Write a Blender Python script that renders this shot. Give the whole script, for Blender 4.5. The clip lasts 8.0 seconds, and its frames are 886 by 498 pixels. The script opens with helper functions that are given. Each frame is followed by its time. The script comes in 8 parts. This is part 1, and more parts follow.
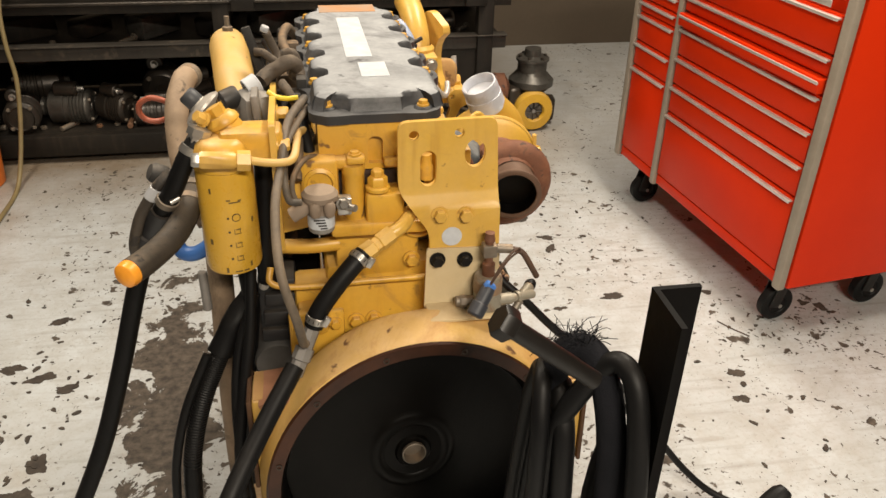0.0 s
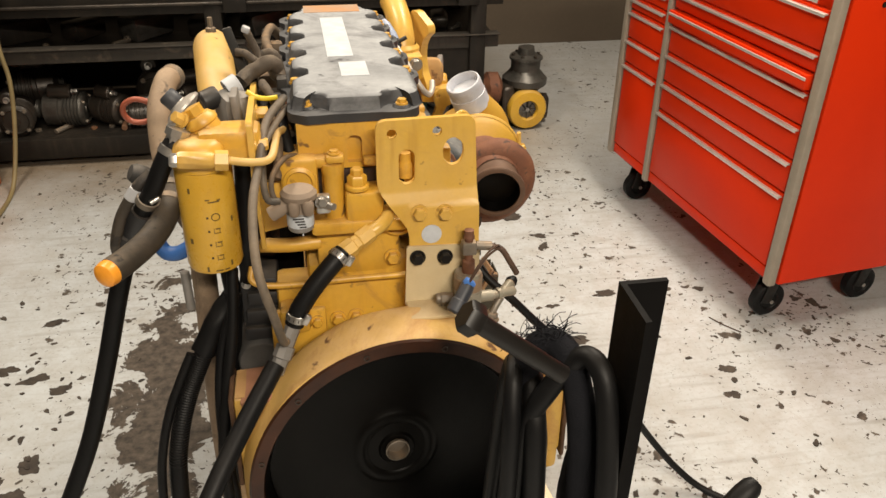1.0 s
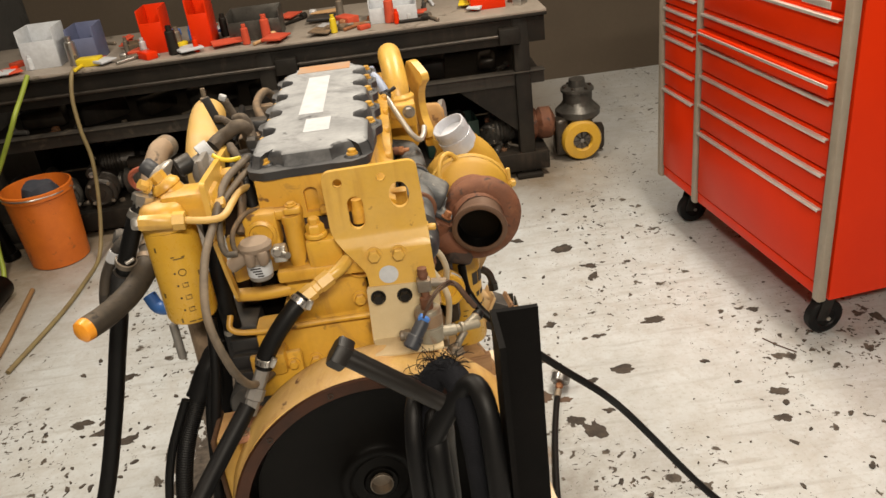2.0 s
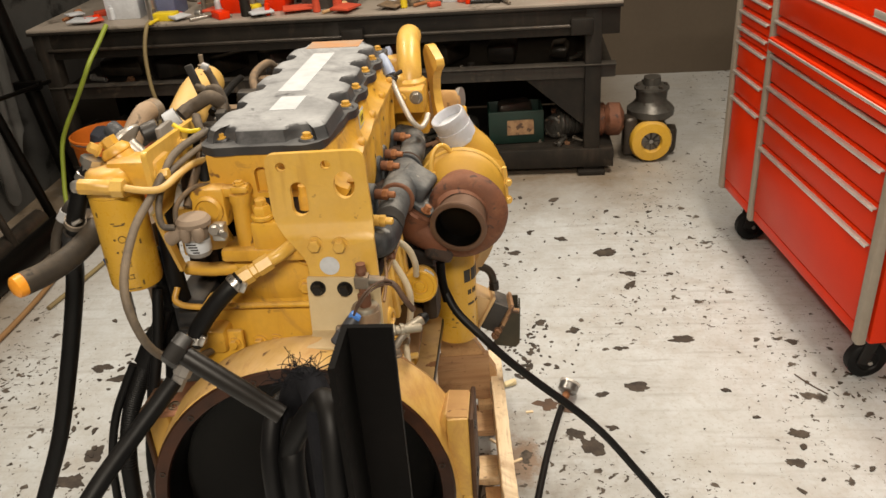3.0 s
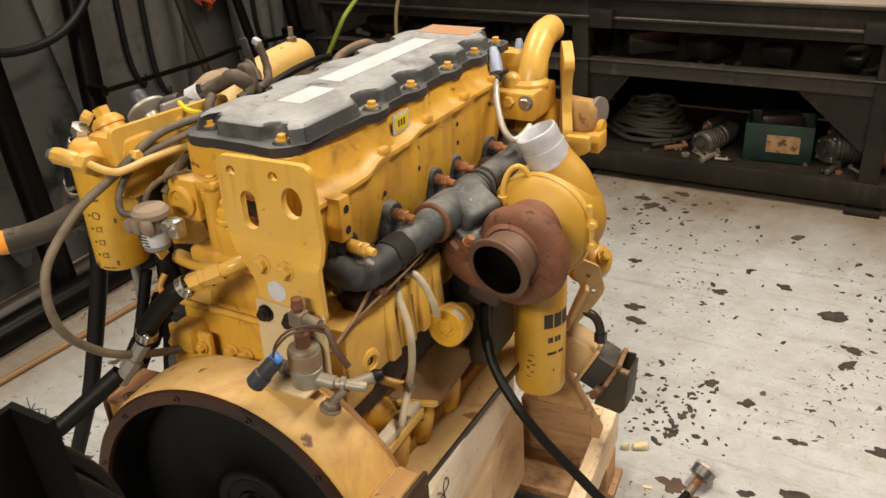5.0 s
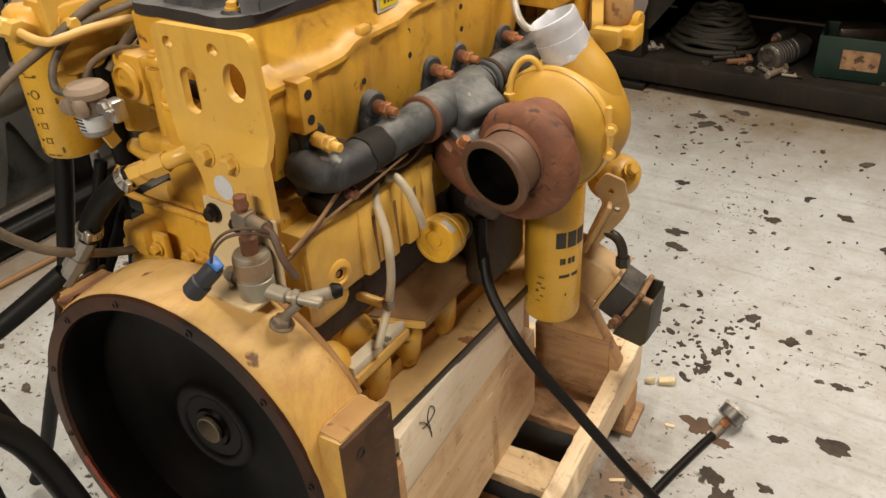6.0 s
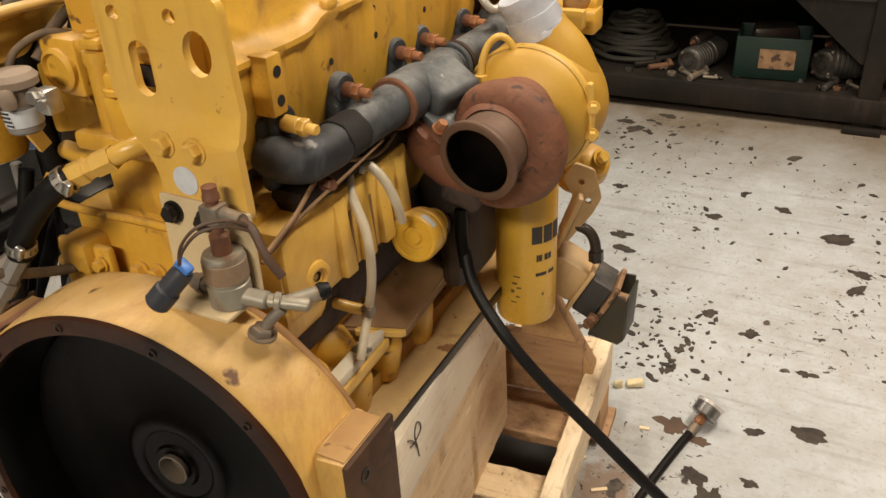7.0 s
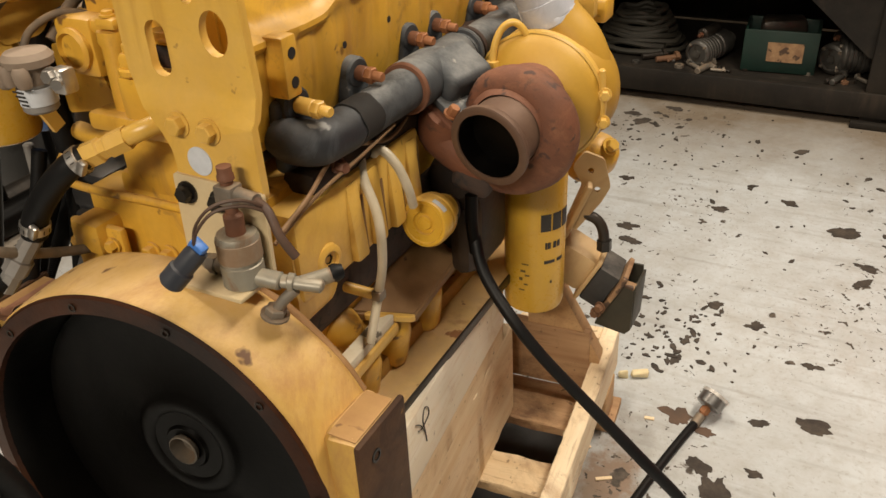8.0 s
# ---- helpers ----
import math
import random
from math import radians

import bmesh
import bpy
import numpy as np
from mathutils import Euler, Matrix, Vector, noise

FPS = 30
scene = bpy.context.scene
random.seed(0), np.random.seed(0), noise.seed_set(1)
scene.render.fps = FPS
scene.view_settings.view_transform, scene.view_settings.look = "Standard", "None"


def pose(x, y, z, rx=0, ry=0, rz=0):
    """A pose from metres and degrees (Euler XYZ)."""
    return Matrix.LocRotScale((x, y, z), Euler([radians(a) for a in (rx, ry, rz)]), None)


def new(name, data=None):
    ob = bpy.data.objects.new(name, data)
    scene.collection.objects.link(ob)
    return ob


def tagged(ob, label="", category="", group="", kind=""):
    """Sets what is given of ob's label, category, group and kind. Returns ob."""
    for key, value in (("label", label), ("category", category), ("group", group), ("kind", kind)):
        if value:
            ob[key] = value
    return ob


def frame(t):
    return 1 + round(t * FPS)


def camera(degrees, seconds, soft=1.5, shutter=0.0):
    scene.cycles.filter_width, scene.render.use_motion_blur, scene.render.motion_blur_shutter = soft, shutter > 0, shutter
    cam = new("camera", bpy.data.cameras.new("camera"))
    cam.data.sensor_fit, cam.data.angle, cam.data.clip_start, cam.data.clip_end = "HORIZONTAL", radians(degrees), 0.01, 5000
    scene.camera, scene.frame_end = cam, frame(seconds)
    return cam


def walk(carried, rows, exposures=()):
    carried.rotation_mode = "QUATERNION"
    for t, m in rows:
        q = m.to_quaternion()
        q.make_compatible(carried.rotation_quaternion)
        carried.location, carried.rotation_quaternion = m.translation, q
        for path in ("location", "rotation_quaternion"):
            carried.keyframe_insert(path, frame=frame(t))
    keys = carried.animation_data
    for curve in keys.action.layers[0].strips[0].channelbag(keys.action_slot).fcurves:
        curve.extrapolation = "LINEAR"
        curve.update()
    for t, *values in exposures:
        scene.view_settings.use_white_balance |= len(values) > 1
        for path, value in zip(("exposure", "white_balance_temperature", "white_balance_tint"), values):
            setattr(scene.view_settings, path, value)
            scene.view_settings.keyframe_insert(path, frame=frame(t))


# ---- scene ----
cam = camera(57.07, 8.0, shutter=0.12)
PATH = [
    (0, -0.1943, -0.9832, 1.6369, 59.15, -1.28, -9.85),
    (0.5, -0.1891, -0.9834, 1.6361, 59.18, -1.28, -9.94),
    (1, -0.1620, -0.9973, 1.6387, 59.13, -0.81, -9.99),
    (1.5, -0.0717, -1.0329, 1.6492, 60.79, 2.22, -7.83),
    (1.7, -0.0127, -1.0599, 1.6540, 62.09, 4.34, -6.58),
    (2.8, 0.2967, -1.0900, 1.6488, 62.12, 5.24, 1.53),
    (3, 0.3268, -1.0093, 1.6336, 61.39, 3.82, 4.18),
    (3.5, 0.4311, -0.8849, 1.6200, 60.03, 4.09, 7.66),
    (4, 0.6296, -0.8387, 1.6157, 62.17, 5.54, 20.81),
    (4.2, 0.6924, -0.8225, 1.6163, 62.38, 5.35, 26.07),
    (5.3, 0.7291, -0.5266, 1.5583, 59.74, 3.89, 30.06),
    (5.5, 0.7390, -0.4978, 1.5439, 58.59, 4.50, 32.05),
    (6, 0.7322, -0.4337, 1.4688, 55.56, 4.01, 33.86),
    (6.5, 0.6542, -0.4144, 1.4086, 55.46, 2.99, 27.50),
    (7, 0.6136, -0.4346, 1.3754, 57.35, 3.87, 26.62),
    (7.5, 0.6027, -0.4404, 1.3696, 57.04, 2.76, 27.95),
    (8, 0.6074, -0.4466, 1.3683, 56.90, 3.48, 27.09),
]
walk(cam, [(t, pose(x, y, z, rx, ry, rz)) for t, x, y, z, rx, ry, rz in PATH],
     [(0.0, 0.10), (1.5, 0.06), (3.0, 0.0), (4.0, -0.02), (5.5, -0.04), (8.0, -0.07)])

# ---- light ----
world = bpy.data.worlds.new("workshop_air")
scene.world = world
world.use_nodes = True
world.node_tree.nodes["Background"].inputs[0].default_value = (1.0, 0.90, 0.76, 1)
world.node_tree.nodes["Background"].inputs[1].default_value = 0.006


def ceiling_lamp(x, y, z, sx, sy, watts, colour=(1.0, 0.885, 0.73)):
    data = bpy.data.lights.new("ceiling_tube_light", "AREA")
    data.shape, data.size, data.size_y = "RECTANGLE", sx, sy
    data.energy, data.color = watts, colour
    ob = new("ceiling_tube_light", data)
    ob.matrix_world = pose(x, y, z)
    return ob


LAMPS = [(1.20, 1.40, 3.42, 0.35, 2.0, 120), (0.50, -3.0, 3.42, 1.6, 0.35, 232), (-1.15, 1.2, 3.42, 0.3, 1.6, 70)]
for lamp in LAMPS:
    ceiling_lamp(*lamp)


# ---- materials ----
def nodes_of(name):
    m = bpy.data.materials.new(name)
    m.use_nodes = True
    t = m.node_tree
    return m, t, t.nodes["Principled BSDF"]


def noise_node(t, scale, detail=6.0, rough=0.6, distort=0.0):
    n = t.nodes.new("ShaderNodeTexNoise")
    n.inputs["Scale"].default_value, n.inputs["Detail"].default_value = scale, detail
    n.inputs["Roughness"].default_value, n.inputs["Distortion"].default_value = rough, distort
    c = t.nodes.new("ShaderNodeTexCoord")
    t.links.new(c.outputs["Object"], n.inputs["Vector"])
    return n.outputs["Fac"]


def ramp(t, fac, lo, hi, a=0.0, b=1.0):
    n = t.nodes.new("ShaderNodeMapRange")
    n.inputs[1].default_value, n.inputs[2].default_value = lo, hi
    n.inputs[3].default_value, n.inputs[4].default_value = a, b
    t.links.new(fac, n.inputs[0])
    return n.outputs[0]


def calc(t, op, a, b):
    n = t.nodes.new("ShaderNodeMath")
    n.operation = op
    for i, v in enumerate((a, b)):
        if isinstance(v, (int, float)):
            n.inputs[i].default_value = v
        else:
            t.links.new(v, n.inputs[i])
    return n.outputs[0]


def blend(t, fac, a, b):
    n = t.nodes.new("ShaderNodeMix")
    n.data_type = "RGBA"
    for i, v in ((0, fac), (6, a), (7, b)):
        if isinstance(v, tuple):
            n.inputs[i].default_value = (*v, 1)
        elif isinstance(v, (int, float)):
            n.inputs[i].default_value = v
        else:
            t.links.new(v, n.inputs[i])
    return n.outputs[2]


def surface(name, base, second, rough=0.5, metal=0.0, big=6.0, fine=60.0, dust=None, dust_up=0.0, dust_all=0.0,
            grime=None, grime_at=0.62, bump=0.15, gloss_spread=0.15, spec=0.5, dust_min=0.0, up=(0.35, 0.95), specks=None, speck_at=0.66, streak=None, soft=0.1, streak_at=0.53, drips=None):
    """Worn paint, metal or rubber: two colours at a large scale, fine grain, dust lying on what faces up, grime in patches."""
    m, t, p = nodes_of(name)
    large, small = noise_node(t, big), noise_node(t, fine, 4.0, 0.7)
    col = blend(t, ramp(t, large, 0.35, 0.7), base, second)
    col = blend(t, ramp(t, small, 0.3, 0.8, 0.0, 0.35), col, tuple(c * 0.72 for c in base))
    rg = calc(t, "ADD", rough - gloss_spread / 2, calc(t, "MULTIPLY", small, gloss_spread))
    if grime:
        g = ramp(t, noise_node(t, big * 2.3, 8.0, 0.65, 0.6), grime_at, grime_at + soft)
        col = blend(t, g, col, grime)
    if dust:
        geo = t.nodes.new("ShaderNodeNewGeometry")
        sep = t.nodes.new("ShaderNodeSeparateXYZ")
        t.links.new(geo.outputs["Normal"], sep.inputs[0])
        facing = ramp(t, sep.outputs[2], up[0], up[1], 0.0, dust_up)
        broad = noise_node(t, big * 1.3, 5.0, 0.6)
        speck = noise_node(t, 55.0, 9.0, 0.75)
        mixed = calc(t, "ADD", calc(t, "MULTIPLY", broad, 0.62), calc(t, "MULTIPLY", speck, 0.38))
        patch = ramp(t, mixed, 0.36, 0.64, dust_min, 1.0)
        amount = calc(t, "MAXIMUM", calc(t, "MULTIPLY", facing, patch), calc(t, "MULTIPLY", patch, dust_all))
        col = blend(t, amount, col, dust)
        rg = calc(t, "ADD", rg, calc(t, "MULTIPLY", amount, 0.25))
    if streak:
        s = ramp(t, noise_node(t, big * 0.55, 9.0, 0.72, 1.2), streak_at, streak_at + 0.15, 0.0, 0.75)
        col = blend(t, s, col, streak)
    if drips:
        c = t.nodes.new("ShaderNodeTexCoord")
        mp = t.nodes.new("ShaderNodeMapping")
        mp.inputs["Scale"].default_value = (48.0, 48.0, 4.5)
        t.links.new(c.outputs["Object"], mp.inputs[0])
        run = t.nodes.new("ShaderNodeTexNoise")
        run.inputs["Scale"].default_value, run.inputs["Detail"].default_value = 1.0, 7.0
        t.links.new(mp.outputs[0], run.inputs["Vector"])
        where = ramp(t, noise_node(t, 5.0, 3.0), 0.42, 0.62)
        col = blend(t, calc(t, "MULTIPLY", ramp(t, run.outputs["Fac"], 0.52, 0.70, 0.0, 0.6), where), col, drips)
    if specks:
        k = ramp(t, noise_node(t, 34.0, 3.0, 0.5, 0.3), speck_at, speck_at + 0.05, 0.0, 0.9)
        col = blend(t, k, col, specks)
    t.links.new(col, p.inputs["Base Color"])
    t.links.new(rg, p.inputs["Roughness"])
    p.inputs["Metallic"].default_value = metal
    p.inputs["Specular IOR Level"].default_value = spec
    if bump:
        b = t.nodes.new("ShaderNodeBump")
        b.inputs["Strength"].default_value, b.inputs["Distance"].default_value = bump, 0.002
        t.links.new(small, b.inputs["Height"])
        t.links.new(b.outputs[0], p.inputs["Normal"])
    return m


mount_tan = surface("pale_tan_casting", (0.50, 0.34, 0.16), (0.44, 0.28, 0.12), 0.6, big=10, dust=(0.52, 0.38, 0.24), dust_up=0.8, dust_all=0.12, specks=(0.16, 0.09, 0.04), speck_at=0.68, streak=(0.34, 0.20, 0.09))
stained_tan = surface("rust_stained_tan", (0.36, 0.22, 0.11), (0.17, 0.085, 0.045), 0.7, big=30, specks=(0.05, 0.028, 0.018), speck_at=0.58, bump=0.4)
rubber_grey = surface("worn_grey_rubber", (0.022, 0.021, 0.020), (0.032, 0.030, 0.028), 0.7, big=20, dust=(0.17, 0.15, 0.13), dust_up=0.9, dust_all=0.03)
olive_steel = surface("dark_olive_steel", (0.036, 0.036, 0.026), (0.060, 0.050, 0.034), 0.55, metal=0.2, big=12, streak=(0.10, 0.055, 0.03), streak_at=0.58)
loom_taupe = surface("dusty_taupe_loom", (0.085, 0.064, 0.046), (0.040, 0.031, 0.023), 0.75, big=30, fine=220, bump=0.4, dust=(0.26, 0.20, 0.14), dust_up=0.5, dust_all=0.1, specks=(0.03, 0.024, 0.018), speck_at=0.64)
bare_concrete = surface("bare_dark_concrete", (0.030, 0.023, 0.018), (0.080, 0.062, 0.047), 0.8, big=22, fine=110, bump=0.5)
# stained concrete, coloured near black for the shade below the pallet
pallet_shade_stain = surface("stained_concrete_in_pallet_shade", (0.012, 0.0115, 0.011), (0.035, 0.034, 0.033), 0.5, big=9, fine=60, bump=0.3, streak=(0.075, 0.075, 0.075), streak_at=0.58)
# black for grease, and for shade painted into the engine's recesses
grease_shade_black = surface("grease_and_shade_black_casting", (0.016, 0.011, 0.008), (0.045, 0.026, 0.013), 0.55, big=14, bump=0.4, spec=0.25, streak=(0.085, 0.045, 0.016), streak_at=0.57)
bracket_brown = surface("brown_dusty_plate", (0.23, 0.125, 0.045), (0.14, 0.072, 0.028), 0.7, big=12, dust=(0.34, 0.20, 0.10), dust_up=0.5, dust_all=0.1, specks=(0.06, 0.03, 0.015), speck_at=0.68, bump=0.3)
ridge_dust = surface("caked_brown_ridge_dust", (0.34, 0.19, 0.075), (0.24, 0.12, 0.045), 0.8, big=18, specks=(0.10, 0.05, 0.025), speck_at=0.66, bump=0.4)
rail_tan = surface("rust_spotted_tan_rail", (0.72, 0.50, 0.19), (0.62, 0.39, 0.13), 0.55, big=14, dust=(0.56, 0.38, 0.21), dust_up=0.7, dust_all=0.1, specks=(0.22, 0.085, 0.03), speck_at=0.66, drips=(0.30, 0.15, 0.05))
dull_ochre = surface("dull_ochre_paint", (0.50, 0.285, 0.028), (0.44, 0.24, 0.025), 0.52, big=11, fine=140, dust=(0.46, 0.29, 0.12), dust_up=0.4, dust_all=0.06, bump=0.05, grime=(0.34, 0.17, 0.025), grime_at=0.66, soft=0.15, specks=(0.18, 0.09, 0.02), speck_at=0.74)
vent_grey = surface("pale_grey_tube_steel", (0.50, 0.47, 0.43), (0.38, 0.35, 0.31), 0.4, metal=0.4, big=18, dust=(0.42, 0.35, 0.27), dust_up=0.4)
bare_brown = surface("bare_oily_concrete", (0.115, 0.066, 0.040), (0.060, 0.040, 0.028), 0.7, big=16, fine=110, bump=0.4)
green_cable = surface("yellow_green_cable_sheath", (0.26, 0.33, 0.035), (0.20, 0.25, 0.03), 0.5, big=12, bump=0.05)
DUST = (0.40, 0.25, 0.13)
yellow = surface("yellow_engine_paint", (0.67, 0.380, 0.040), (0.59, 0.315, 0.032), 0.36, dust=(0.55, 0.36, 0.17), dust_up=0.75, dust_all=0.10, drips=(0.30, 0.14, 0.022),
                 grime=(0.20, 0.105, 0.032), grime_at=0.60, soft=0.16, fine=90, big=9, specks=(0.14, 0.07, 0.028), speck_at=0.67, streak=(0.38, 0.205, 0.05))
yellow_clean = surface("yellow_bracket_paint", (0.68, 0.415, 0.070), (0.61, 0.355, 0.055), 0.33, dust=(0.60, 0.42, 0.21), dust_up=0.4, dust_all=0.20, drips=(0.42, 0.22, 0.04), fine=120, big=11, bump=0.06, grime=(0.26, 0.14, 0.04), grime_at=0.64, soft=0.14, specks=(0.18, 0.09, 0.03), speck_at=0.70, streak=(0.47, 0.26, 0.055))
yellow_filter = surface("yellow_filter_paint", (0.63, 0.368, 0.034), (0.575, 0.322, 0.030), 0.28, fine=140, dust=(0.44, 0.29, 0.14), dust_up=0.6, dust_all=0.08, drips=(0.40, 0.20, 0.022), bump=0.04, big=12, grime=(0.30, 0.165, 0.03), grime_at=0.66, soft=0.15, specks=(0.15, 0.08, 0.02), speck_at=0.73, streak=(0.52, 0.30, 0.04))
tan_bell = surface("dusty_tan_casting", (0.60, 0.362, 0.062), (0.53, 0.300, 0.056), 0.50, dust=(0.66, 0.450, 0.225), dust_up=0.95, dust_all=0.14, dust_min=0.25, up=(0.25, 0.90),
                   grime=(0.22, 0.10, 0.05), grime_at=0.68, big=7, fine=70, bump=0.3, specks=(0.10, 0.04, 0.02), speck_at=0.68, streak=(0.36, 0.165, 0.062), streak_at=0.53)
lug_iron = surface("dark_brown_lug_face", (0.062, 0.032, 0.018), (0.105, 0.055, 0.027), 0.6, big=20, specks=(0.30, 0.17, 0.06), speck_at=0.70, bump=0.4, spec=0.2, streak=(0.04, 0.022, 0.014), streak_at=0.52)
stained_zinc = surface("rust_stained_zinc", (0.25, 0.16, 0.095), (0.30, 0.25, 0.18), 0.6, metal=0.2, big=34, specks=(0.14, 0.055, 0.022), speck_at=0.54, bump=0.3)
solenoid_zinc = surface("stained_zinc_plating", (0.29, 0.275, 0.225), (0.21, 0.185, 0.14), 0.42, metal=0.3, big=22, streak=(0.20, 0.095, 0.04), streak_at=0.52, dust=(0.36, 0.29, 0.20), dust_up=0.6, dust_all=0.12)
rust_plate = surface("rust_brown_plate", (0.13, 0.062, 0.032), (0.21, 0.105, 0.045), 0.75, big=14, grime=(0.09, 0.04, 0.02), bump=0.4)
rust_turbine = surface("heat_rusted_iron", (0.170, 0.062, 0.029), (0.112, 0.042, 0.021), 0.72, big=18, dust=(0.24, 0.110, 0.060), dust_up=0.3, grime=(0.040, 0.022, 0.016), grime_at=0.54, soft=0.2, bump=0.35, fine=120, streak=(0.24, 0.105, 0.05), streak_at=0.54, specks=(0.05, 0.025, 0.018), speck_at=0.64)
yellow_greasy = surface("greasy_yellow_casting", (0.50, 0.285, 0.050), (0.38, 0.195, 0.036), 0.5, dust=(0.46, 0.28, 0.13), dust_up=0.8, dust_all=0.3,
                        grime=(0.12, 0.060, 0.024), grime_at=0.52, soft=0.28, big=6, fine=70, bump=0.3, streak=(0.24, 0.12, 0.035), specks=(0.05, 0.028, 0.015), speck_at=0.68)
wire_tan = surface("tan_dusty_wire", (0.24, 0.14, 0.065), (0.16, 0.085, 0.04), 0.65, big=40, dust=(0.34, 0.22, 0.12), dust_up=0.5)
wire_brown = surface("dark_brown_wire", (0.085, 0.045, 0.026), (0.055, 0.030, 0.02), 0.6, big=30)
tan_pipe = surface("dusty_tan_pipe", (0.27, 0.19, 0.12), (0.15, 0.10, 0.065), 0.65, big=13, streak=(0.07, 0.048, 0.032), streak_at=0.54, dust=(0.42, 0.31, 0.21), dust_up=0.8, dust_all=0.4, specks=(0.05, 0.035, 0.025), speck_at=0.68)
dusty_alu = surface("dusty_aluminium", (0.26, 0.25, 0.24), (0.18, 0.17, 0.16), 0.5, metal=0.35, big=22, dust=(0.33, 0.28, 0.22), dust_up=0.5, dust_all=0.2)
# dark brown for sooty iron, and for shade painted under the manifold
soot_shade_brown = surface("sooty_rust_and_shade", (0.055, 0.030, 0.020), (0.030, 0.019, 0.014), 0.75, big=20, grime=(0.012, 0.009, 0.008), grime_at=0.52, bump=0.4)
strip_wood = surface("weathered_strip_wood", (0.68, 0.62, 0.49), (0.56, 0.48, 0.34), 0.75, big=25, specks=(0.10, 0.085, 0.06), speck_at=0.62)
intake_paint = surface("dusty_pale_yellow_tube", (0.65, 0.41, 0.10), (0.58, 0.34, 0.075), 0.42, big=10, dust=(0.56, 0.40, 0.21), dust_up=0.9, dust_all=0.25, dust_min=0.2, specks=(0.16, 0.09, 0.04), speck_at=0.69, bump=0.1)
red_dust = surface("red_brown_dust", (0.42, 0.20, 0.115), (0.33, 0.16, 0.085), 0.8, big=20, specks=(0.16, 0.07, 0.04))
wire_dark = surface("dusty_dark_cable", (0.060, 0.050, 0.040), (0.030, 0.026, 0.022), 0.55, big=9, dust=(0.30, 0.225, 0.15), dust_up=0.6, dust_all=0.55)
tan_dust = surface("caked_tan_dust", (0.46, 0.27, 0.10), (0.36, 0.19, 0.075), 0.8, big=22, specks=(0.18, 0.09, 0.04), speck_at=0.62)
stem_rust = surface("brown_threaded_stem", (0.20, 0.085, 0.045), (0.13, 0.055, 0.03), 0.6, metal=0.2, big=40, bump=0.3)
copper_rust = surface("rusty_stud", (0.36, 0.16, 0.07), (0.26, 0.10, 0.04), 0.6, metal=0.3, big=40, bump=0.2)
soot = surface("soot_black", (0.008, 0.007, 0.006), (0.016, 0.013, 0.011), 0.8, bump=0.1)
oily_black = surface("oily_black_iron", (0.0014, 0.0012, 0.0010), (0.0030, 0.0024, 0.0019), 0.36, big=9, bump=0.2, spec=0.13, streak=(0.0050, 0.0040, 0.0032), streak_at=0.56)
oily_ring = surface("oily_brown_flange", (0.060, 0.021, 0.009), (0.007, 0.0045, 0.004), 0.34, big=10, bump=0.25, spec=0.3)
cover_edge_plastic = surface("black_cover_flange", (0.022, 0.0225, 0.025), (0.034, 0.034, 0.037), 0.5, big=10, dust=(0.20, 0.20, 0.20), dust_up=0.55, dust_all=0.04, fine=160, bump=0.12, up=(0.8, 0.99))
cover_plastic = surface("dusty_black_plastic", (0.024, 0.025, 0.028), (0.036, 0.036, 0.039), 0.5, big=10, dust=(0.37, 0.38, 0.39), dust_up=1.0, dust_all=0.05, dust_min=0.55, fine=160, bump=0.12, up=(0.86, 0.995), streak=(0.11, 0.11, 0.115), streak_at=0.50, specks=(0.05, 0.05, 0.055), speck_at=0.68)
manifold_black = surface("sooty_black_iron", (0.010, 0.011, 0.014), (0.026, 0.029, 0.034), 0.58, big=14, dust=(0.16, 0.16, 0.16), dust_up=0.45, dust_all=0.03, specks=(0.24, 0.24, 0.23), speck_at=0.67, bump=0.35, streak=(0.075, 0.080, 0.088), streak_at=0.55)
manifold_grey = surface("dark_grey_iron", (0.062, 0.068, 0.074), (0.026, 0.029, 0.034), 0.62, big=16, dust=(0.27, 0.27, 0.26), dust_up=0.80, dust_all=0.06, streak=(0.004, 0.0042, 0.005), streak_at=0.48, specks=(0.36, 0.34, 0.31), speck_at=0.69, up=(0.3, 0.97),
                        grime=(0.09, 0.04, 0.018), grime_at=0.68, bump=0.35)
alu = surface("cast_aluminium", (0.56, 0.57, 0.59), (0.47, 0.48, 0.50), 0.45, metal=0.3, big=22, dust=(0.45, 0.38, 0.30), dust_up=0.3)
tape_grey = surface("pale_grey_cloth_tape", (0.58, 0.60, 0.66), (0.47, 0.49, 0.54), 0.42, metal=0.15, big=26, fine=240, bump=0.25, dust=(0.42, 0.38, 0.33), dust_up=0.3, streak=(0.30, 0.31, 0.33), streak_at=0.56)
steel = surface("zinc_steel", (0.55, 0.53, 0.50), (0.40, 0.38, 0.35), 0.32, metal=0.9, big=30, bump=0.05)
dull_steel = surface("dull_grey_steel", (0.215, 0.195, 0.165), (0.145, 0.13, 0.11), 0.5, metal=0.5, big=30, dust=DUST, dust_up=0.6, dust_all=0.2)
dark_bolt = surface("black_bolt_steel", (0.006, 0.005, 0.0045), (0.011, 0.009, 0.007), 0.40, metal=0.0, spec=0.35, big=40, bump=0.05)
rubber = surface("black_rubber_hose", (0.0032, 0.0032, 0.0036), (0.006, 0.0058, 0.0058), 0.50, big=12, fine=200, dust=(0.05, 0.04, 0.03), dust_up=0.15, bump=0.1, spec=0.22)
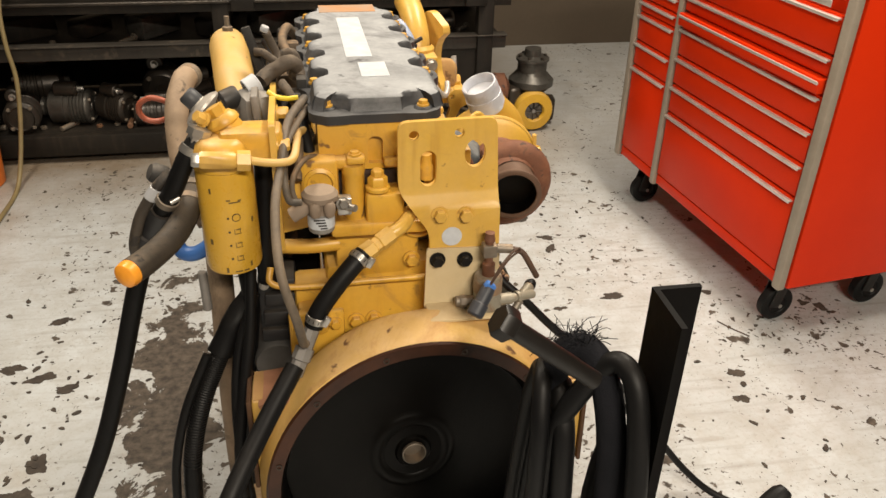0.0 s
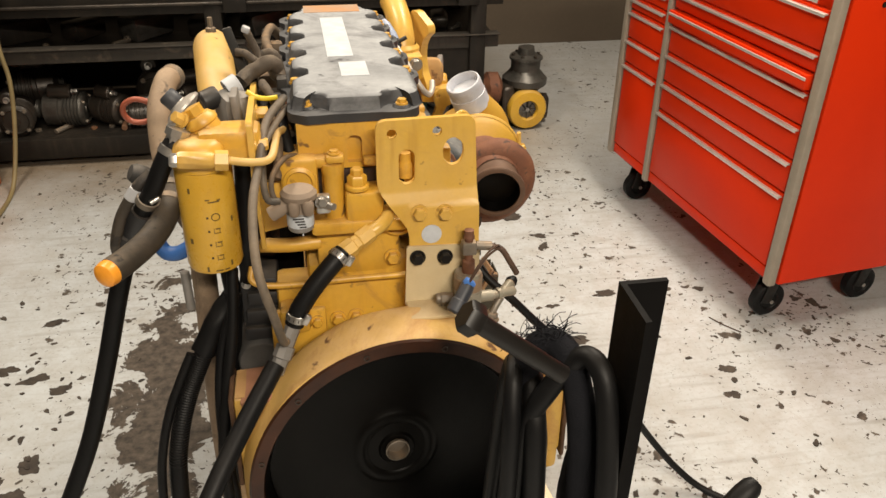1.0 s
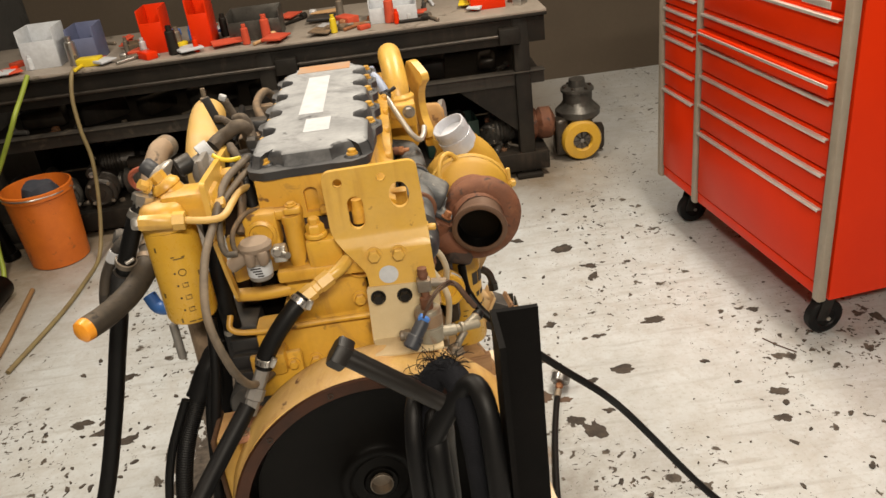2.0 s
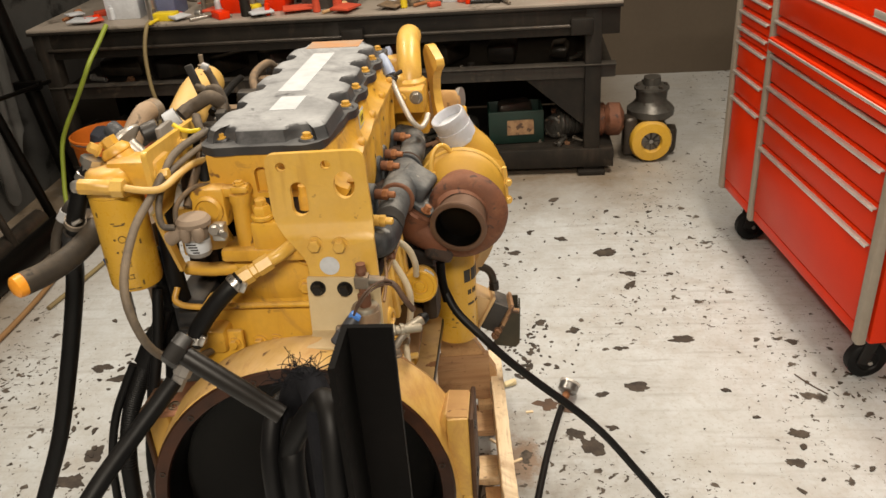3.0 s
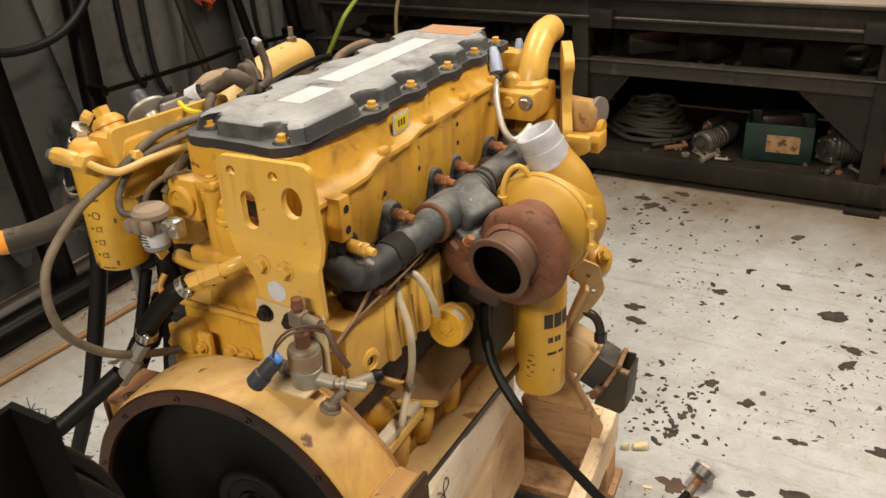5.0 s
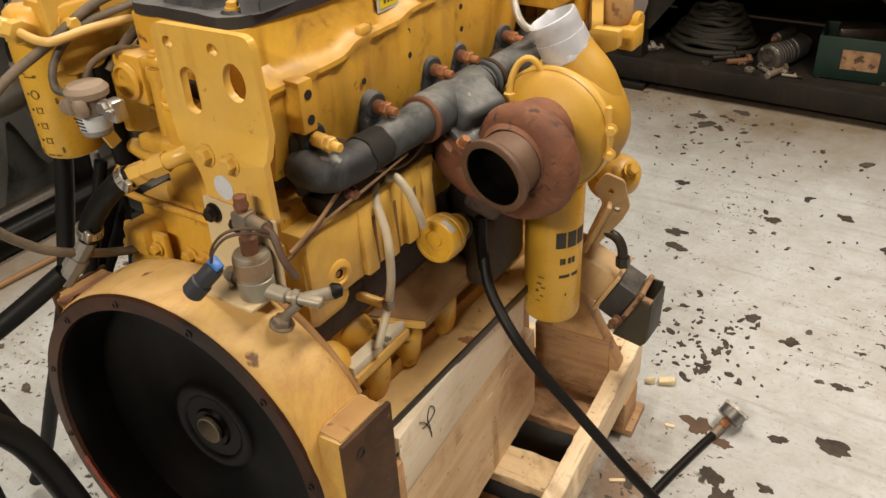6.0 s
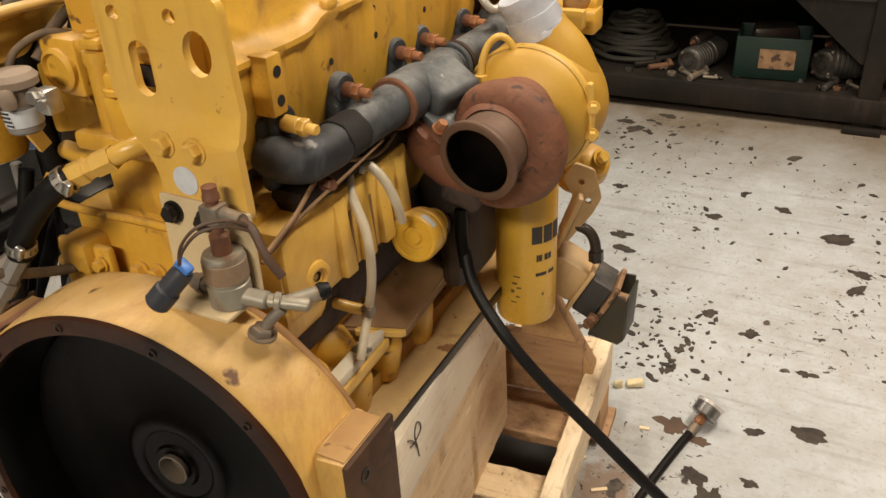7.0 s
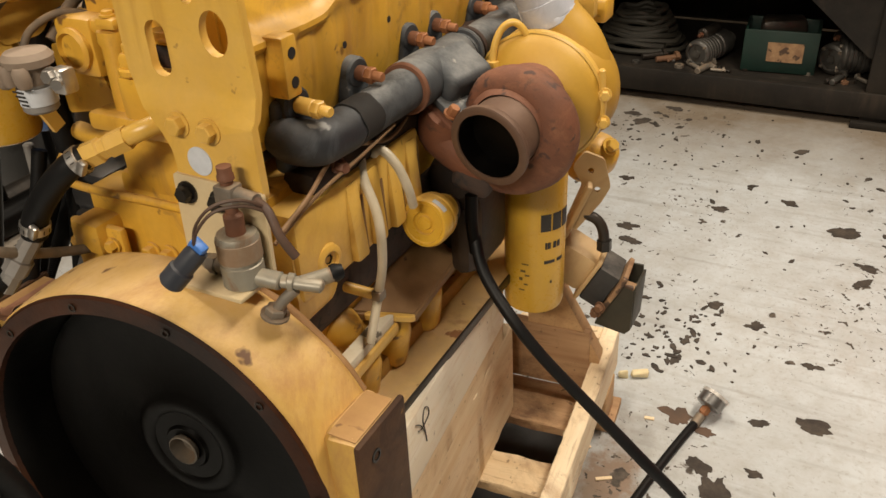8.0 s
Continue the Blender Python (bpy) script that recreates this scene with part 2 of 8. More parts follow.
rubber_dusty = surface("dusty_rubber_hose", (0.022, 0.019, 0.016), (0.055, 0.042, 0.030), 0.6, big=13, dust=(0.16, 0.12, 0.08), dust_up=0.7, dust_all=0.12, streak=(0.012, 0.010, 0.009), streak_at=0.5, specks=(0.02, 0.016, 0.013), speck_at=0.62)
braid = surface("braided_sleeve", (0.004, 0.0045, 0.0065), (0.008, 0.008, 0.011), 0.85, big=30, fine=500, bump=0.8, spec=0.2)
wire_grey = surface("dirty_wire_loom", (0.10, 0.076, 0.052), (0.045, 0.035, 0.026), 0.7, big=25, dust=DUST, dust_up=0.6, dust_all=0.2)
white_paint = surface("white_bracket_paint", (0.64, 0.53, 0.33), (0.56, 0.44, 0.25), 0.5, big=12, dust=DUST, dust_up=0.5, dust_all=0.15, bump=0.06)
clear_hose = surface("milky_plastic_tube", (0.50, 0.44, 0.33), (0.40, 0.33, 0.22), 0.35, big=20, bump=0.03)
label_white = surface("white_label", (0.56, 0.585, 0.62), (0.46, 0.48, 0.51), 0.6, big=30, dust=(0.46, 0.45, 0.44), dust_up=0.35, bump=0)
label_yellow = surface("yellow_warning_label", (0.75, 0.62, 0.03), (0.7, 0.55, 0.03), 0.45, bump=0)
faint_pencil = surface("soft_pencil", (0.045, 0.040, 0.034), (0.09, 0.08, 0.07), 0.7, big=60, bump=0)
faint_ink = surface("faded_print", (0.16, 0.10, 0.025), (0.10, 0.065, 0.02), 0.5, bump=0)
ink = surface("black_ink", (0.02, 0.018, 0.015), (0.035, 0.03, 0.025), 0.6, bump=0)
plug_orange = surface("orange_plastic_plug", (0.85, 0.34, 0.03), (0.75, 0.24, 0.02), 0.35, big=30, bump=0.1)
plug_blue = surface("blue_plastic", (0.06, 0.19, 0.55), (0.04, 0.13, 0.40), 0.45, bump=0.05)
wire_yellow = surface("yellow_plastic", (0.72, 0.55, 0.02), (0.65, 0.45, 0.02), 0.45, bump=0.05)
red_ring = surface("dull_red_paint", (0.38, 0.10, 0.05), (0.28, 0.07, 0.04), 0.5, bump=0.1)
red_paint = surface("red_cabinet_paint", (0.70, 0.034, 0.004), (0.63, 0.028, 0.004), 0.30, big=3, fine=300, gloss_spread=0.10, bump=0.02, spec=0.12, grime=(0.40, 0.018, 0.006), grime_at=0.74)
chrome = surface("brushed_chrome_trim", (0.80, 0.77, 0.72), (0.66, 0.62, 0.57), 0.30, metal=0.55, big=20, fine=200, bump=0.03)
stile_grey = surface("grey_aluminium_stile", (0.36, 0.31, 0.25), (0.30, 0.26, 0.21), 0.5, metal=0.2, big=12, bump=0.05)
black_plastic = surface("black_plastic", (0.016, 0.016, 0.017), (0.026, 0.025, 0.025), 0.45, big=20, dust=(0.12, 0.09, 0.06), dust_up=0.4, bump=0.08)
bench_steel = surface("grimy_bench_steel", (0.0105, 0.0090, 0.0076), (0.025, 0.0205, 0.0157), 0.55, big=5, grime=(0.034, 0.026, 0.019), grime_at=0.60, bump=0.3, spec=0.22, drips=(0.04, 0.03, 0.022))
rail_steel = surface("dusty_brown_rail_steel", (0.040, 0.034, 0.027), (0.022, 0.018, 0.014), 0.6, big=6, grime=(0.085, 0.068, 0.050), grime_at=0.56, bump=0.3, drips=(0.012, 0.010, 0.008))
bench_top_mat = surface("worn_bench_top", (0.28, 0.24, 0.20), (0.38, 0.33, 0.28), 0.5, metal=0.15, big=4, grime=(0.10, 0.08, 0.06), grime_at=0.58, bump=0.2)
wall_brown = surface("brown_painted_wall", (0.086, 0.064, 0.042), (0.070, 0.051, 0.033), 0.7, big=1.5, fine=40, grime=(0.08, 0.06, 0.04), grime_at=0.64, bump=0.2)
wall_dark = surface("dark_grey_wall", (0.070, 0.069, 0.066), (0.040, 0.039, 0.037), 0.6, big=1.6, fine=30, grime=(0.008, 0.0075, 0.007), grime_at=0.54, bump=0.3)
ceiling_mat = surface("pale_ceiling", (0.50, 0.46, 0.40), (0.42, 0.39, 0.34), 0.8, big=1, fine=30)
iron_dark = surface("dark_greasy_iron", (0.026, 0.022, 0.018), (0.055, 0.043, 0.033), 0.36, metal=0.4, big=14, grime=(0.075, 0.045, 0.022), grime_at=0.62, bump=0.4)
iron_grey = surface("grey_cast_iron", (0.105, 0.098, 0.087), (0.050, 0.046, 0.040), 0.38, metal=0.5, big=16, grime=(0.04, 0.028, 0.02), grime_at=0.58, bump=0.4)
green_box = surface("dark_green_plastic", (0.006, 0.026, 0.018), (0.004, 0.017, 0.012), 0.5, big=10)
orange_bucket = surface("orange_bucket_plastic", (0.62, 0.155, 0.015), (0.48, 0.11, 0.012), 0.45, big=7, grime=(0.16, 0.06, 0.02), grime_at=0.60)
rag_red = surface("red_cloth", (0.55, 0.075, 0.03), (0.45, 0.05, 0.02), 0.9, big=15, bump=0.3)
cable_yellow = surface("dirty_tan_cable", (0.22, 0.17, 0.075), (0.16, 0.115, 0.055), 0.6, big=12, bump=0.05)
olive_cable = surface("olive_rubber_cable", (0.026, 0.022, 0.014), (0.016, 0.014, 0.010), 0.7, big=12)
cork = surface("pale_foam", (0.72, 0.62, 0.38), (0.65, 0.52, 0.30), 0.8, big=40, bump=0.3)


def wood(name, base, second, stain, along=1, stain_at=0.54):
    """Sawn timber: stretched grain, knots of darker colour, stains."""
    m, t, p = nodes_of(name)
    c = t.nodes.new("ShaderNodeTexCoord")
    mp = t.nodes.new("ShaderNodeMapping")
    s = [45.0, 45.0, 45.0]
    s[along] = 3.0
    mp.inputs["Scale"].default_value = s
    t.links.new(c.outputs["Object"], mp.inputs[0])
    n = t.nodes.new("ShaderNodeTexNoise")
    n.inputs["Scale"].default_value, n.inputs["Detail"].default_value = 1.0, 8.0
    t.links.new(mp.outputs[0], n.inputs["Vector"])
    oi = t.nodes.new("ShaderNodeObjectInfo")
    col = blend(t, ramp(t, n.outputs["Fac"], 0.35, 0.68), base, second)
    col = blend(t, ramp(t, oi.outputs["Random"], 0.0, 1.0, 0.0, 0.35), col, second)
    col = blend(t, ramp(t, noise_node(t, 7.0, 8.0, 0.7, 0.5), stain_at, stain_at + 0.18, 0.0, 0.8), col, stain)
    col = blend(t, ramp(t, noise_node(t, 70.0, 3.0, 0.5), 0.66, 0.74, 0.0, 0.7), col, tuple(0.5 * c for c in stain))
    fleck = t.nodes.new("ShaderNodeTexNoise")
    fleck.inputs["Scale"].default_value, fleck.inputs["Detail"].default_value = 4.5, 5.0
    t.links.new(mp.outputs[0], fleck.inputs["Vector"])
    col = blend(t, ramp(t, fleck.outputs["Fac"], 0.56, 0.72, 0.0, 0.40), col, stain)
    t.links.new(col, p.inputs["Base Color"])
    p.inputs["Roughness"].default_value = 0.75
    b = t.nodes.new("ShaderNodeBump")
    b.inputs["Strength"].default_value, b.inputs["Distance"].default_value = 0.35, 0.002
    t.links.new(n.outputs["Fac"], b.inputs["Height"])
    t.links.new(b.outputs[0], p.inputs["Normal"])
    return m


wood_pale = wood("pale_sawn_pine", (0.82, 0.67, 0.46), (0.72, 0.53, 0.31), (0.50, 0.31, 0.165))
wood_white = wood("whitish_planed_pine", (0.93, 0.86, 0.72), (0.88, 0.78, 0.60), (0.70, 0.53, 0.34))
wood_brown = wood("weathered_brown_timber", (0.56, 0.35, 0.17), (0.44, 0.26, 0.12), (0.24, 0.125, 0.06))
wood_cross = wood("pale_deck_board", (0.74, 0.59, 0.38), (0.62, 0.45, 0.26), (0.24, 0.135, 0.07), along=0, stain_at=0.50)
wood_rail = wood("worn_rail_pine", (0.84, 0.72, 0.52), (0.74, 0.57, 0.36), (0.34, 0.20, 0.11), stain_at=0.53)
wood_cross_brown = wood("stained_deck_board", (0.50, 0.32, 0.17), (0.36, 0.20, 0.10), (0.12, 0.060, 0.032), along=0, stain_at=0.47)


def floor_material():
    """Pale grey floor paint, flaked off in small dark chips that gather in drifts, bare where it is worn most."""
    m, t, p = nodes_of("flaking_painted_concrete")
    col = blend(t, ramp(t, noise_node(t, 1.1, 6.0), 0.3, 0.7), (0.535, 0.562, 0.575), (0.445, 0.465, 0.472))
    col = blend(t, ramp(t, noise_node(t, 9.0, 8.0, 0.7), 0.4, 0.75, 0.0, 0.60), col, (0.33, 0.31, 0.275))
    stain = ramp(t, noise_node(t, 2.3, 8.0, 0.7, 0.4), 0.60, 0.74, 0.0, 0.35)
    col = blend(t, stain, col, (0.30, 0.22, 0.14))
    bare = blend(t, ramp(t, noise_node(t, 40.0, 4.0), 0.35, 0.7), (0.034, 0.026, 0.020), (0.115, 0.092, 0.070))
    drift = ramp(t, noise_node(t, 1.5, 4.0, 0.6), 0.38, 0.66, 0.12, 1.0)
    place = t.nodes.new("ShaderNodeTexCoord")
    xyz = t.nodes.new("ShaderNodeSeparateXYZ")
    t.links.new(place.outputs["Object"], xyz.inputs[0])
    drift = calc(t, "MULTIPLY", drift, ramp(t, calc(t, "ADD", xyz.outputs[1], calc(t, "MULTIPLY", noise_node(t, 2.0, 3.0), 0.8)), 1.75, 2.5, 1.0, 0.75))
    # brown dirt trodden in along the foot of the bench
    edge = calc(t, "ADD", xyz.outputs[1], calc(t, "MULTIPLY", calc(t, "SUBTRACT", noise_node(t, 3.0, 8.0, 0.7), 0.5), 0.9))
    bench_dirt = calc(t, "MULTIPLY", ramp(t, edge, 2.10, 2.68, 0.0, 0.92), ramp(t, xyz.outputs[0], 0.75, 1.25, 1.0, 0.25))
    col = blend(t, bench_dirt, col, (0.17, 0.125, 0.078))
    wall_edge = calc(t, "ADD", xyz.outputs[0], calc(t, "MULTIPLY", calc(t, "SUBTRACT", noise_node(t, 4.0, 8.0, 0.7), 0.5), 0.5))
    col = blend(t, ramp(t, wall_edge, -1.35, -1.75, 0.0, 0.85), col, (0.16, 0.115, 0.07))
    for turn_deg, keep in ((34, 0.42), (-52, 0.34), (80, 0.30)):
        lay = t.nodes.new("ShaderNodeMapping")
        lay.inputs["Rotation"].default_value = (0, 0, radians(turn_deg))
        lay.inputs["Scale"].default_value = (2.2, 26.0, 1.0)
        t.links.new(place.outputs["Object"], lay.inputs[0])
        scuff = t.nodes.new("ShaderNodeTexNoise")
        scuff.inputs["Scale"].default_value, scuff.inputs["Detail"].default_value = 1.3, 6.0
        t.links.new(lay.outputs[0], scuff.inputs["Vector"])
        col = blend(t, ramp(t, scuff.outputs["Fac"], 0.58, 0.72, 0.0, keep), col, (0.26, 0.245, 0.225))
    tc = t.nodes.new("ShaderNodeTexCoord")
    wob = t.nodes.new("ShaderNodeTexNoise")
    wob.inputs["Scale"].default_value, wob.inputs["Detail"].default_value = 26.0, 5.0
    t.links.new(tc.outputs["Object"], wob.inputs["Vector"])
    shift = t.nodes.new("ShaderNodeVectorMath")
    shift.operation = "SCALE"
    shift.inputs["Scale"].default_value = 0.075
    t.links.new(wob.outputs["Color"], shift.inputs[0])
    moved = t.nodes.new("ShaderNodeVectorMath")
    t.links.new(tc.outputs["Object"], moved.inputs[0])
    t.links.new(shift.outputs[0], moved.inputs[1])
    layers = []
    for size, most, power in ((8.0, 0.36, 3.6), (14.0, 0.44, 2.6), (30.0, 0.46, 2.6), (64.0, 0.50, 3.0)):
        v = t.nodes.new("ShaderNodeTexVoronoi")
        v.voronoi_dimensions = "2D"
        v.inputs["Scale"].default_value = size
        t.links.new(moved.outputs[0], v.inputs["Vector"])
        rgb = t.nodes.new("ShaderNodeSeparateColor")
        t.links.new(v.outputs["Color"], rgb.inputs[0])
        r = calc(t, "MULTIPLY", calc(t, "MULTIPLY", calc(t, "POWER", rgb.outputs[0], power), most), drift)
        layers.append(calc(t, "MULTIPLY", calc(t, "SUBTRACT", calc(t, "SUBTRACT", r, v.outputs["Distance"]), 0.04), 26.0))
    flake = t.nodes.new("ShaderNodeClamp")
    t.links.new(calc(t, "MAXIMUM", calc(t, "MAXIMUM", layers[0], layers[1]), calc(t, "MAXIMUM", layers[2], layers[3])), flake.inputs[0])
    # a worn-through strip on the far side of the pallet
    c = t.nodes.new("ShaderNodeTexCoord")
    mp = t.nodes.new("ShaderNodeMapping")
    mp.inputs["Location"].default_value = (0.62 * 4.6, -0.98 * 1.15, 0)
    mp.inputs["Scale"].default_value = (4.6, 1.15, 0)
    t.links.new(c.outputs["Object"], mp.inputs[0])
    ln = t.nodes.new("ShaderNodeVectorMath")
    ln.operation = "LENGTH"
    t.links.new(mp.outputs[0], ln.inputs[0])
    worn = calc(t, "SUBTRACT", 1.02, ln.outputs["Value"])
    worn = calc(t, "ADD", worn, calc(t, "MULTIPLY", calc(t, "SUBTRACT", noise_node(t, 8.0, 8.0, 0.66, 0.5), 0.5), 2.2))
    wc = t.nodes.new("ShaderNodeClamp")
    t.links.new(calc(t, "MULTIPLY", calc(t, "SUBTRACT", worn, 0.42), 40.0), wc.inputs[0])
    gone = calc(t, "MAXIMUM", flake.outputs[0], wc.outputs[0])
    # brown spill beside the pallet
    mp2 = t.nodes.new("ShaderNodeMapping")
    mp2.inputs["Location"].default_value = (-0.305 * 9.0, -0.72 * 6.5, 0)
    mp2.inputs["Scale"].default_value = (9.0, 6.5, 0)
    t.links.new(c.outputs["Object"], mp2.inputs[0])
    ln2 = t.nodes.new("ShaderNodeVectorMath")
    ln2.operation = "LENGTH"
    t.links.new(mp2.outputs[0], ln2.inputs[0])
    spill = calc(t, "ADD", calc(t, "SUBTRACT", 0.75, ln2.outputs["Value"]), calc(t, "MULTIPLY", calc(t, "SUBTRACT", noise_node(t, 22.0, 7.0, 0.7), 0.5), 1.6))
    col = blend(t, ramp(t, spill, 0.0, 0.35, 0.0, 0.85), col, (0.26, 0.15, 0.085))
    col = blend(t, ramp(t, noise_node(t, 75.0, 5.0, 0.7), 0.55, 0.70, 0.0, 0.50), col, (0.23, 0.20, 0.165))
    col = blend(t, ramp(t, noise_node(t, 17.0, 9.0, 0.75, 0.8), 0.50, 0.70, 0.0, 0.38), col, (0.32, 0.29, 0.245))
    col = blend(t, ramp(t, noise_node(t, 3.6, 9.0, 0.7, 1.0), 0.52, 0.72, 0.0, 0.45), col, (0.36, 0.33, 0.285))
    # foot-worn dirt round the pallet, its dark colour also painting shade beneath it
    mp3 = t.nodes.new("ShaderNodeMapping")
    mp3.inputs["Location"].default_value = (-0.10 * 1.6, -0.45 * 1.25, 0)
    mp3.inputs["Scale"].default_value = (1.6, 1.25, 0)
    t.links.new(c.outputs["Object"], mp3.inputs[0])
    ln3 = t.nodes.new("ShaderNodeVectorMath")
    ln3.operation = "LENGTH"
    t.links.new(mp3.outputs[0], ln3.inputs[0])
    dirt_shade = calc(t, "ADD", calc(t, "SUBTRACT", 0.62, ln3.outputs["Value"]), calc(t, "MULTIPLY", calc(t, "SUBTRACT", noise_node(t, 8.0, 9.0, 0.72), 0.5), 1.1))
    col = blend(t, ramp(t, dirt_shade, -0.1, 0.45, 0.0, 0.80), col, (0.15, 0.128, 0.098))
    col = blend(t, gone, col, bare)
    t.links.new(col, p.inputs["Base Color"])
    rg = calc(t, "ADD", calc(t, "MULTIPLY", gone, 0.3), calc(t, "ADD", 0.26, calc(t, "MULTIPLY", noise_node(t, 6.0, 6.0, 0.65), 0.26)))
    t.links.new(rg, p.inputs["Roughness"])
    b = t.nodes.new("ShaderNodeBump")
    b.inputs["Strength"].default_value, b.inputs["Distance"].default_value = 0.5, 0.0015
    t.links.new(calc(t, "SUBTRACT", calc(t, "MULTIPLY", noise_node(t, 60.0), 0.25), gone), b.inputs["Height"])
    t.links.new(b.outputs[0], p.inputs["Normal"])
    return m


floor_paint = floor_material()


# ---- shaping helpers ----
def mesh():
    return bmesh.new()


def axis_pose(a, b):
    """A pose at a whose z axis points to b."""
    a, b = Vector(a), Vector(b)
    return Matrix.Translation(a) @ (b - a).to_track_quat("Z", "Y").to_matrix().to_4x4()


def box(bm, c, s, bev=0.003, turn=(0, 0, 0), seg=2):
    m = pose(*c, *turn) @ Matrix.Diagonal((*s, 1))
    made = bmesh.ops.create_cube(bm, size=1, matrix=m)
    if bev:
        edges = list({e for v in made["verts"] for e in v.link_edges})
        bmesh.ops.bevel(bm, geom=edges, offset=min(bev, min(s) * 0.45), segments=seg, affect="EDGES", profile=0.5)
    return bm


def lathe(bm, prof, a, b, n=32):
    """Turns (radius, height) pairs round the line from a to b; heights are metres from a."""
    m = axis_pose(a, b)
    rings = []
    for r, h in prof:
        if r < 1e-6:
            rings.append([bm.verts.new(m @ Vector((0, 0, h)))])
        else:
            rings.append([bm.verts.new(m @ Vector((r * math.cos(2 * math.pi * i / n), r * math.sin(2 * math.pi * i / n), h))) for i in range(n)])
    for u, v in zip(rings, rings[1:]):
        for i in range(n):
            j = (i + 1) % n
            q = [u[i % len(u)], u[j % len(u)], v[j % len(v)], v[i % len(v)]]
            q = list(dict.fromkeys(q))
            if len(q) > 2:
                bm.faces.new(q)
    return bm


def cyl(bm, a, b, r, r2=None, n=24, bev=0.0):
    r2 = r if r2 is None else r2
    h = (Vector(b) - Vector(a)).length
    e = min(bev, r * 0.4, h * 0.4)
    prof = [(0, 0), (r - e, 0), (r, e), (r2, h - e), (r2 - e, h), (0, h)] if e else [(0, 0), (r, 0), (r2, h), (0, h)]
    return lathe(bm, prof, a, b, n)


def smooth_line(pts, sub=6):
    pts = [Vector(p) for p in pts]
    if len(pts) < 3:
        return pts
    full = [pts[0] * 2 - pts[1]] + pts + [pts[-1] * 2 - pts[-2]]
    out = []
    for p0, p1, p2, p3 in zip(full, full[1:], full[2:], full[3:]):
        for k in range(sub):
            s = k / sub
            out.append(0.5 * ((2 * p1) + (p2 - p0) * s + (2 * p0 - 5 * p1 + 4 * p2 - p3) * s * s + (3 * p1 - p0 - 3 * p2 + p3) * s ** 3))
    return out + [pts[-1]]


def tube(bm, pts, r, n=12, sub=6, ribs=0.0):
    """A round tube along a smooth line; r is one radius or one for each end. ribs: corrugation."""
    line = smooth_line(pts, sub)
    r0, r1 = r if isinstance(r, tuple) else (r, r)
    d = (line[1] - line[0]).normalized()
    side = d.orthogonal().normalized()
    rings = []
    for i, p in enumerate(line):
        nd = (line[min(i + 1, len(line) - 1)] - line[max(i - 1, 0)]).normalized()
        side = (d.rotation_difference(nd) @ side).normalized()
        d = nd
        up = d.cross(side)
        rad = r0 + (r1 - r0) * i / (len(line) - 1) + (ribs if i % 2 else 0)
        rings.append([bm.verts.new(p + rad * (math.cos(a) * side + math.sin(a) * up)) for a in (2 * math.pi * k / n for k in range(n))])
    for u, v in zip(rings, rings[1:]):
        for k in range(n):
            bm.faces.new((u[k], u[(k + 1) % n], v[(k + 1) % n], v[k]))
    bm.faces.new(rings[0][::-1])
    bm.faces.new(rings[-1])
    return bm


def hexbolt(bm, p, d, af=0.016, h=0.009, washer=True):
    """A hexagon head with its washer, standing at p along d."""
    p, d = Vector(p), Vector(d).normalized()
    w = 0.0025 if washer else 0.0
    if washer:
        cyl(bm, p, p + d * w, af * 0.78, n=16)
    lathe(bm, [(0, 0), (af * 0.577, 0), (af * 0.577, h * 0.85), (af * 0.5, h), (0, h)], p + d * w, p + d * (w + h), 6)
    return bm


def plate(bm, outline, holes, m, th):
    """A flat plate from a closed outline in its own xy plane with round-ended holes, th thick along its z."""
    edges = []
    for loop in [outline] + holes:
        vs = [bm.verts.new((x, y, 0)) for x, y in loop]
        edges += [bm.edges.new((vs[i], vs[(i + 1) % len(vs)])) for i in range(len(vs))]
    made = bmesh.ops.triangle_fill(bm, use_beauty=True, use_dissolve=False, edges=edges)
    faces = [f for f in made["geom"] if isinstance(f, bmesh.types.BMFace)]
    ext = bmesh.ops.extrude_face_region(bm, geom=faces)
    bmesh.ops.translate(bm, vec=(0, 0, th), verts=[v for v in ext["geom"] if isinstance(v, bmesh.types.BMVert)])
    bmesh.ops.transform(bm, matrix=m, verts=bm.verts)
    return bm


def ring_pts(cx, cy, rx, ry=None, n=20):
    ry = rx if ry is None else ry
    return [(cx + rx * math.cos(2 * math.pi * i / n), cy + ry * math.sin(2 * math.pi * i / n)) for i in range(n)]


def slot_pts(cx, cy, r, half, n=8):
    top = [(cx + r * math.cos(math.pi * i / n), cy + half + r * math.sin(math.pi * i / n)) for i in range(n + 1)]
    return top + [(cx - r * math.cos(math.pi * i / n), cy - half - r * math.sin(math.pi * i / n)) for i in range(n + 1)]


def round_poly(pts, r, n=5):
    """Rounds the corners of a closed outline."""
    out = []
    for i, p in enumerate(pts):
        p, a, b = Vector(p), Vector(pts[i - 1]), Vector(pts[(i + 1) % len(pts)])
        u, v = (a - p), (b - p)
        k = min(r, u.length * 0.45, v.length * 0.45)
        s, e = p + u.normalized() * k, p + v.normalized() * k
        for j in range(n + 1):
            f = j / n
            q = s * (1 - f) ** 2 + p * 2 * f * (1 - f) + e * f * f
            out.append((q.x, q.y))
    return out


def finish(bm, name, material, sharp=38):
    bmesh.ops.recalc_face_normals(bm, faces=bm.faces)
    me = bpy.data.meshes.new(name)
    bm.to_mesh(me)
    bm.free()
    me.materials.append(material)
    me.polygons.foreach_set("use_smooth", [True] * len(me.polygons))
    me.set_sharp_from_angle(angle=radians(sharp))
    return me


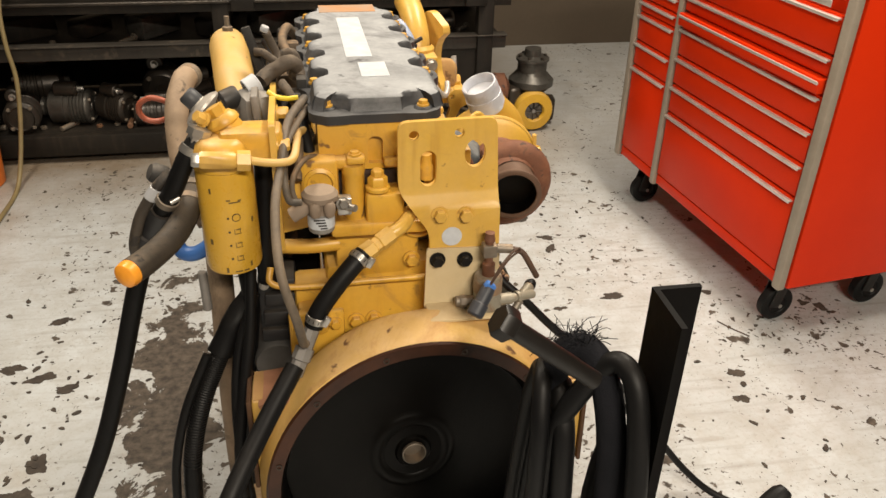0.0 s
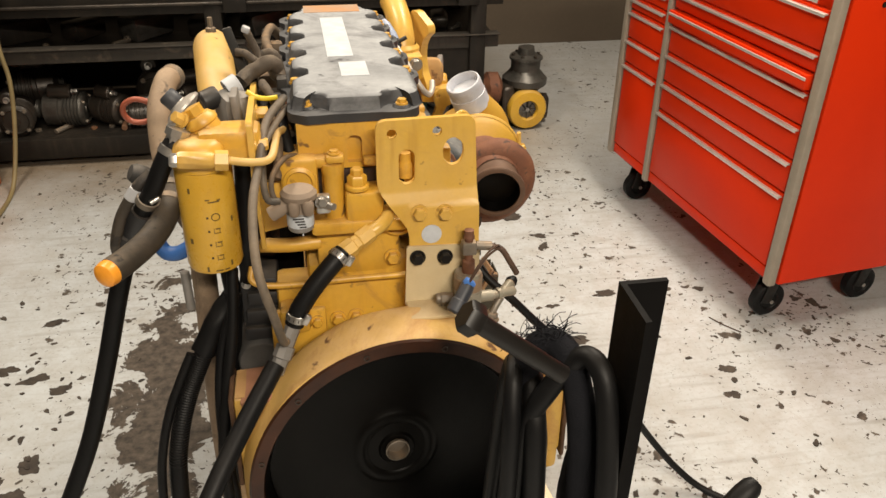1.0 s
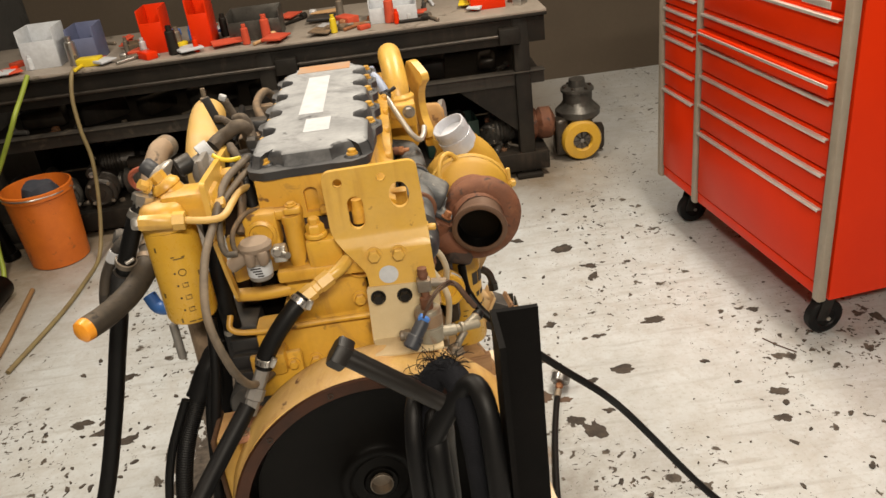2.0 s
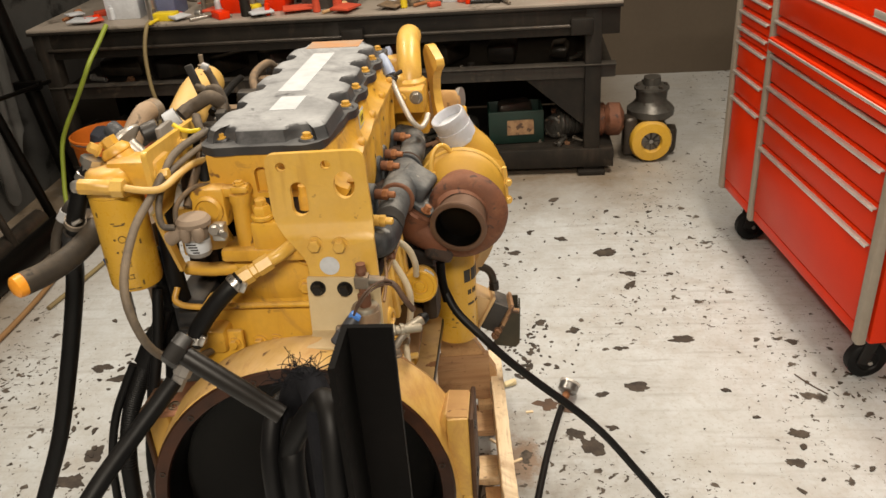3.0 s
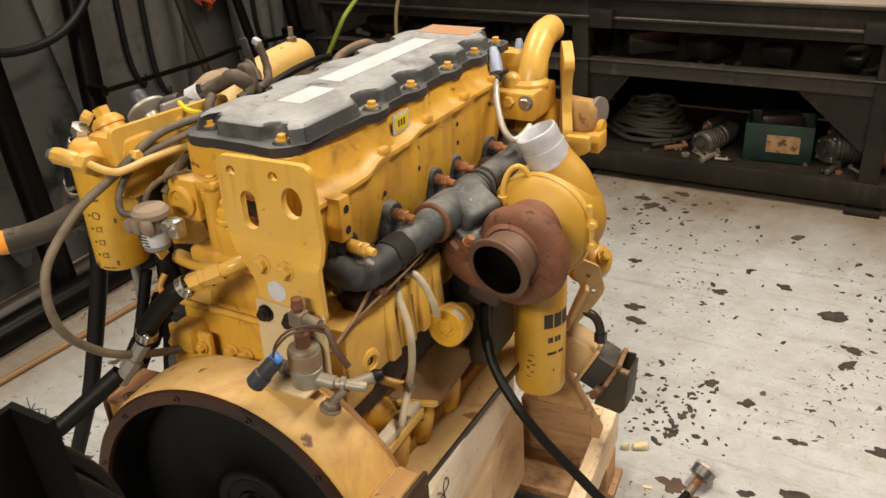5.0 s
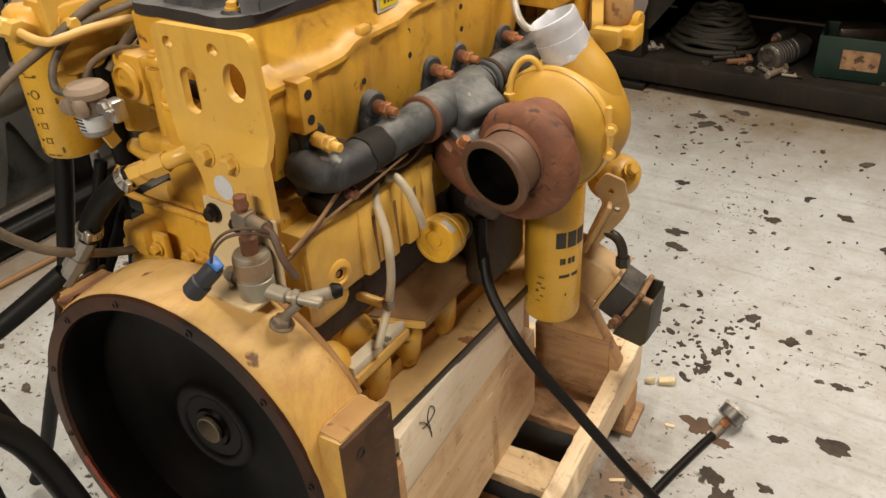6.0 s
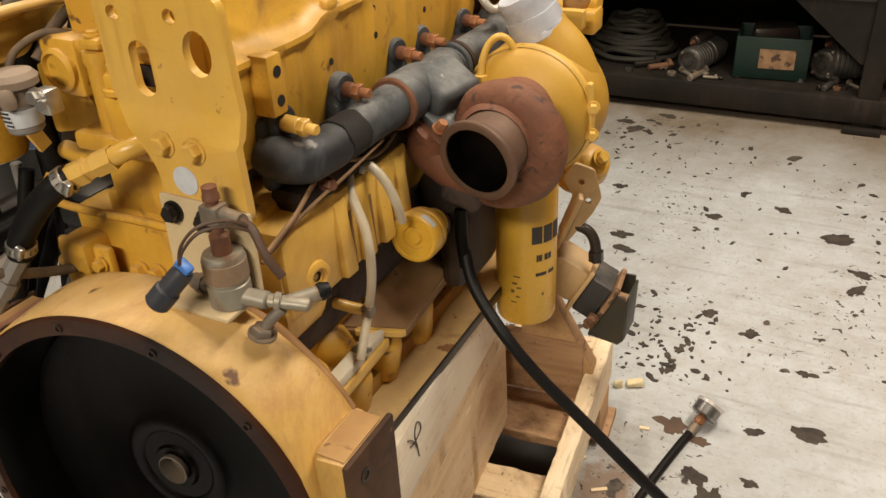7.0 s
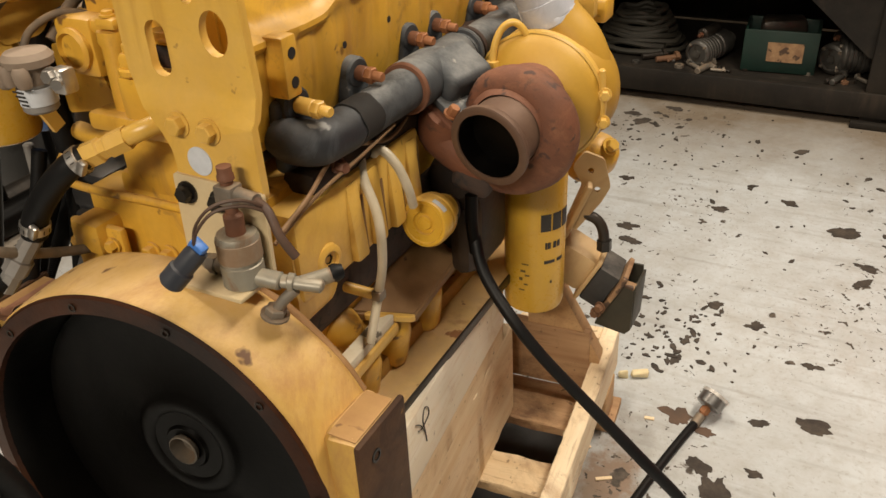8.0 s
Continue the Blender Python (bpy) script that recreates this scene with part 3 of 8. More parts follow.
def part(name, bm, material, parent, label=""):
    ob = new(name, finish(bm, name, material))
    ob.parent = parent
    return tagged(ob, label)


def thing(name, bm, material, label, category, group="", at=None, kind=""):
    ob = new(name, finish(bm, name, material))
    if at is not None:
        ob.matrix_world = at
    return tagged(ob, label, category, group, kind)


def root(name, label, category, at=None, group="", kind=""):
    ob = new(name)
    ob.empty_display_size = 0.1
    if at is not None:
        ob.matrix_world = at
    return tagged(ob, label, category, group, kind)


def grow(bm, amount, scale, seed=0):
    """Uneven casting surface."""
    for v in bm.verts:
        v.co += noise.noise_vector(v.co * scale + Vector((seed, 0, 0))) * amount
    return bm


# ---- the workshop ----
X0, X1, Y0, Y1, TOP = -2.15, 4.4, -4.2, 4.30, 3.6


def slab(name, c, s, material, label, category, bev=0.0):
    return thing(name, box(mesh(), c, s, bev), material, label, category, kind="structure")


slab("floor", ((X0 + X1) / 2, (Y0 + Y1) / 2, -0.06), (X1 - X0 + 0.4, Y1 - Y0 + 0.4, 0.12), floor_paint, "pale grey painted concrete floor with flaked dark chips", "floor")
# patches of bare concrete where the paint has come off
PATCHES = [(0.678, 1.048, 0.075), (0.650, 1.255, 0.042), (0.397, 0.965, 0.060), (0.460, 0.938, 0.050), (0.568, 1.014, 0.036), (0.512, 0.790, 0.080), (0.470, 0.835, 0.060), (0.582, 0.860, 0.032),
           (0.497, 1.362, 0.044), (0.387, 1.416, 0.056), (0.055, 1.722, 0.060), (0.087, 1.646, 0.060), (0.345, 1.155, 0.042), (0.737, 1.745, 0.060), (0.660, 1.915, 0.085), (-0.112, 2.500, 0.085),
           (0.300, 1.925, 0.050), (0.855, 1.303, 0.074), (1.209, 1.279, 0.043), (1.098, 0.830, 0.060), (1.056, 0.716, 0.050), (0.490, 2.037, 0.055), (-0.952, 1.054, 0.066), (-1.030, 1.118, 0.075),
           (-0.961, 0.754, 0.076), (-1.045, 1.415, 0.062), (-1.133, 1.174, 0.068), (-0.980, 0.640, 0.095), (0.734, 1.658, 0.055), (0.483, 2.424, 0.052),
           (-0.169, 2.560, 0.067), (-0.058, 2.485, 0.047), (-0.022, 2.652, 0.065), (-0.075, 2.593, 0.035), (-0.040, 2.570, 0.030), (0.034, 2.485, 0.029), (-0.034, 2.027, 0.057)]
FLOOR = bpy.data.objects["floor"]
# dark sheet the size of the pallet: its shade painted on the floor
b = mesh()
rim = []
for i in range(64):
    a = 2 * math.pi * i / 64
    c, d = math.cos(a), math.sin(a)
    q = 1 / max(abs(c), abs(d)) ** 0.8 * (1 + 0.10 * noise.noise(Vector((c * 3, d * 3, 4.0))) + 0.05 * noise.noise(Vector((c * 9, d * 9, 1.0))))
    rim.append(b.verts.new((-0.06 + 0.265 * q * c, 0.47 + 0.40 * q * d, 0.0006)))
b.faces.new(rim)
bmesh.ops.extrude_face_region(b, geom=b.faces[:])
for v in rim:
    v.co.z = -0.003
part("oil_stain", b, pallet_shade_stain, FLOOR, "dark stained floor with the shade under the pallet painted in")
for k, (x, y, size) in enumerate(PATCHES):
    b = mesh()
    turn_, thin, rim = noise.noise(Vector((k * 3.7, 1, 0))) * 2.5, 0.62 + 0.3 * noise.noise(Vector((k * 5.1, 9, 0))), []
    for i in range(30):
        a = 2 * math.pi * i / 30
        q = size * 0.5 * (1 + 0.75 * noise.noise(Vector((math.cos(a) * 1.1, math.sin(a) * 1.1, k * 7.3))) + 0.35 * noise.noise(Vector((math.cos(a) * 4, math.sin(a) * 4, k * 2.9))))
        u, v = q * math.cos(a), q * math.sin(a) * thin
        rim.append((x + u * math.cos(turn_) - v * math.sin(turn_), y + u * math.sin(turn_) + v * math.cos(turn_)))
    top = [b.verts.new((px_, py_, 0.0008 + 0.0002 * (k % 6))) for px_, py_ in rim]
    low = [b.verts.new((px_, py_, -0.003)) for px_, py_ in rim]
    b.faces.new(top)
    for i in range(30):
        b.faces.new((low[i], low[(i + 1) % 30], top[(i + 1) % 30], top[i]))
    part("bare_patch", b, bare_brown if 0.39 < x < 0.47 and y < 0.97 else bare_concrete, FLOOR)
# small flakes of lost paint, gathered in drifts
b = mesh()
chip = random.Random(11)
for cx, cy, wide, deep, count in ((0.34, 1.20, 0.11, 0.09, 46), (0.24, 1.34, 0.14, 0.09, 26), (0.36, 1.33, 0.10, 0.08, 22), (0.15, 2.30, 0.45, 0.28, 60), (-1.00, 0.95, 0.26, 0.50, 80), (0.85, 0.35, 0.40, 0.45, 60), (0.75, 2.05, 0.40, 0.35, 40)):
    for i in range(count):
        x, y = chip.gauss(cx, wide * 0.6), chip.gauss(cy, deep * 0.6)
        size, turn_ = 0.0028 + 0.0075 * chip.random() ** 2, chip.uniform(0, 6.28)
        rim = []
        for q in range(9):
            a = 2 * math.pi * q / 9
            r = size * chip.uniform(0.55, 1.35)
            u, v = r * math.cos(a) * 1.5, r * math.sin(a) * 0.8
            rim.append((x + u * math.cos(turn_) - v * math.sin(turn_), y + u * math.sin(turn_) + v * math.cos(turn_)))
        if -0.46 < x < 0.30 and -0.1 < y < 1.0:
            continue
        top = [b.verts.new((u, v, 0.0024 + 0.00004 * (i % 40))) for u, v in rim]
        low = [b.verts.new((u, v, -0.002)) for u, v in rim]
        b.faces.new(top)
        for q in range(9):
            b.faces.new((low[q], low[(q + 1) % 9], top[(q + 1) % 9], top[q]))
tagged(part("paint_flakes", b, bare_concrete, FLOOR, "small dark chips in the floor paint"), kind="stuff")
slab("ceiling", ((X0 + X1) / 2, (Y0 + Y1) / 2, TOP + 0.05), (X1 - X0 + 0.4, Y1 - Y0 + 0.4, 0.1), ceiling_mat, "pale workshop ceiling above the engine", "ceiling")
slab("wall_north", ((X0 + X1) / 2, Y1 + 0.1, TOP / 2), (X1 - X0 + 0.4, 0.2, TOP), wall_brown, "dull brown painted back wall of the workshop", "wall")
slab("wall_south", ((X0 + X1) / 2, Y0 - 0.1, TOP / 2), (X1 - X0 + 0.4, 0.2, TOP), wall_brown, "dull brown painted wall behind the walker", "wall")
slab("wall_west", (X0 - 0.1, (Y0 + Y1) / 2, TOP / 2), (0.2, Y1 - Y0 - 0.004, TOP), wall_dark, "dark grey grimy wall of the workshop", "wall")
slab("wall_east", (X1 + 0.1, (Y0 + Y1) / 2, TOP / 2), (0.2, Y1 - Y0 - 0.004, TOP), wall_brown, "dull brown painted side wall", "wall")

# lamp housings on the ceiling
for lx, ly, lz, sx, sy, _ in LAMPS:
    lamp_body = root("ceiling_lamp", "white metal ceiling lamp housing", "ceiling lamp", pose(lx, ly, TOP))
    part("housing", box(mesh(), (0, 0, -0.05), (sx + 0.1, sy + 0.1, 0.098), 0.01), label_white, lamp_body)


# ---- red roll cabinet ----
def roll_cabinet():
    cab = root("roll_cabinet", "red steel roll cabinet with grey strips and chrome drawer pulls", "tool cabinet", pose(1.287, 0.984, 0, 0, 0, 7.25))
    L, D, Z0, H = 1.135, 0.60, 0.195, 1.16
    b = mesh()
    box(b, (D / 2 + 0.012, L / 2, (Z0 + H) / 2), (D - 0.024, L, H - Z0), 0.006)
    part("body", b, red_paint, cab)
    part("top_mat", box(mesh(), (D / 2, L / 2, H + 0.012), (D + 0.01, L + 0.01, 0.02), 0.004), black_plastic, cab, "black rubber top mat")
    for y0, y1 in ((0.0, 0.036), (0.800, 0.832), (1.100, 1.135)):
        part("corner_strip", box(mesh(), (0.002, (y0 + y1) / 2, (Z0 + H) / 2), (0.030, y1 - y0, H - Z0 + 0.004), 0.008), stile_grey, cab, "grey aluminium strip")

    def drawer(y0, y1, z0, z1, out=0.0):
        d = part("drawer", box(mesh(), (0.004 - out, (y0 + y1) / 2, (z0 + z1) / 2), (0.018 + out * 2, y1 - y0 - 0.008, z1 - z0 - 0.007), 0.004), red_paint, cab)
        b = mesh()
        y, w, z = (y0 + y1) / 2, y1 - y0 - 0.014, z1 - 0.014
        box(b, (-0.009 - out, y, z), (0.019, w, 0.006), 0.0025)
        box(b, (-0.0172 - out, y, z - 0.002), (0.0035, w, 0.0095), 0.0015)
        part("pull", b, chrome, d, "chrome drawer pull")

    tops = [1.072, 0.955, 0.892, 0.840, 0.732, 0.622, 0.511]
    for i, (zt, zb) in enumerate(zip(tops, tops[1:] + [0.245])):
        drawer(0.040, 0.797, zb, zt, 0.011 if i == 2 else 0.0)
    small = [0.985, 0.925, 0.866, 0.815, 0.703, 0.603]
    for zt, zb in zip(small, small[1:] + [0.245]):
        drawer(0.836, 1.097, zb, zt)
    drawer(0.836, 1.097, 0.985, 1.072)
    part("kick_panel", box(mesh(), (0.006, 0.42, 0.222), (0.012, 0.755, 0.040), 0.003), red_paint, cab)
    part("kick_panel", box(mesh(), (0.006, 0.966, 0.222), (0.012, 0.258, 0.040), 0.003), red_paint, cab)
    # maker's badge as a plain silver shape
    part("badge", box(mesh(), (-0.009, 0.16, 1.088), (0.003, 0.13, 0.020), 0.001), chrome, cab, "small silver badge")
    part("fastener", hexbolt(mesh(), (0.13, -0.001, 1.09), (0, -1, 0), 0.010, 0.003), dark_bolt, cab)
    for cx, cy in ((0.075, 0.11), (0.075, 1.02), (0.46, 0.11), (0.46, 1.02)):
        c = part("caster", grow(box(mesh(), (cx, cy, 0.180), (0.075, 0.09, 0.028), 0.006), 0, 1), black_plastic, cab)
        for s in (-1, 1):
            part("fork", box(mesh(), (cx + 0.012, cy + s * 0.026, 0.115), (0.040, 0.006, 0.115), 0.003, (0, 14, 0)), dark_bolt, c)
        w = mesh()
        lathe(w, [(0.0, -0.017), (0.030, -0.017), (0.034, -0.021), (0.052, -0.021), (0.0615, -0.014), (0.0625, 0), (0.0615, 0.014), (0.052, 0.021), (0.034, 0.021), (0.030, 0.017), (0, 0.017)],
              (cx + 0.02, cy, 0.0625), (cx + 0.02, cy + 1, 0.0625), 28)
        part("wheel", w, rubber, c)
        part("axle", cyl(mesh(), (cx + 0.02, cy - 0.032, 0.0625), (cx + 0.02, cy + 0.032, 0.0625), 0.007, n=12), steel, c)
    return cab


roll_cabinet()


# ---- workbench with its shelves ----
BX0, BX1, BY0, BY1, BZ = -1.98, 0.80, 2.70, 3.42, 0.83


def workbench():
    w = root("workbench", "long grimy steel workbench with open shelves of parts below", "workbench")
    L, cx = BX1 - BX0, (BX0 + BX1) / 2
    part("bench_top", box(mesh(), (cx, (BY0 + BY1) / 2, BZ - 0.008), (L, BY1 - BY0, 0.016), 0.004), bench_top_mat, w, "worn scratched steel top")
    part("front_apron", box(mesh(), (cx, BY0 + 0.022, BZ - 0.085), (L - 0.02, 0.012, 0.130), 0.003), bench_steel, w)
    part("apron_lip", box(mesh(), (cx, BY0 + 0.004, BZ - 0.022), (L, 0.02, 0.012), 0.003), bench_steel, w)
    part("conduit", cyl(mesh(), (-1.90, BY0 + 0.006, BZ - 0.105), (0.62, BY0 + 0.006, BZ - 0.105), 0.009, n=12), iron_dark, w, "dark conduit pipe")
    for bx in (-0.42, 0.62):
        part("switch_box", box(mesh(), (bx, BY0 + 0.002, BZ - 0.105), (0.10, 0.05, 0.075), 0.006), bench_steel, w)
    part("rail", box(mesh(), (cx, BY0 + 0.06, 0.508), (L - 0.04, 0.05, 0.066), 0.004), rail_steel, w, "grimy steel channel rail")
    part("rail_flange", box(mesh(), (cx, BY0 + 0.035, 0.543), (L - 0.04, 0.06, 0.006), 0.002), rail_steel, w)
    part("middle_shelf", box(mesh(), (cx, 3.08, 0.500), (L - 0.04, 0.62, 0.008), 0.002), bench_steel, w)
    part("lower_shelf", box(mesh(), (cx, 3.05, 0.125), (L - 0.04, 0.66, 0.010), 0.002), bench_steel, w)
    part("lower_rail", box(mesh(), (cx, BY0 + 0.03, 0.085), (L - 0.04, 0.05, 0.095), 0.004), bench_steel, w)
    for lx in (BX0 + 0.06, -0.52, 0.675):
        for ly in (BY0 + 0.05, BY1 - 0.06):
            leg = part("leg", box(mesh(), (lx, ly, 0.41), (0.075, 0.075, 0.80), 0.006), bench_steel, w)
            part("foot_plate", box(mesh(), (lx, ly, 0.012), (0.13, 0.13, 0.024), 0.003), bench_steel, leg)
    # triangular corner plates at the legs
    for lx, s, wide in ((-0.52, 1, 0.20), (0.675, -1, 0.30)):
        m = Matrix.Translation((lx + s * 0.03, BY0 + 0.052, 0.490)) @ Matrix.Rotation(radians(90), 4, "X")
        part("gusset", plate(mesh(), [(0, 0), (s * wide, 0), (s * 0.02, -0.24), (0, -0.24)][::s], [], m, 0.006), bench_steel, w)
    part("back_panel", box(mesh(), (cx, BY1 - 0.01, 0.34), (L - 0.05, 0.008, 0.42), 0), bench_steel, w)
    return w


workbench()

# ---- the diesel engine ----
TIP = Matrix.Translation((0, 0, 0.6)) @ Matrix.Rotation(radians(-2.7), 4, "X") @ Matrix.Translation((0, 0, -0.6))
engine = root("diesel_engine", "yellow six-cylinder diesel engine with dusty black valve cover, on a pallet", "engine", TIP)
AX, AZ = -0.030, 0.612
YA = Matrix.Rotation(radians(90), 4, "X")


def face_y(y):
    """Pose of a plate in the xz plane at y, thickness towards the viewer side (-y)."""
    return Matrix.Translation((0, y, 0)) @ YA


# flywheel housing, its face turned a little to the left and down
RC = Vector((-0.041, -0.041, 0.629))
RN = Vector((-math.sin(radians(5.4)), math.cos(radians(5.4)) * math.cos(radians(3.8)), -math.sin(radians(3.8))))
RU = RN.cross(Vector((0, 0, 1))).normalized()
RW = RU.cross(RN)


def on_ring(deg, r, h=0.0):
    a = radians(deg)
    return RC + RU * (r * math.cos(a)) + RW * (r * math.sin(a)) + RN * h


b = mesh()
lathe(b, [(0.236, 0.010), (0.249, 0.0035), (0.2525, 0.006), (0.257, 0.020), (0.265, 0.048), (0.269, 0.068), (0.268, 0.080), (0.262, 0.090), (0.250, 0.098), (0.225, 0.103), (0.14, 0.106), (0.0, 0.106)], RC, RC + RN, 96)
for v in b.verts:
    v.co += Vector((0.0265, 0.014, -0.006)) * ((v.co - RC).dot(RN) / 0.165)
grow(b, 0.0025, 13)
housing = part("flywheel_housing", b, tan_bell, engine, "dusty tan cast flywheel housing")
part("flange_face", lathe(mesh(), [(0.2275, 0.006), (0.2295, -0.0005), (0.2485, -0.0005), (0.2515, 0.0035)], RC, RC + RN, 96), oily_ring, housing, "oily red-brown flange face")
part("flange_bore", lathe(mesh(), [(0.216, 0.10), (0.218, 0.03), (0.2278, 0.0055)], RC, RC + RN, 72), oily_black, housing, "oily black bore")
for k in range(12):
    p = on_ring(13 + 30 * k, 0.2375, -0.001)
    part("bolt_hole", lathe(mesh(), [(0.0050, 0.0), (0.0050, 0.0012), (0.0032, 0.0012), (0.0032, -0.003), (0, -0.003)], p, p - RN, 12), iron_dark, housing)
b = mesh()
for k in range(14):
    a0, a1 = 203 + 1.6 * k, 203 + 1.6 * (k + 1)
    w = 0.0035 * (1 + 0.6 * math.sin(k * 2.1))
    vs = [b.verts.new(on_ring(a, 0.2285 + d, -0.0012 + 0.002 * (d < 0))) for a, d in ((a0, -w * 0.2), (a1, -w * 0.2), (a1, w), (a0, w))]
    b.faces.new(vs)
part("paint_fleck", b, surface("red_fleck", (0.45, 0.05, 0.02), (0.30, 0.04, 0.02), 0.5), housing, "fleck of red paint")
# flywheel and its hub
FC = RC + RN * 0.034
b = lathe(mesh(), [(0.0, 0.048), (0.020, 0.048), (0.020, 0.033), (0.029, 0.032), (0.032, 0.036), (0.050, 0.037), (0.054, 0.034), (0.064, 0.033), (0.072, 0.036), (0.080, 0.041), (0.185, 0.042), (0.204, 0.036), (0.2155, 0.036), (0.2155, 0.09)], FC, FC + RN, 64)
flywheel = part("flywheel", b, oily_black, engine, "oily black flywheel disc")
part("pilot_bearing", lathe(mesh(), [(0.0208, 0.0), (0.0208, -0.005), (0.0190, -0.006), (0.0180, 0.0), (0.0170, 0.014), (0.0, 0.014)], RC + RN * 0.065, RC + RN, 28), dull_steel, flywheel, "worn steel pilot bearing")
# mounting lugs
for s in (-1, 1):
    b = mesh()
    lo, hi = (0.008, 0.018) if s > 0 else (0.0, 0.0)
    box(b, (AX + s * (0.2555 - lo), 0.040, 0.700 - hi), (0.040, 0.086, 0.165), 0.010)
    grow(b, 0.0025, 20, 3)
    lug = part("mounting_lug", b, tan_bell, housing)
    b = mesh()
    box(b, (AX + s * (0.238 - lo), 0.048, 0.752 - hi), (0.040, 0.076, 0.058), 0.010, (0, s * 30, 0))
    part("lug_web", grow(b, 0.002, 20), tan_bell, housing)
    part("lug_rib", grow(box(mesh(), (AX + s * (0.262 - lo), 0.042, 0.600), (0.03, 0.07, 0.10), 0.012), 0.002, 20), tan_bell, housing)
    part("lug_face", box(mesh(), (AX + s * (0.2775 - lo), 0.040, 0.698 - hi), (0.008, 0.092, 0.176), 0.003), lug_iron, housing, "dark brown machined lug face")
    part("lug_dust", grow(box(mesh(), (AX + s * (0.2545 - lo), 0.040, 0.7833 - hi), (0.034, 0.074, 0.002), 0.0008), 0.0006, 40), tan_dust, housing, "caked red-brown dust")
    for hz in (0.655, 0.755):
        part("lug_hole", lathe(mesh(), [(0.008, 0), (0.008, 0.0015), (0.0055, 0.0015), (0.0055, -0.003), (0, -0.003)], (AX + s * (0.2815 - lo), 0.022, hz - hi), (AX + s * 2, 0.022, hz - hi), 14), dark_bolt, housing)

# cylinder block
def cast(name, pieces, material, parent, rough=0.0015, seed=5, label=""):
    b = mesh()
    for c, sz, bev in pieces:
        box(b, c, sz, bev)
    return part(name, grow(b, rough, 16, seed), material, parent, label)


block = cast("cylinder_block", [((-0.062, 0.50, 0.775), (0.226, 0.74, 0.33), 0.012)], yellow, engine)
# deck coloured dark to carry the shadow beneath the manifold
cast("block_deck", [((-0.064, 0.485, 1.03), (0.176, 0.66, 0.14), 0.008)], soot_shade_brown, block)
cast("rear_plate", [((-0.085, 0.150, 0.805), (0.285, 0.060, 0.215), 0.010)], yellow, block)
cast("rear_shelf", [((-0.088, 0.135, 1.015), (0.150, 0.065, 0.022), 0.006)], yellow, block)
cast("rear_web", [((-0.09, 0.155, 0.955), (0.135, 0.05, 0.10), 0.008)], yellow, block)
b = mesh()
box(b, (-0.176, 0.160, 1.092), (0.058, 0.075, 0.068), 0.007)
box(b, (-0.124, 0.152, 1.060), (0.034, 0.05, 0.10), 0.010)
lathe(b, [(0.025, 0), (0.025, 0.006), (0.020, 0.009), (0.018, 0.004), (0.0, 0.004)], (-0.176, 0.1235, 1.090), (-0.176, -1, 1.090), 28)
part("cam_boss", b, yellow, block)
b = mesh()
box(b, (-0.078, 0.132, 1.040), (0.060, 0.05, 0.064), 0.007)
part("bolt_pedestal", b, yellow, block)
b = mesh()
cyl(b, (-0.088, 0.122, 1.073), (-0.088, 0.122, 1.082), 0.019, bev=0.002)
lathe(b, [(0, 0), (0.0155, 0), (0.0155, 0.012), (0.013, 0.015), (0, 0.015)], (-0.088, 0.122, 1.082), (-0.088, 0.122, 2), 6)
lathe(b, [(0, 0), (0.010, 0), (0.010, 0.010), (0.008, 0.012), (0, 0.012)], (-0.088, 0.122, 1.096), (-0.088, 0.122, 2), 6)
part("head_plug", b, yellow, block)
b = mesh()
lathe(b, [(0.020, 0), (0.017, 0.012), (0.0155, 0.090), (0.018, 0.096), (0.017, 0.108), (0, 0.110)], (-0.124, 0.134, 1.006), (-0.124, 0.134, 2), 22)
part("bolt_column", b, yellow, block)
# front (flywheel end) bolts on the block
for bx, bz in ((-0.035, 0.945), (-0.020, 1.028), (-0.13, 0.84), (-0.205, 0.86), (-0.10, 0.842)):
    part("bolt", hexbolt(mesh(), (bx, 0.119 if bz < 0.9 else 0.128, bz), (0, -1, 0), 0.018, 0.010), yellow, block)
part("core_plug", lathe(mesh(), [(0.030, 0), (0.030, 0.005), (0.026, 0.006), (0.024, 0.0), (0, 0.001)], (-0.025, 0.1285, 1.015), (-0.025, -1, 1.015), 28), yellow, block)
part("gasket_seam", box(mesh(), (-0.05, 0.505, 0.908), (0.256, 0.742, 0.004), 0), rust_plate, block)
part("front_pipe", tube(mesh(), [(-0.262, 0.13, 0.945), (-0.262, 0.115, 0.925), (-0.22, 0.112, 0.916), (-0.10, 0.112, 0.918), (0.0, 0.112, 0.918)], 0.0055, 10), yellow, engine, "thin yellow steel pipe")
part("cross_tube", tube(mesh(), [(-0.245, 0.15, 0.972), (-0.20, 0.14, 0.974), (-0.15, 0.14, 0.976)], 0.012, 14), yellow, engine)
part("lower_step", box(mesh(), (-0.20, 0.105, 0.862), (0.05, 0.05, 0.045), 0.01), yellow, block)
b = mesh()
box(b, (-0.195, 0.10, 0.835), (0.09, 0.012, 0.085), 0.005)
part("starter_ear", b, yellow, block)
for bx, bz in ((-0.225, 0.85), (-0.170, 0.805), (-0.165, 0.855)):
    part("bolt", hexbolt(mesh(), (bx, 0.093, bz), (0, -1, 0), 0.014, 0.008), yellow, block)

# cylinder head
def flange_bump(y, at):
    """1 beside a cover bolt, falling to 0 between two bolts."""
    d = min(abs(y - q) for q in at)
    return 0.5 + 0.5 * math.cos(math.pi * min(1.0, max(0.0, (d - 0.012) / 0.026)))


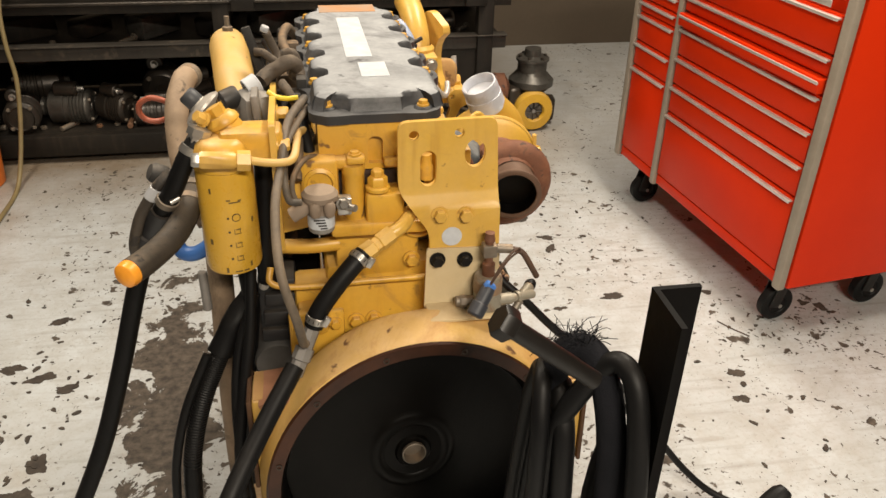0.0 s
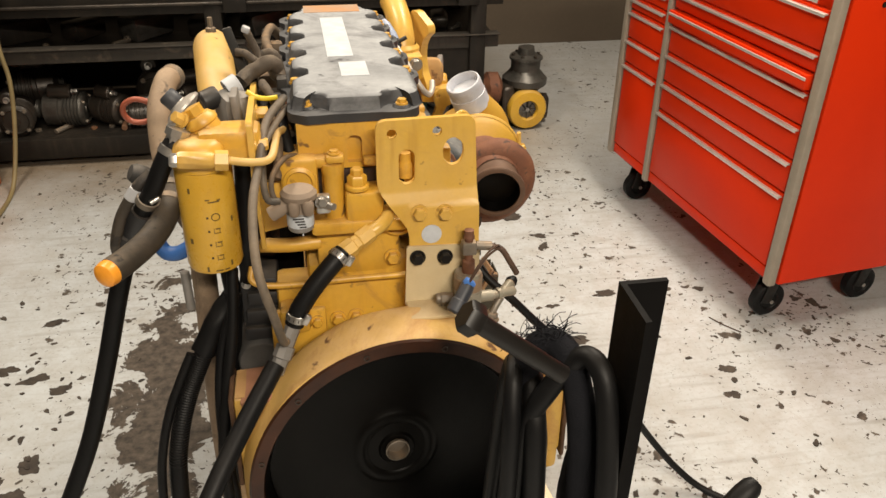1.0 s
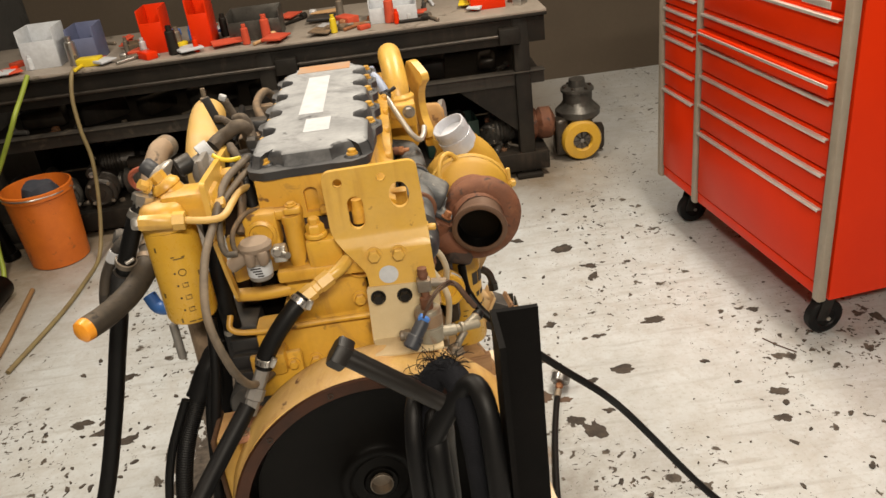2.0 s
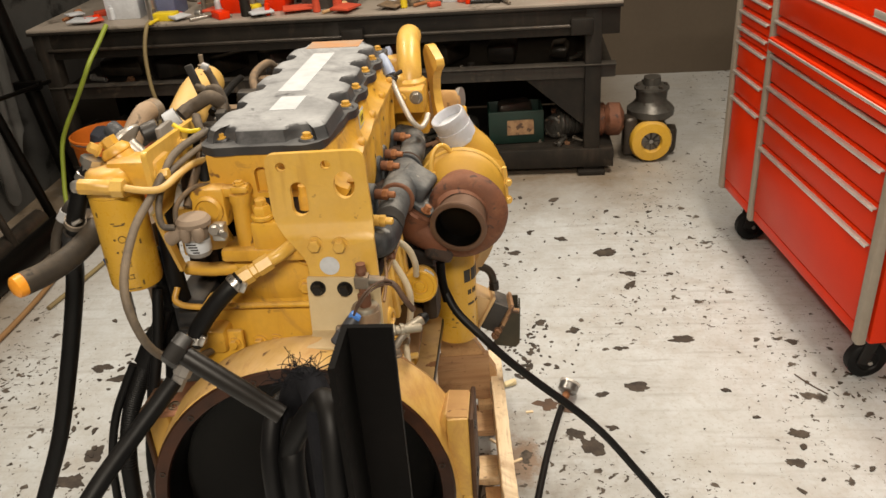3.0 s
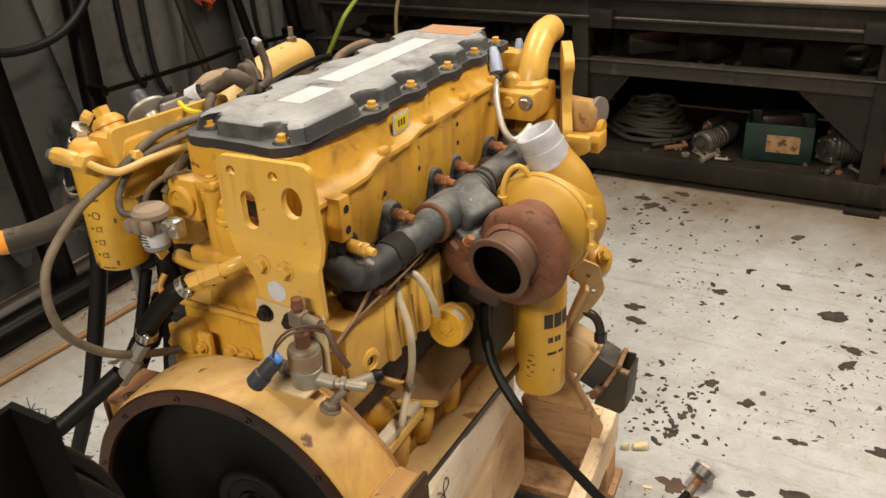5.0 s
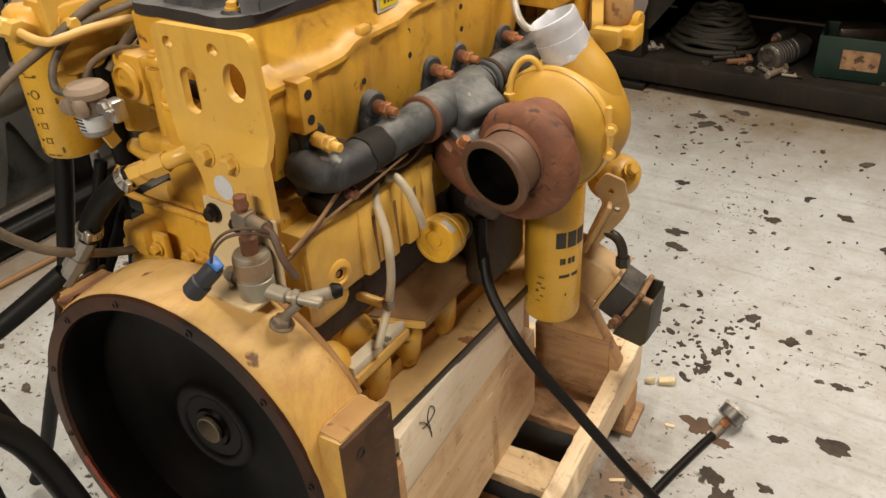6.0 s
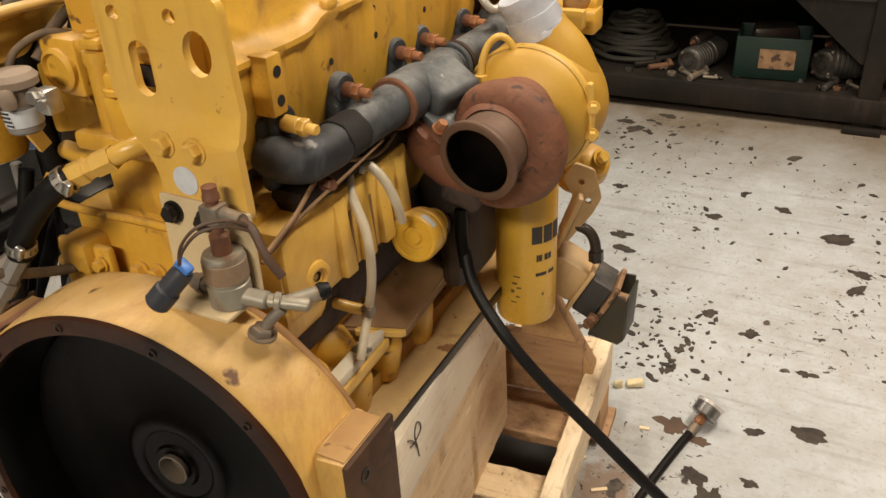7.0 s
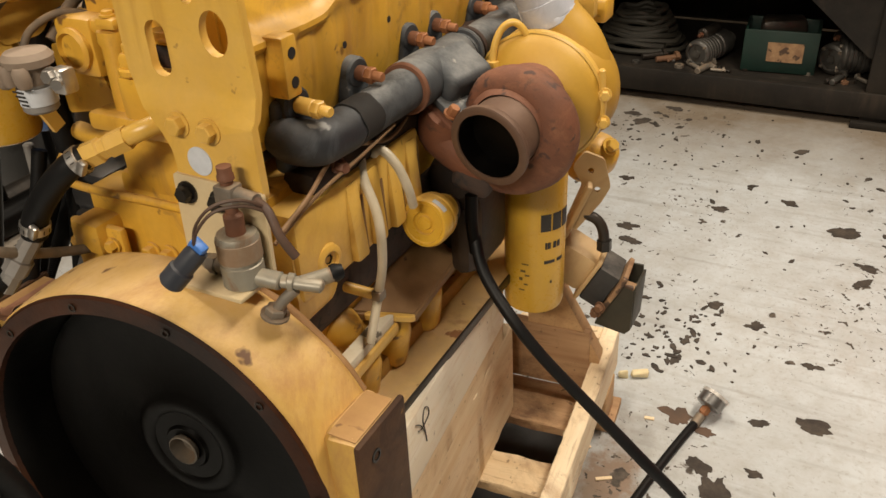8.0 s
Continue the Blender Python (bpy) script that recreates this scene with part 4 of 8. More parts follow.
b = mesh()
box(b, (-0.081, 0.494, 1.135), (0.186, 0.664, 0.076), 0.005)
grow(b, 0.0012, 18, 9)
head = part("cylinder_head", b, yellow, engine)
arch = [(-0.099, 1.107), (-0.099, 1.142)] + [(-0.0875 - 0.0115 * math.cos(math.pi * i / 8), 1.142 + 0.009 * math.sin(math.pi * i / 8)) for i in range(1, 8)] + [(-0.076, 1.142), (-0.076, 1.107)]
b = plate(mesh(), [(-0.174, 1.098), (-0.174, 1.1725), (0.012, 1.1725), (0.012, 1.098)], [arch], face_y(0.163), 0.014)
part("head_nose", grow(b, 0.0006, 30, 2), yellow, head, "cast head front with an arched pocket")
cast("head_ledge", [((-0.130, 0.140, 1.116), (0.050, 0.026, 0.018), 0.007), ((-0.120, 0.132, 1.123), (0.030, 0.026, 0.014), 0.006)], yellow, head)
cast("head_ledge", [((-0.058, 0.142, 1.112), (0.036, 0.020, 0.012), 0.004)], yellow, head)
part("ledge_bolt", hexbolt(mesh(), (-0.121, 0.131, 1.130), (0, 0, 1), 0.013, 0.004), yellow, head)


def ledge_z(y):
    """Height of the stepped cast ledge along the head."""
    steps = ((0.300, 0.014), (0.420, 0.010), (0.600, 0.004))
    return 1.104 + sum(h / (1 + math.exp(-(y - at) / 0.007)) for at, h in steps)


def head_side():
    b = mesh()
    n = 150
    rows = []
    for i in range(n + 1):
        y = 0.152 + 0.588 * i / n
        z = ledge_z(y)
        swell = 0.0028 * (1 + math.sin(y * 2 * math.pi / 0.098)) + 0.0015 * (1 + math.sin(y * 2 * math.pi / 0.041))
        rim = 0.012 * flange_bump(y, (0.347, 0.467, 0.597, 0.705)) - 0.022 * max(0.0, y - 0.35) - 0.010 * max(0.0, 1 - (y - 0.146) / 0.13) - 0.010
        prof = [(-0.010, 1.1725), (0.0345 + rim, 1.1725), (0.0365 + rim * 0.8, z + 0.022), (0.0420 + rim * 0.3, z + 0.008), (0.0500, z + 0.003), (0.0505, z - 0.003), (0.0430 + swell * 0.6, z - 0.010),
                (0.0420 + swell, z - 0.026), (0.0395 + swell, 1.030), (0.0320 + swell * 0.5, 0.984), (-0.010, 0.980)]
        rows.append([b.verts.new((x, y, h)) for x, h in prof])
    for u, v in zip(rows, rows[1:]):
        for k in range(len(u)):
            j = (k + 1) % len(u)
            b.faces.new((u[k], u[j], v[j], v[k]))
    b.faces.new(rows[0])
    b.faces.new(rows[-1][::-1])
    return b


part("head_side", grow(head_side(), 0.0007, 30, 4), yellow, head, "cast head side with a stepped ledge")
part("corner_block", box(mesh(), (0.056, 0.190, 1.077), (0.028, 0.026, 0.068), 0.004), yellow, head)
for hz in (1.060, 1.092):
    part("threaded_hole", lathe(mesh(), [(0.0065, 0), (0.0065, 0.0004), (0, 0.0004)], (0.0703, 0.191, hz), (2, 0.191, hz), 14), soot, head)
for y in (0.335, 0.468, 0.600, 0.715):
    part("head_boss", box(mesh(), (0.043, y, ledge_z(y) + 0.008), (0.016, 0.024, 0.016), 0.006), yellow, head)
for y, hz in ((0.425, 1.100), (0.425, 1.066), (0.56, 1.10), (0.56, 1.066), (0.69, 1.10), (0.32, 1.062)):
    part("threaded_hole", lathe(mesh(), [(0.0045, 0), (0.0045, 0.0005), (0, 0.0005)], (0.0490, y, hz), (2, y, hz), 12), soot, head)
lab = part("warning_label", box(mesh(), (0.0345, 0.402, 1.151), (0.0012, 0.046, 0.032), 0), label_white, head, "small yellow warning label")
part("label_field", box(mesh(), (0.0353, 0.402, 1.151), (0.0012, 0.037, 0.023), 0), label_yellow, lab)
for k in range(3):
    part("bar", box(mesh(), (0.0361, 0.394 + k * 0.008, 1.151), (0.0008, 0.0042, 0.011), 0), faint_ink, lab)


# valve cover: a scalloped moulding, pinched in at every bolt
BOLTS = (0.170, 0.347, 0.467, 0.597, 0.705, 0.800)
LEFT_BOLTS = (0.184, 0.305, 0.427, 0.550, 0.672, 0.790)


def cover_edge(inset, pinch, y0=0.146, y1=0.835):
    """One closed outline: inset from the rim, drawn in by pinch beside the bolts."""
    x0, x1 = -0.186 + inset, 0.029 - inset
    y0, y1 = y0 + inset, y1 - inset
    right, left = [], []
    n = 90
    rim = inset < 0.003
    for i in range(n + 1):
        y = y0 + 0.03 + (y1 - y0 - 0.05) * i / n
        r = flange_bump(y, BOLTS[1:])
        q = flange_bump(y, LEFT_BOLTS[1:])
        out = 0.012 if rim else -pinch
        slant = 0.022 * max(0.0, y - 0.35)
        nose = 0.014 * max(0.0, 1 - (y - y0) / 0.13)
        right.append((x1 - nose * rim + out * r - slant, y))
        left.append((x0 - out * q, y))
    lead = 0.0 if rim else 0.010
    a, c = left[0][0], right[0][0]
    pts = [(a + 0.001, y0 + 0.022 + lead), (a + 0.006, y0 + 0.012 + lead), (a + 0.016, y0 + 0.004 + lead)]
    for i in range(31):
        x = a + 0.028 + (c - a - 0.056) * i / 30
        dip = 0.0
        for bx, w in ((-0.010, 0.032), (-0.158, 0.032)):
            d = abs(x - bx) / w
            dip = max(dip, (1 - d * d) ** 0.5 if d < 1 else 0.0)
        pts.append((x, y0 + lead + dip * (-0.003 if rim else 0.026)))
    pts += [(c - 0.016, y0 + 0.004 + lead), (c - 0.006, y0 + 0.012 + lead), (c - 0.001, y0 + 0.022 + lead)]
    d, e = right[-1][0], left[-1][0]
    end = [(d - 0.006, y1 - 0.010), (d - 0.018, y1 - 0.003), (d - 0.035, y1), (e + 0.035, y1), (e + 0.018, y1 - 0.003), (e + 0.006, y1 - 0.010)]
    return pts + right + end + left[::-1]


b = plate(mesh(), cover_edge(0.0, -0.003), [], Matrix.Translation((0, 0, 1.173)), 0.014)
valve_cover = part("valve_cover", b, cover_edge_plastic, engine, "dusty black plastic valve cover")
b = mesh()
loops = []
for inset, pinch, z in ((0.004, 0.014, 1.186), (0.006, 0.022, 1.189), (0.008, 0.024, 1.199), (0.011, 0.023, 1.206), (0.018, 0.020, 1.2095)):
    loops.append([b.verts.new((x, y, z)) for x, y in cover_edge(inset, pinch)])
for u, v in zip(loops, loops[1:]):
    for i in range(len(u)):
        j = (i + 1) % len(u)
        b.faces.new((u[i], u[j], v[j], v[i]))
cap_edges = [b.edges.get((loops[-1][i], loops[-1][(i + 1) % len(loops[-1])])) for i in range(len(loops[-1]))]
bmesh.ops.triangle_fill(b, use_beauty=True, edges=cap_edges)
part("cover_dome", b, cover_plastic, valve_cover)
for ys, bx in ((BOLTS, 0.020), (LEFT_BOLTS, -0.172)):
    for k, y in enumerate(ys):
        x = bx - (0.022 * max(0.0, y - 0.35) if bx > 0 else 0.0)
        if k == 0:
            x = -0.010 if bx > 0 else -0.158
        part("bolt_boss", cyl(mesh(), (x, y, 1.175), (x, y, 1.1905), 0.0150, bev=0.003), cover_edge_plastic, valve_cover)
        part("bolt", hexbolt(mesh(), (x, y, 1.1905), (0, 0, 1), 0.0125, 0.0065), yellow, valve_cover, "yellow painted cover bolt")
part("paper_label", box(mesh(), (-0.073, 0.310, 1.2099), (0.046, 0.085, 0.0012), 0), label_white, valve_cover, "white paper label")
strip = part("paper_label", box(mesh(), (-0.090, 0.545, 1.2099), (0.046, 0.310, 0.0012), 0), label_white, valve_cover, "long white label strip")
part("rust_stain_patch", box(mesh(), (-0.085, 0.790, 1.2097), (0.12, 0.070, 0.0012), 0), surface("rust_dust", (0.42, 0.21, 0.09), (0.32, 0.25, 0.19), 0.8, big=18), valve_cover, "patch of orange rust dust")

# lifting bracket: a bent plate with holes
up = face_y(0.106)
outline = round_poly([(-0.060, 1.192), (-0.060, 1.083), (-0.013, 1.014), (-0.013, 0.972), (0.099, 0.968), (0.097, 1.060), (0.091, 1.192)], 0.016)
holes = [ring_pts(-0.036, 1.171, 0.0075), ring_pts(0.033, 1.171, 0.0075), slot_pts(-0.014, 1.117, 0.0125, 0.016), ring_pts(0.058, 1.137, 0.0165, 0.0225)]
b = plate(mesh(), outline, [h[::-1] for h in holes], up, 0.010)
for cut in (1.050, 1.056, 1.062, 1.068, 1.074, 1.080):
    bmesh.ops.bisect_plane(b, geom=b.verts[:] + b.edges[:] + b.faces[:], plane_co=(0, 0, cut), plane_no=(0, 0, 1))
for v in b.verts:
    v.co.y -= 0.016 if v.co.z < 1.051 else max(0.004, 0.016 - (v.co.z - 1.050) * 0.4) - 0.05 * (v.co.x - 0.02)
bracket = part("lifting_bracket", b, yellow_clean, engine, "yellow painted steel lifting bracket")
for bx, bz in ((0.003, 1.044), (0.043, 1.042)):
    part("bolt", hexbolt(mesh(), (bx, 0.081, bz), (0, -1, 0), 0.018, 0.010), yellow_clean, bracket)
part("round_sticker", cyl(mesh(), (0.022, 0.0815, 1.006), (0.022, 0.0790, 1.006), 0.0160, n=32), label_white, bracket, "round white sticker")
part("stud", lathe(mesh(), [(0, 0), (0.0105, 0), (0.0105, 0.02), (0.0085, 0.024), (0.0085, 0.04), (0, 0.04)], (-0.013, 0.118, 1.09), (-0.013, 0.118, 2), 16), yellow, bracket)

# white bracket with the fuel solenoid
b = plate(mesh(), round_poly([(-0.018, 0.988), (-0.022, 0.878), (0.098, 0.874), (0.100, 0.984)], 0.006), [], face_y(0.0815), 0.005)
white = part("solenoid_bracket", b, white_paint, engine, "cream painted angle bracket")
part("bracket_shelf", box(mesh(), (0.038, 0.053, 0.885), (0.116, 0.058, 0.006), 0.002), white_paint, white)
for bx, bz in ((-0.001, 0.968), (0.043, 0.966)):
    part("bolt", hexbolt(mesh(), (bx, 0.0765, bz), (0, -1, 0), 0.0165, 0.010), dark_bolt, white, "black flanged bolt")
SX, SY = 0.077, 0.055
b = mesh()
lathe(b, [(0, 0), (0.0225, 0), (0.0225, 0.024), (0.0212, 0.025), (0.0212, 0.028), (0.0225, 0.029), (0.0225, 0.054), (0.0205, 0.058), (0.0, 0.058)], (SX, SY, 0.889), (SX, SY, 2), 32)
sol = part("fuel_solenoid", b, solenoid_zinc, engine, "dirty grey cylindrical fuel solenoid")
part("rust_band", grow(lathe(mesh(), [(0.0215, 0), (0.0231, 0.001), (0.0231, 0.022), (0.0215, 0.0235)], (SX, SY, 0.918), (SX, SY, 2), 36), 0.0004, 60), stained_zinc, sol, "rust-stained upper band")
part("solenoid_stem", lathe(mesh(), [(0, 0), (0.0105, 0), (0.0105, 0.022), (0.0068, 0.025), (0.0068, 0.060), (0.0090, 0.062), (0.0090, 0.066), (0.0078, 0.068), (0.0078, 0.076), (0, 0.078)], (SX, SY, 0.945), (SX, SY, 2), 12), stem_rust, sol, "rusty brown threaded stem")
b = mesh()
box(b, (SX, SY, 0.991), (0.023, 0.020, 0.022), 0.003)
cyl(b, (SX + 0.012, SY, 0.993), (SX + 0.036, SY - 0.002, 0.991), 0.0075, n=14)
part("stem_block", b, dull_steel, sol)
part("wire", tube(mesh(), [(SX + 0.036, SY - 0.002, 0.991), (SX + 0.052, SY - 0.006, 0.985), (SX + 0.066, SY - 0.01, 0.962), (SX + 0.078, SY - 0.006, 0.940)], 0.0048, 10), wire_brown, sol)
for dz in (0, 0.006):
    part("wire", tube(mesh(), [(SX + 0.050, SY - 0.006 + dz, 0.984), (SX + 0.040, SY - 0.026, 0.998 + dz), (SX + 0.020, SY - 0.044, 0.996 + dz), (SX + 0.002, SY - 0.052, 0.976 + dz), (SX - 0.010, SY - 0.050, 0.954)], 0.0018, 6), wire_brown, sol)
b = mesh()
m = axis_pose((0.070, 0.012, 0.952), (0.036, -0.016, 0.908))
lathe(b, [(0, 0.004), (0.0105, 0.004), (0.0115, 0.012), (0.0115, 0.030), (0.0135, 0.032), (0.0135, 0.050), (0.011, 0.053), (0, 0.053)], (0.070, 0.012, 0.952), (0.036, -0.016, 0.908), 18)
con = part("plug_connector", b, surface("navy_black_plastic", (0.018, 0.021, 0.030), (0.030, 0.033, 0.042), 0.5, big=30, dust=(0.12, 0.11, 0.10), dust_up=0.4), sol, "dark grey electrical plug")
part("blue_lock", box(mesh(), (0.069, 0.009, 0.953), (0.018, 0.012, 0.012), 0.003, (0, 40, 0)), plug_blue, con, "light blue locking clip")
b = mesh()
cyl(b, (SX + 0.014, SY, 0.898), (SX + 0.044, SY + 0.006, 0.895), 0.010, n=16, bev=0.002)
cyl(b, (SX + 0.042, SY + 0.006, 0.895), (SX + 0.084, SY + 0.022, 0.891), 0.0075, n=16, bev=0.002)
cyl(b, (SX + 0.060, SY + 0.014, 0.892), (SX + 0.084, SY + 0.044, 0.894), 0.0085, n=16, bev=0.002)
lathe(b, [(0.0092, 0), (0.0102, 0.001), (0.0102, 0.006), (0.0092, 0.007)], (SX + 0.050, SY + 0.009, 0.8945), (SX + 0.084, SY + 0.022, 0.891), 16)
part("tee_plug", grow(lathe(mesh(), [(0, 0), (0.0095, 0), (0.0105, 0.004), (0.008, 0.012), (0, 0.014)], (SX + 0.081, SY + 0.041, 0.894), (SX + 0.11, SY + 0.075, 0.896), 14), 0.001, 60), rubber, sol, "black rubber plug")
part("brass_tee", grow(b, 0.0016, 70, 3), solenoid_zinc, sol, "dirty grey pipe tee")
b = mesh()
cyl(b, (SX - 0.052, SY + 0.002, 0.900), (SX - 0.020, SY, 0.900), 0.009, n=16, bev=0.002)
hexbolt(b, (SX - 0.034, SY, 0.900), (-1, 0, 0), 0.019, 0.011, False)
part("inlet_fitting", b, dull_steel, sol)

# bent fuel fitting and big hose at the flywheel end
b = mesh()
tube(b, [(-0.038, 0.130, 1.030), (-0.045, 0.100, 1.031), (-0.058, 0.082, 1.026), (-0.080, 0.074, 1.016)], 0.0108, 14)
lathe(b, [(0, 0), (0.0140, 0), (0.0140, 0.024), (0.0120, 0.026), (0.0120, 0.034), (0.0146, 0.036), (0.0146, 0.060), (0, 0.062)], (-0.072, 0.077, 1.019), (-0.121, 0.053, 0.997), 6)
fit_elbow = part("elbow_fitting", b, yellow_clean, engine, "yellow painted hex elbow fitting")
hose = part("fuel_hose", tube(mesh(), [(-0.118, 0.055, 0.999), (-0.138, 0.041, 0.985), (-0.165, 0.030, 0.958), (-0.190, 0.022, 0.925), (-0.200, 0.020, 0.900)], 0.0148, 18), rubber, engine, "thick black rubber fuel hose")
for p, q in (((-0.1215, 0.0525, 0.9965), (-0.1365, 0.042, 0.986)), ((-0.193, 0.021, 0.918), (-0.197, 0.020, 0.905))):
    part("hose_clamp", lathe(mesh(), [(0.0152, 0), (0.0168, 0.001), (0.0168, 0.011), (0.0152, 0.012)], p, q, 28), steel, hose, "perforated steel worm-drive clamp")
    band = (Vector(q) - Vector(p)).normalized()
    for k in range(14):
        spin = Matrix.Rotation(radians(k * 360 / 14), 4, band) @ band.orthogonal().normalized()
        part("clamp_slot", cyl(mesh(), Vector(p) + band * 0.0035 + spin * 0.0168, Vector(p) + band * 0.0085 + spin * 0.0168, 0.0006, n=6), soot, hose)
    part("clamp_screw", box(mesh(), (p[0] + 0.012, p[1] - 0.014, p[2] - 0.004), (0.010, 0.008, 0.018), 0.002, (0, 30, 0)), steel, hose)
b = mesh()
lathe(b, [(0, 0), (0.012, 0), (0.012, 0.03), (0.015, 0.031), (0.015, 0.05), (0.012, 0.052), (0.012, 0.075), (0, 0.075)], (-0.202, 0.018, 0.897), (-0.232, -0.015, 0.840), 8)
part("hose_coupler", b, dusty_alu, hose, "grey steel hose coupling")
part("lower_hose", tube(mesh(), [(-0.232, -0.014, 0.852), (-0.276, -0.072, 0.805), (-0.315, -0.133, 0.763), (-0.345, -0.180, 0.724), (-0.385, -0.232, 0.675), (-0.43, -0.29, 0.60), (-0.50, -0.36, 0.42), (-0.56, -0.40, 0.20), (-0.60, -0.42, 0.035)], 0.0145, 16), rubber, hose)

# oil pan and its rail
b = mesh()
box(b, (-0.055, 0.50, 0.590), (0.27, 0.74, 0.035), 0.006)
box(b, (-0.055, 0.47, 0.470), (0.20, 0.66, 0.22), 0.03)
grow(b, 0.002, 12, 2)
pan = part("oil_pan", b, yellow_greasy, engine)
for k in range(8):
    part("bolt", hexbolt(mesh(), (0.055, 0.16 + k * 0.09, 0.608), (0, 0, 1), 0.013, 0.008), yellow, pan)
part("pan_rail", grow(box(mesh(), (0.099, 0.45, 0.574), (0.070, 0.62, 0.012), 0.003), 0.001, 30), rail_tan, pan, "rust-spotted tan pan rail")
part("rail_edge", box(mesh(), (0.1335, 0.45, 0.570), (0.006, 0.62, 0.018), 0.002), iron_dark, pan, "dark greasy rail edge")

# side cover with ribs, breather boss
side = cast("side_cover", [((0.052, 0.275, 0.868), (0.075, 0.29, 0.12), 0.012)], yellow_clean, engine, 0.002, 4)
cast("cover_foot", [((0.046, 0.168, 0.838), (0.080, 0.09, 0.125), 0.02)], yellow_clean, side, 0.002, 3)
cast("cover_sill", [((0.035, 0.33, 0.77), (0.060, 0.42, 0.10), 0.02)], soot_shade_brown, side, 0.003, 3, "dark brown recess below the cover")
for k in range(4):
    part("cover_rib", grow(box(mesh(), (0.083, 0.245 + k * 0.048, 0.866), (0.026, 0.026, 0.104), 0.004, (0, -5, 0)), 0.0008, 18, 4), yellow_clean, side, "upright cast rib")
    part("rib_groove", grow(box(mesh(), (0.0885, 0.2645 + k * 0.048, 0.866), (0.004, 0.008, 0.098), 0.001, (0, -2, 0)), 0.0006, 40), bracket_brown, side, "brown strip between the ribs")
part("side_boss", lathe(mesh(), [(0.024, -0.012), (0.020, 0.007), (0.016, 0.010), (0.0125, 0.010), (0.0115, 0.006), (0.0075, 0.006), (0.0065, -0.004), (0, -0.004)], (0.086, 0.183, 0.846), (1.0, 0.02, 0.85), 28), yellow_clean, side)
part("boss_socket", lathe(mesh(), [(0.0078, 0.004), (0.005, 0.005), (0.005, 0.0), (0, 0.0)], (0.0855, 0.183, 0.846), (1.0, 0.02, 0.85), 6), soot, side)
part("drain_tube", tube(mesh(), [(0.056, 0.238, 0.769), (0.080, 0.252, 0.757), (0.094, 0.262, 0.749)], 0.0075, 12), yellow_clean, side)
# rail along the housing side
part("support_strip", grow(box(mesh(), (0.090, 0.237, 0.684), (0.021, 0.138, 0.015), 0.0015, (-4, 0, 5)), 0.0006, 40), strip_wood, engine, "small weathered wooden strip")
part("strip_ledge", grow(box(mesh(), (0.091, 0.240, 0.667), (0.028, 0.145, 0.018), 0.004, (-4, 0, 5)), 0.0012, 30), yellow_clean, engine)


def slab_of(corners, drop):
    """A solid under four corners."""
    b = mesh()
    top = [b.verts.new(c) for c in corners]
    low = [b.verts.new((x, y, z - drop)) for x, y, z in corners]
    b.faces.new(top)
    b.faces.new(low[::-1])
    for i in range(4):
        b.faces.new((low[i], low[(i + 1) % 4], top[(i + 1) % 4], top[i]))
    bmesh.ops.recalc_face_normals(b, faces=b.faces)
    bmesh.ops.bevel(b, geom=b.edges[:], offset=0.003, segments=2, affect="EDGES")
    return b


part("sump_shelf", slab_of([(0.050, 0.262, 0.708), (0.112, 0.336, 0.672), (0.114, 0.480, 0.694), (0.050, 0.480, 0.735)], 0.016), bracket_brown, engine, "brown dusty sloping shelf")
part("shelf_lip", slab_of([(0.066, 0.274, 0.7015), (0.112, 0.329, 0.6745), (0.113, 0.338, 0.6755), (0.066, 0.283, 0.7035)], 0.014), yellow_clean, engine, "pale yellow shelf edge")
for c, r in (((0.058, 0.232, 0.704), 0.028), ((0.080, 0.150, 0.708), 0.030)):
    b = lathe(mesh(), [(0, 0.014), (0.014, 0.012), (0.025, 0.005), (0.033, -0.008), (r + 0.008, -0.025), (r + 0.012, -0.06)], c, Vector(c) + Vector((0.6, -0.35, 0.6)), 24)
    part("casting_boss", grow(b, 0.002, 25, r * 99), yellow, engine, "round yellow casting boss")
part("housing_web", grow(box(mesh(), (0.078, 0.118, 0.725), (0.085, 0.045, 0.075), 0.014, (18, 10, 0)), 0.002, 25, 2), yellow, engine)
part("dust_ridge", grow(tube(mesh(), [on_ring(a, 0.2520, 0.095) + Vector((0.0155, 0.008, -0.0035)) for a in (74, 66, 58, 50, 42, 36, 30)], 0.0085, 12), 0.0030, 34, 3), ridge_dust, housing, "brown dust caked behind the rim")
for y in (0.245, 0.330, 0.430):
    part("sump_boss", grow(box(mesh(), (0.074, y, 0.620), (0.052, 0.046, 0.090), 0.020, (0, 8, 0), 3), 0.003, 25, y * 40), yellow, engine)
part("fender", grow(box(mesh(), (0.03, 0.42, 0.645), (0.075, 0.54, 0.10), 0.02), 0.003, 16), yellow_greasy, engine, "rust brown greasy lower casting")

# near-black galleries: grease plus the manifold's shade in one colour
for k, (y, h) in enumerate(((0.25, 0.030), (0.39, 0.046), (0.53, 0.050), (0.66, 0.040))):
    cast("oil_gallery", [((0.058, y, 0.936), (0.050, 0.135, h + 0.006), 0.014)], grease_shade_black, block, 0.004, 3 + k, "greasy gallery below the manifold, shade painted into its colour" if k == 0 else "")
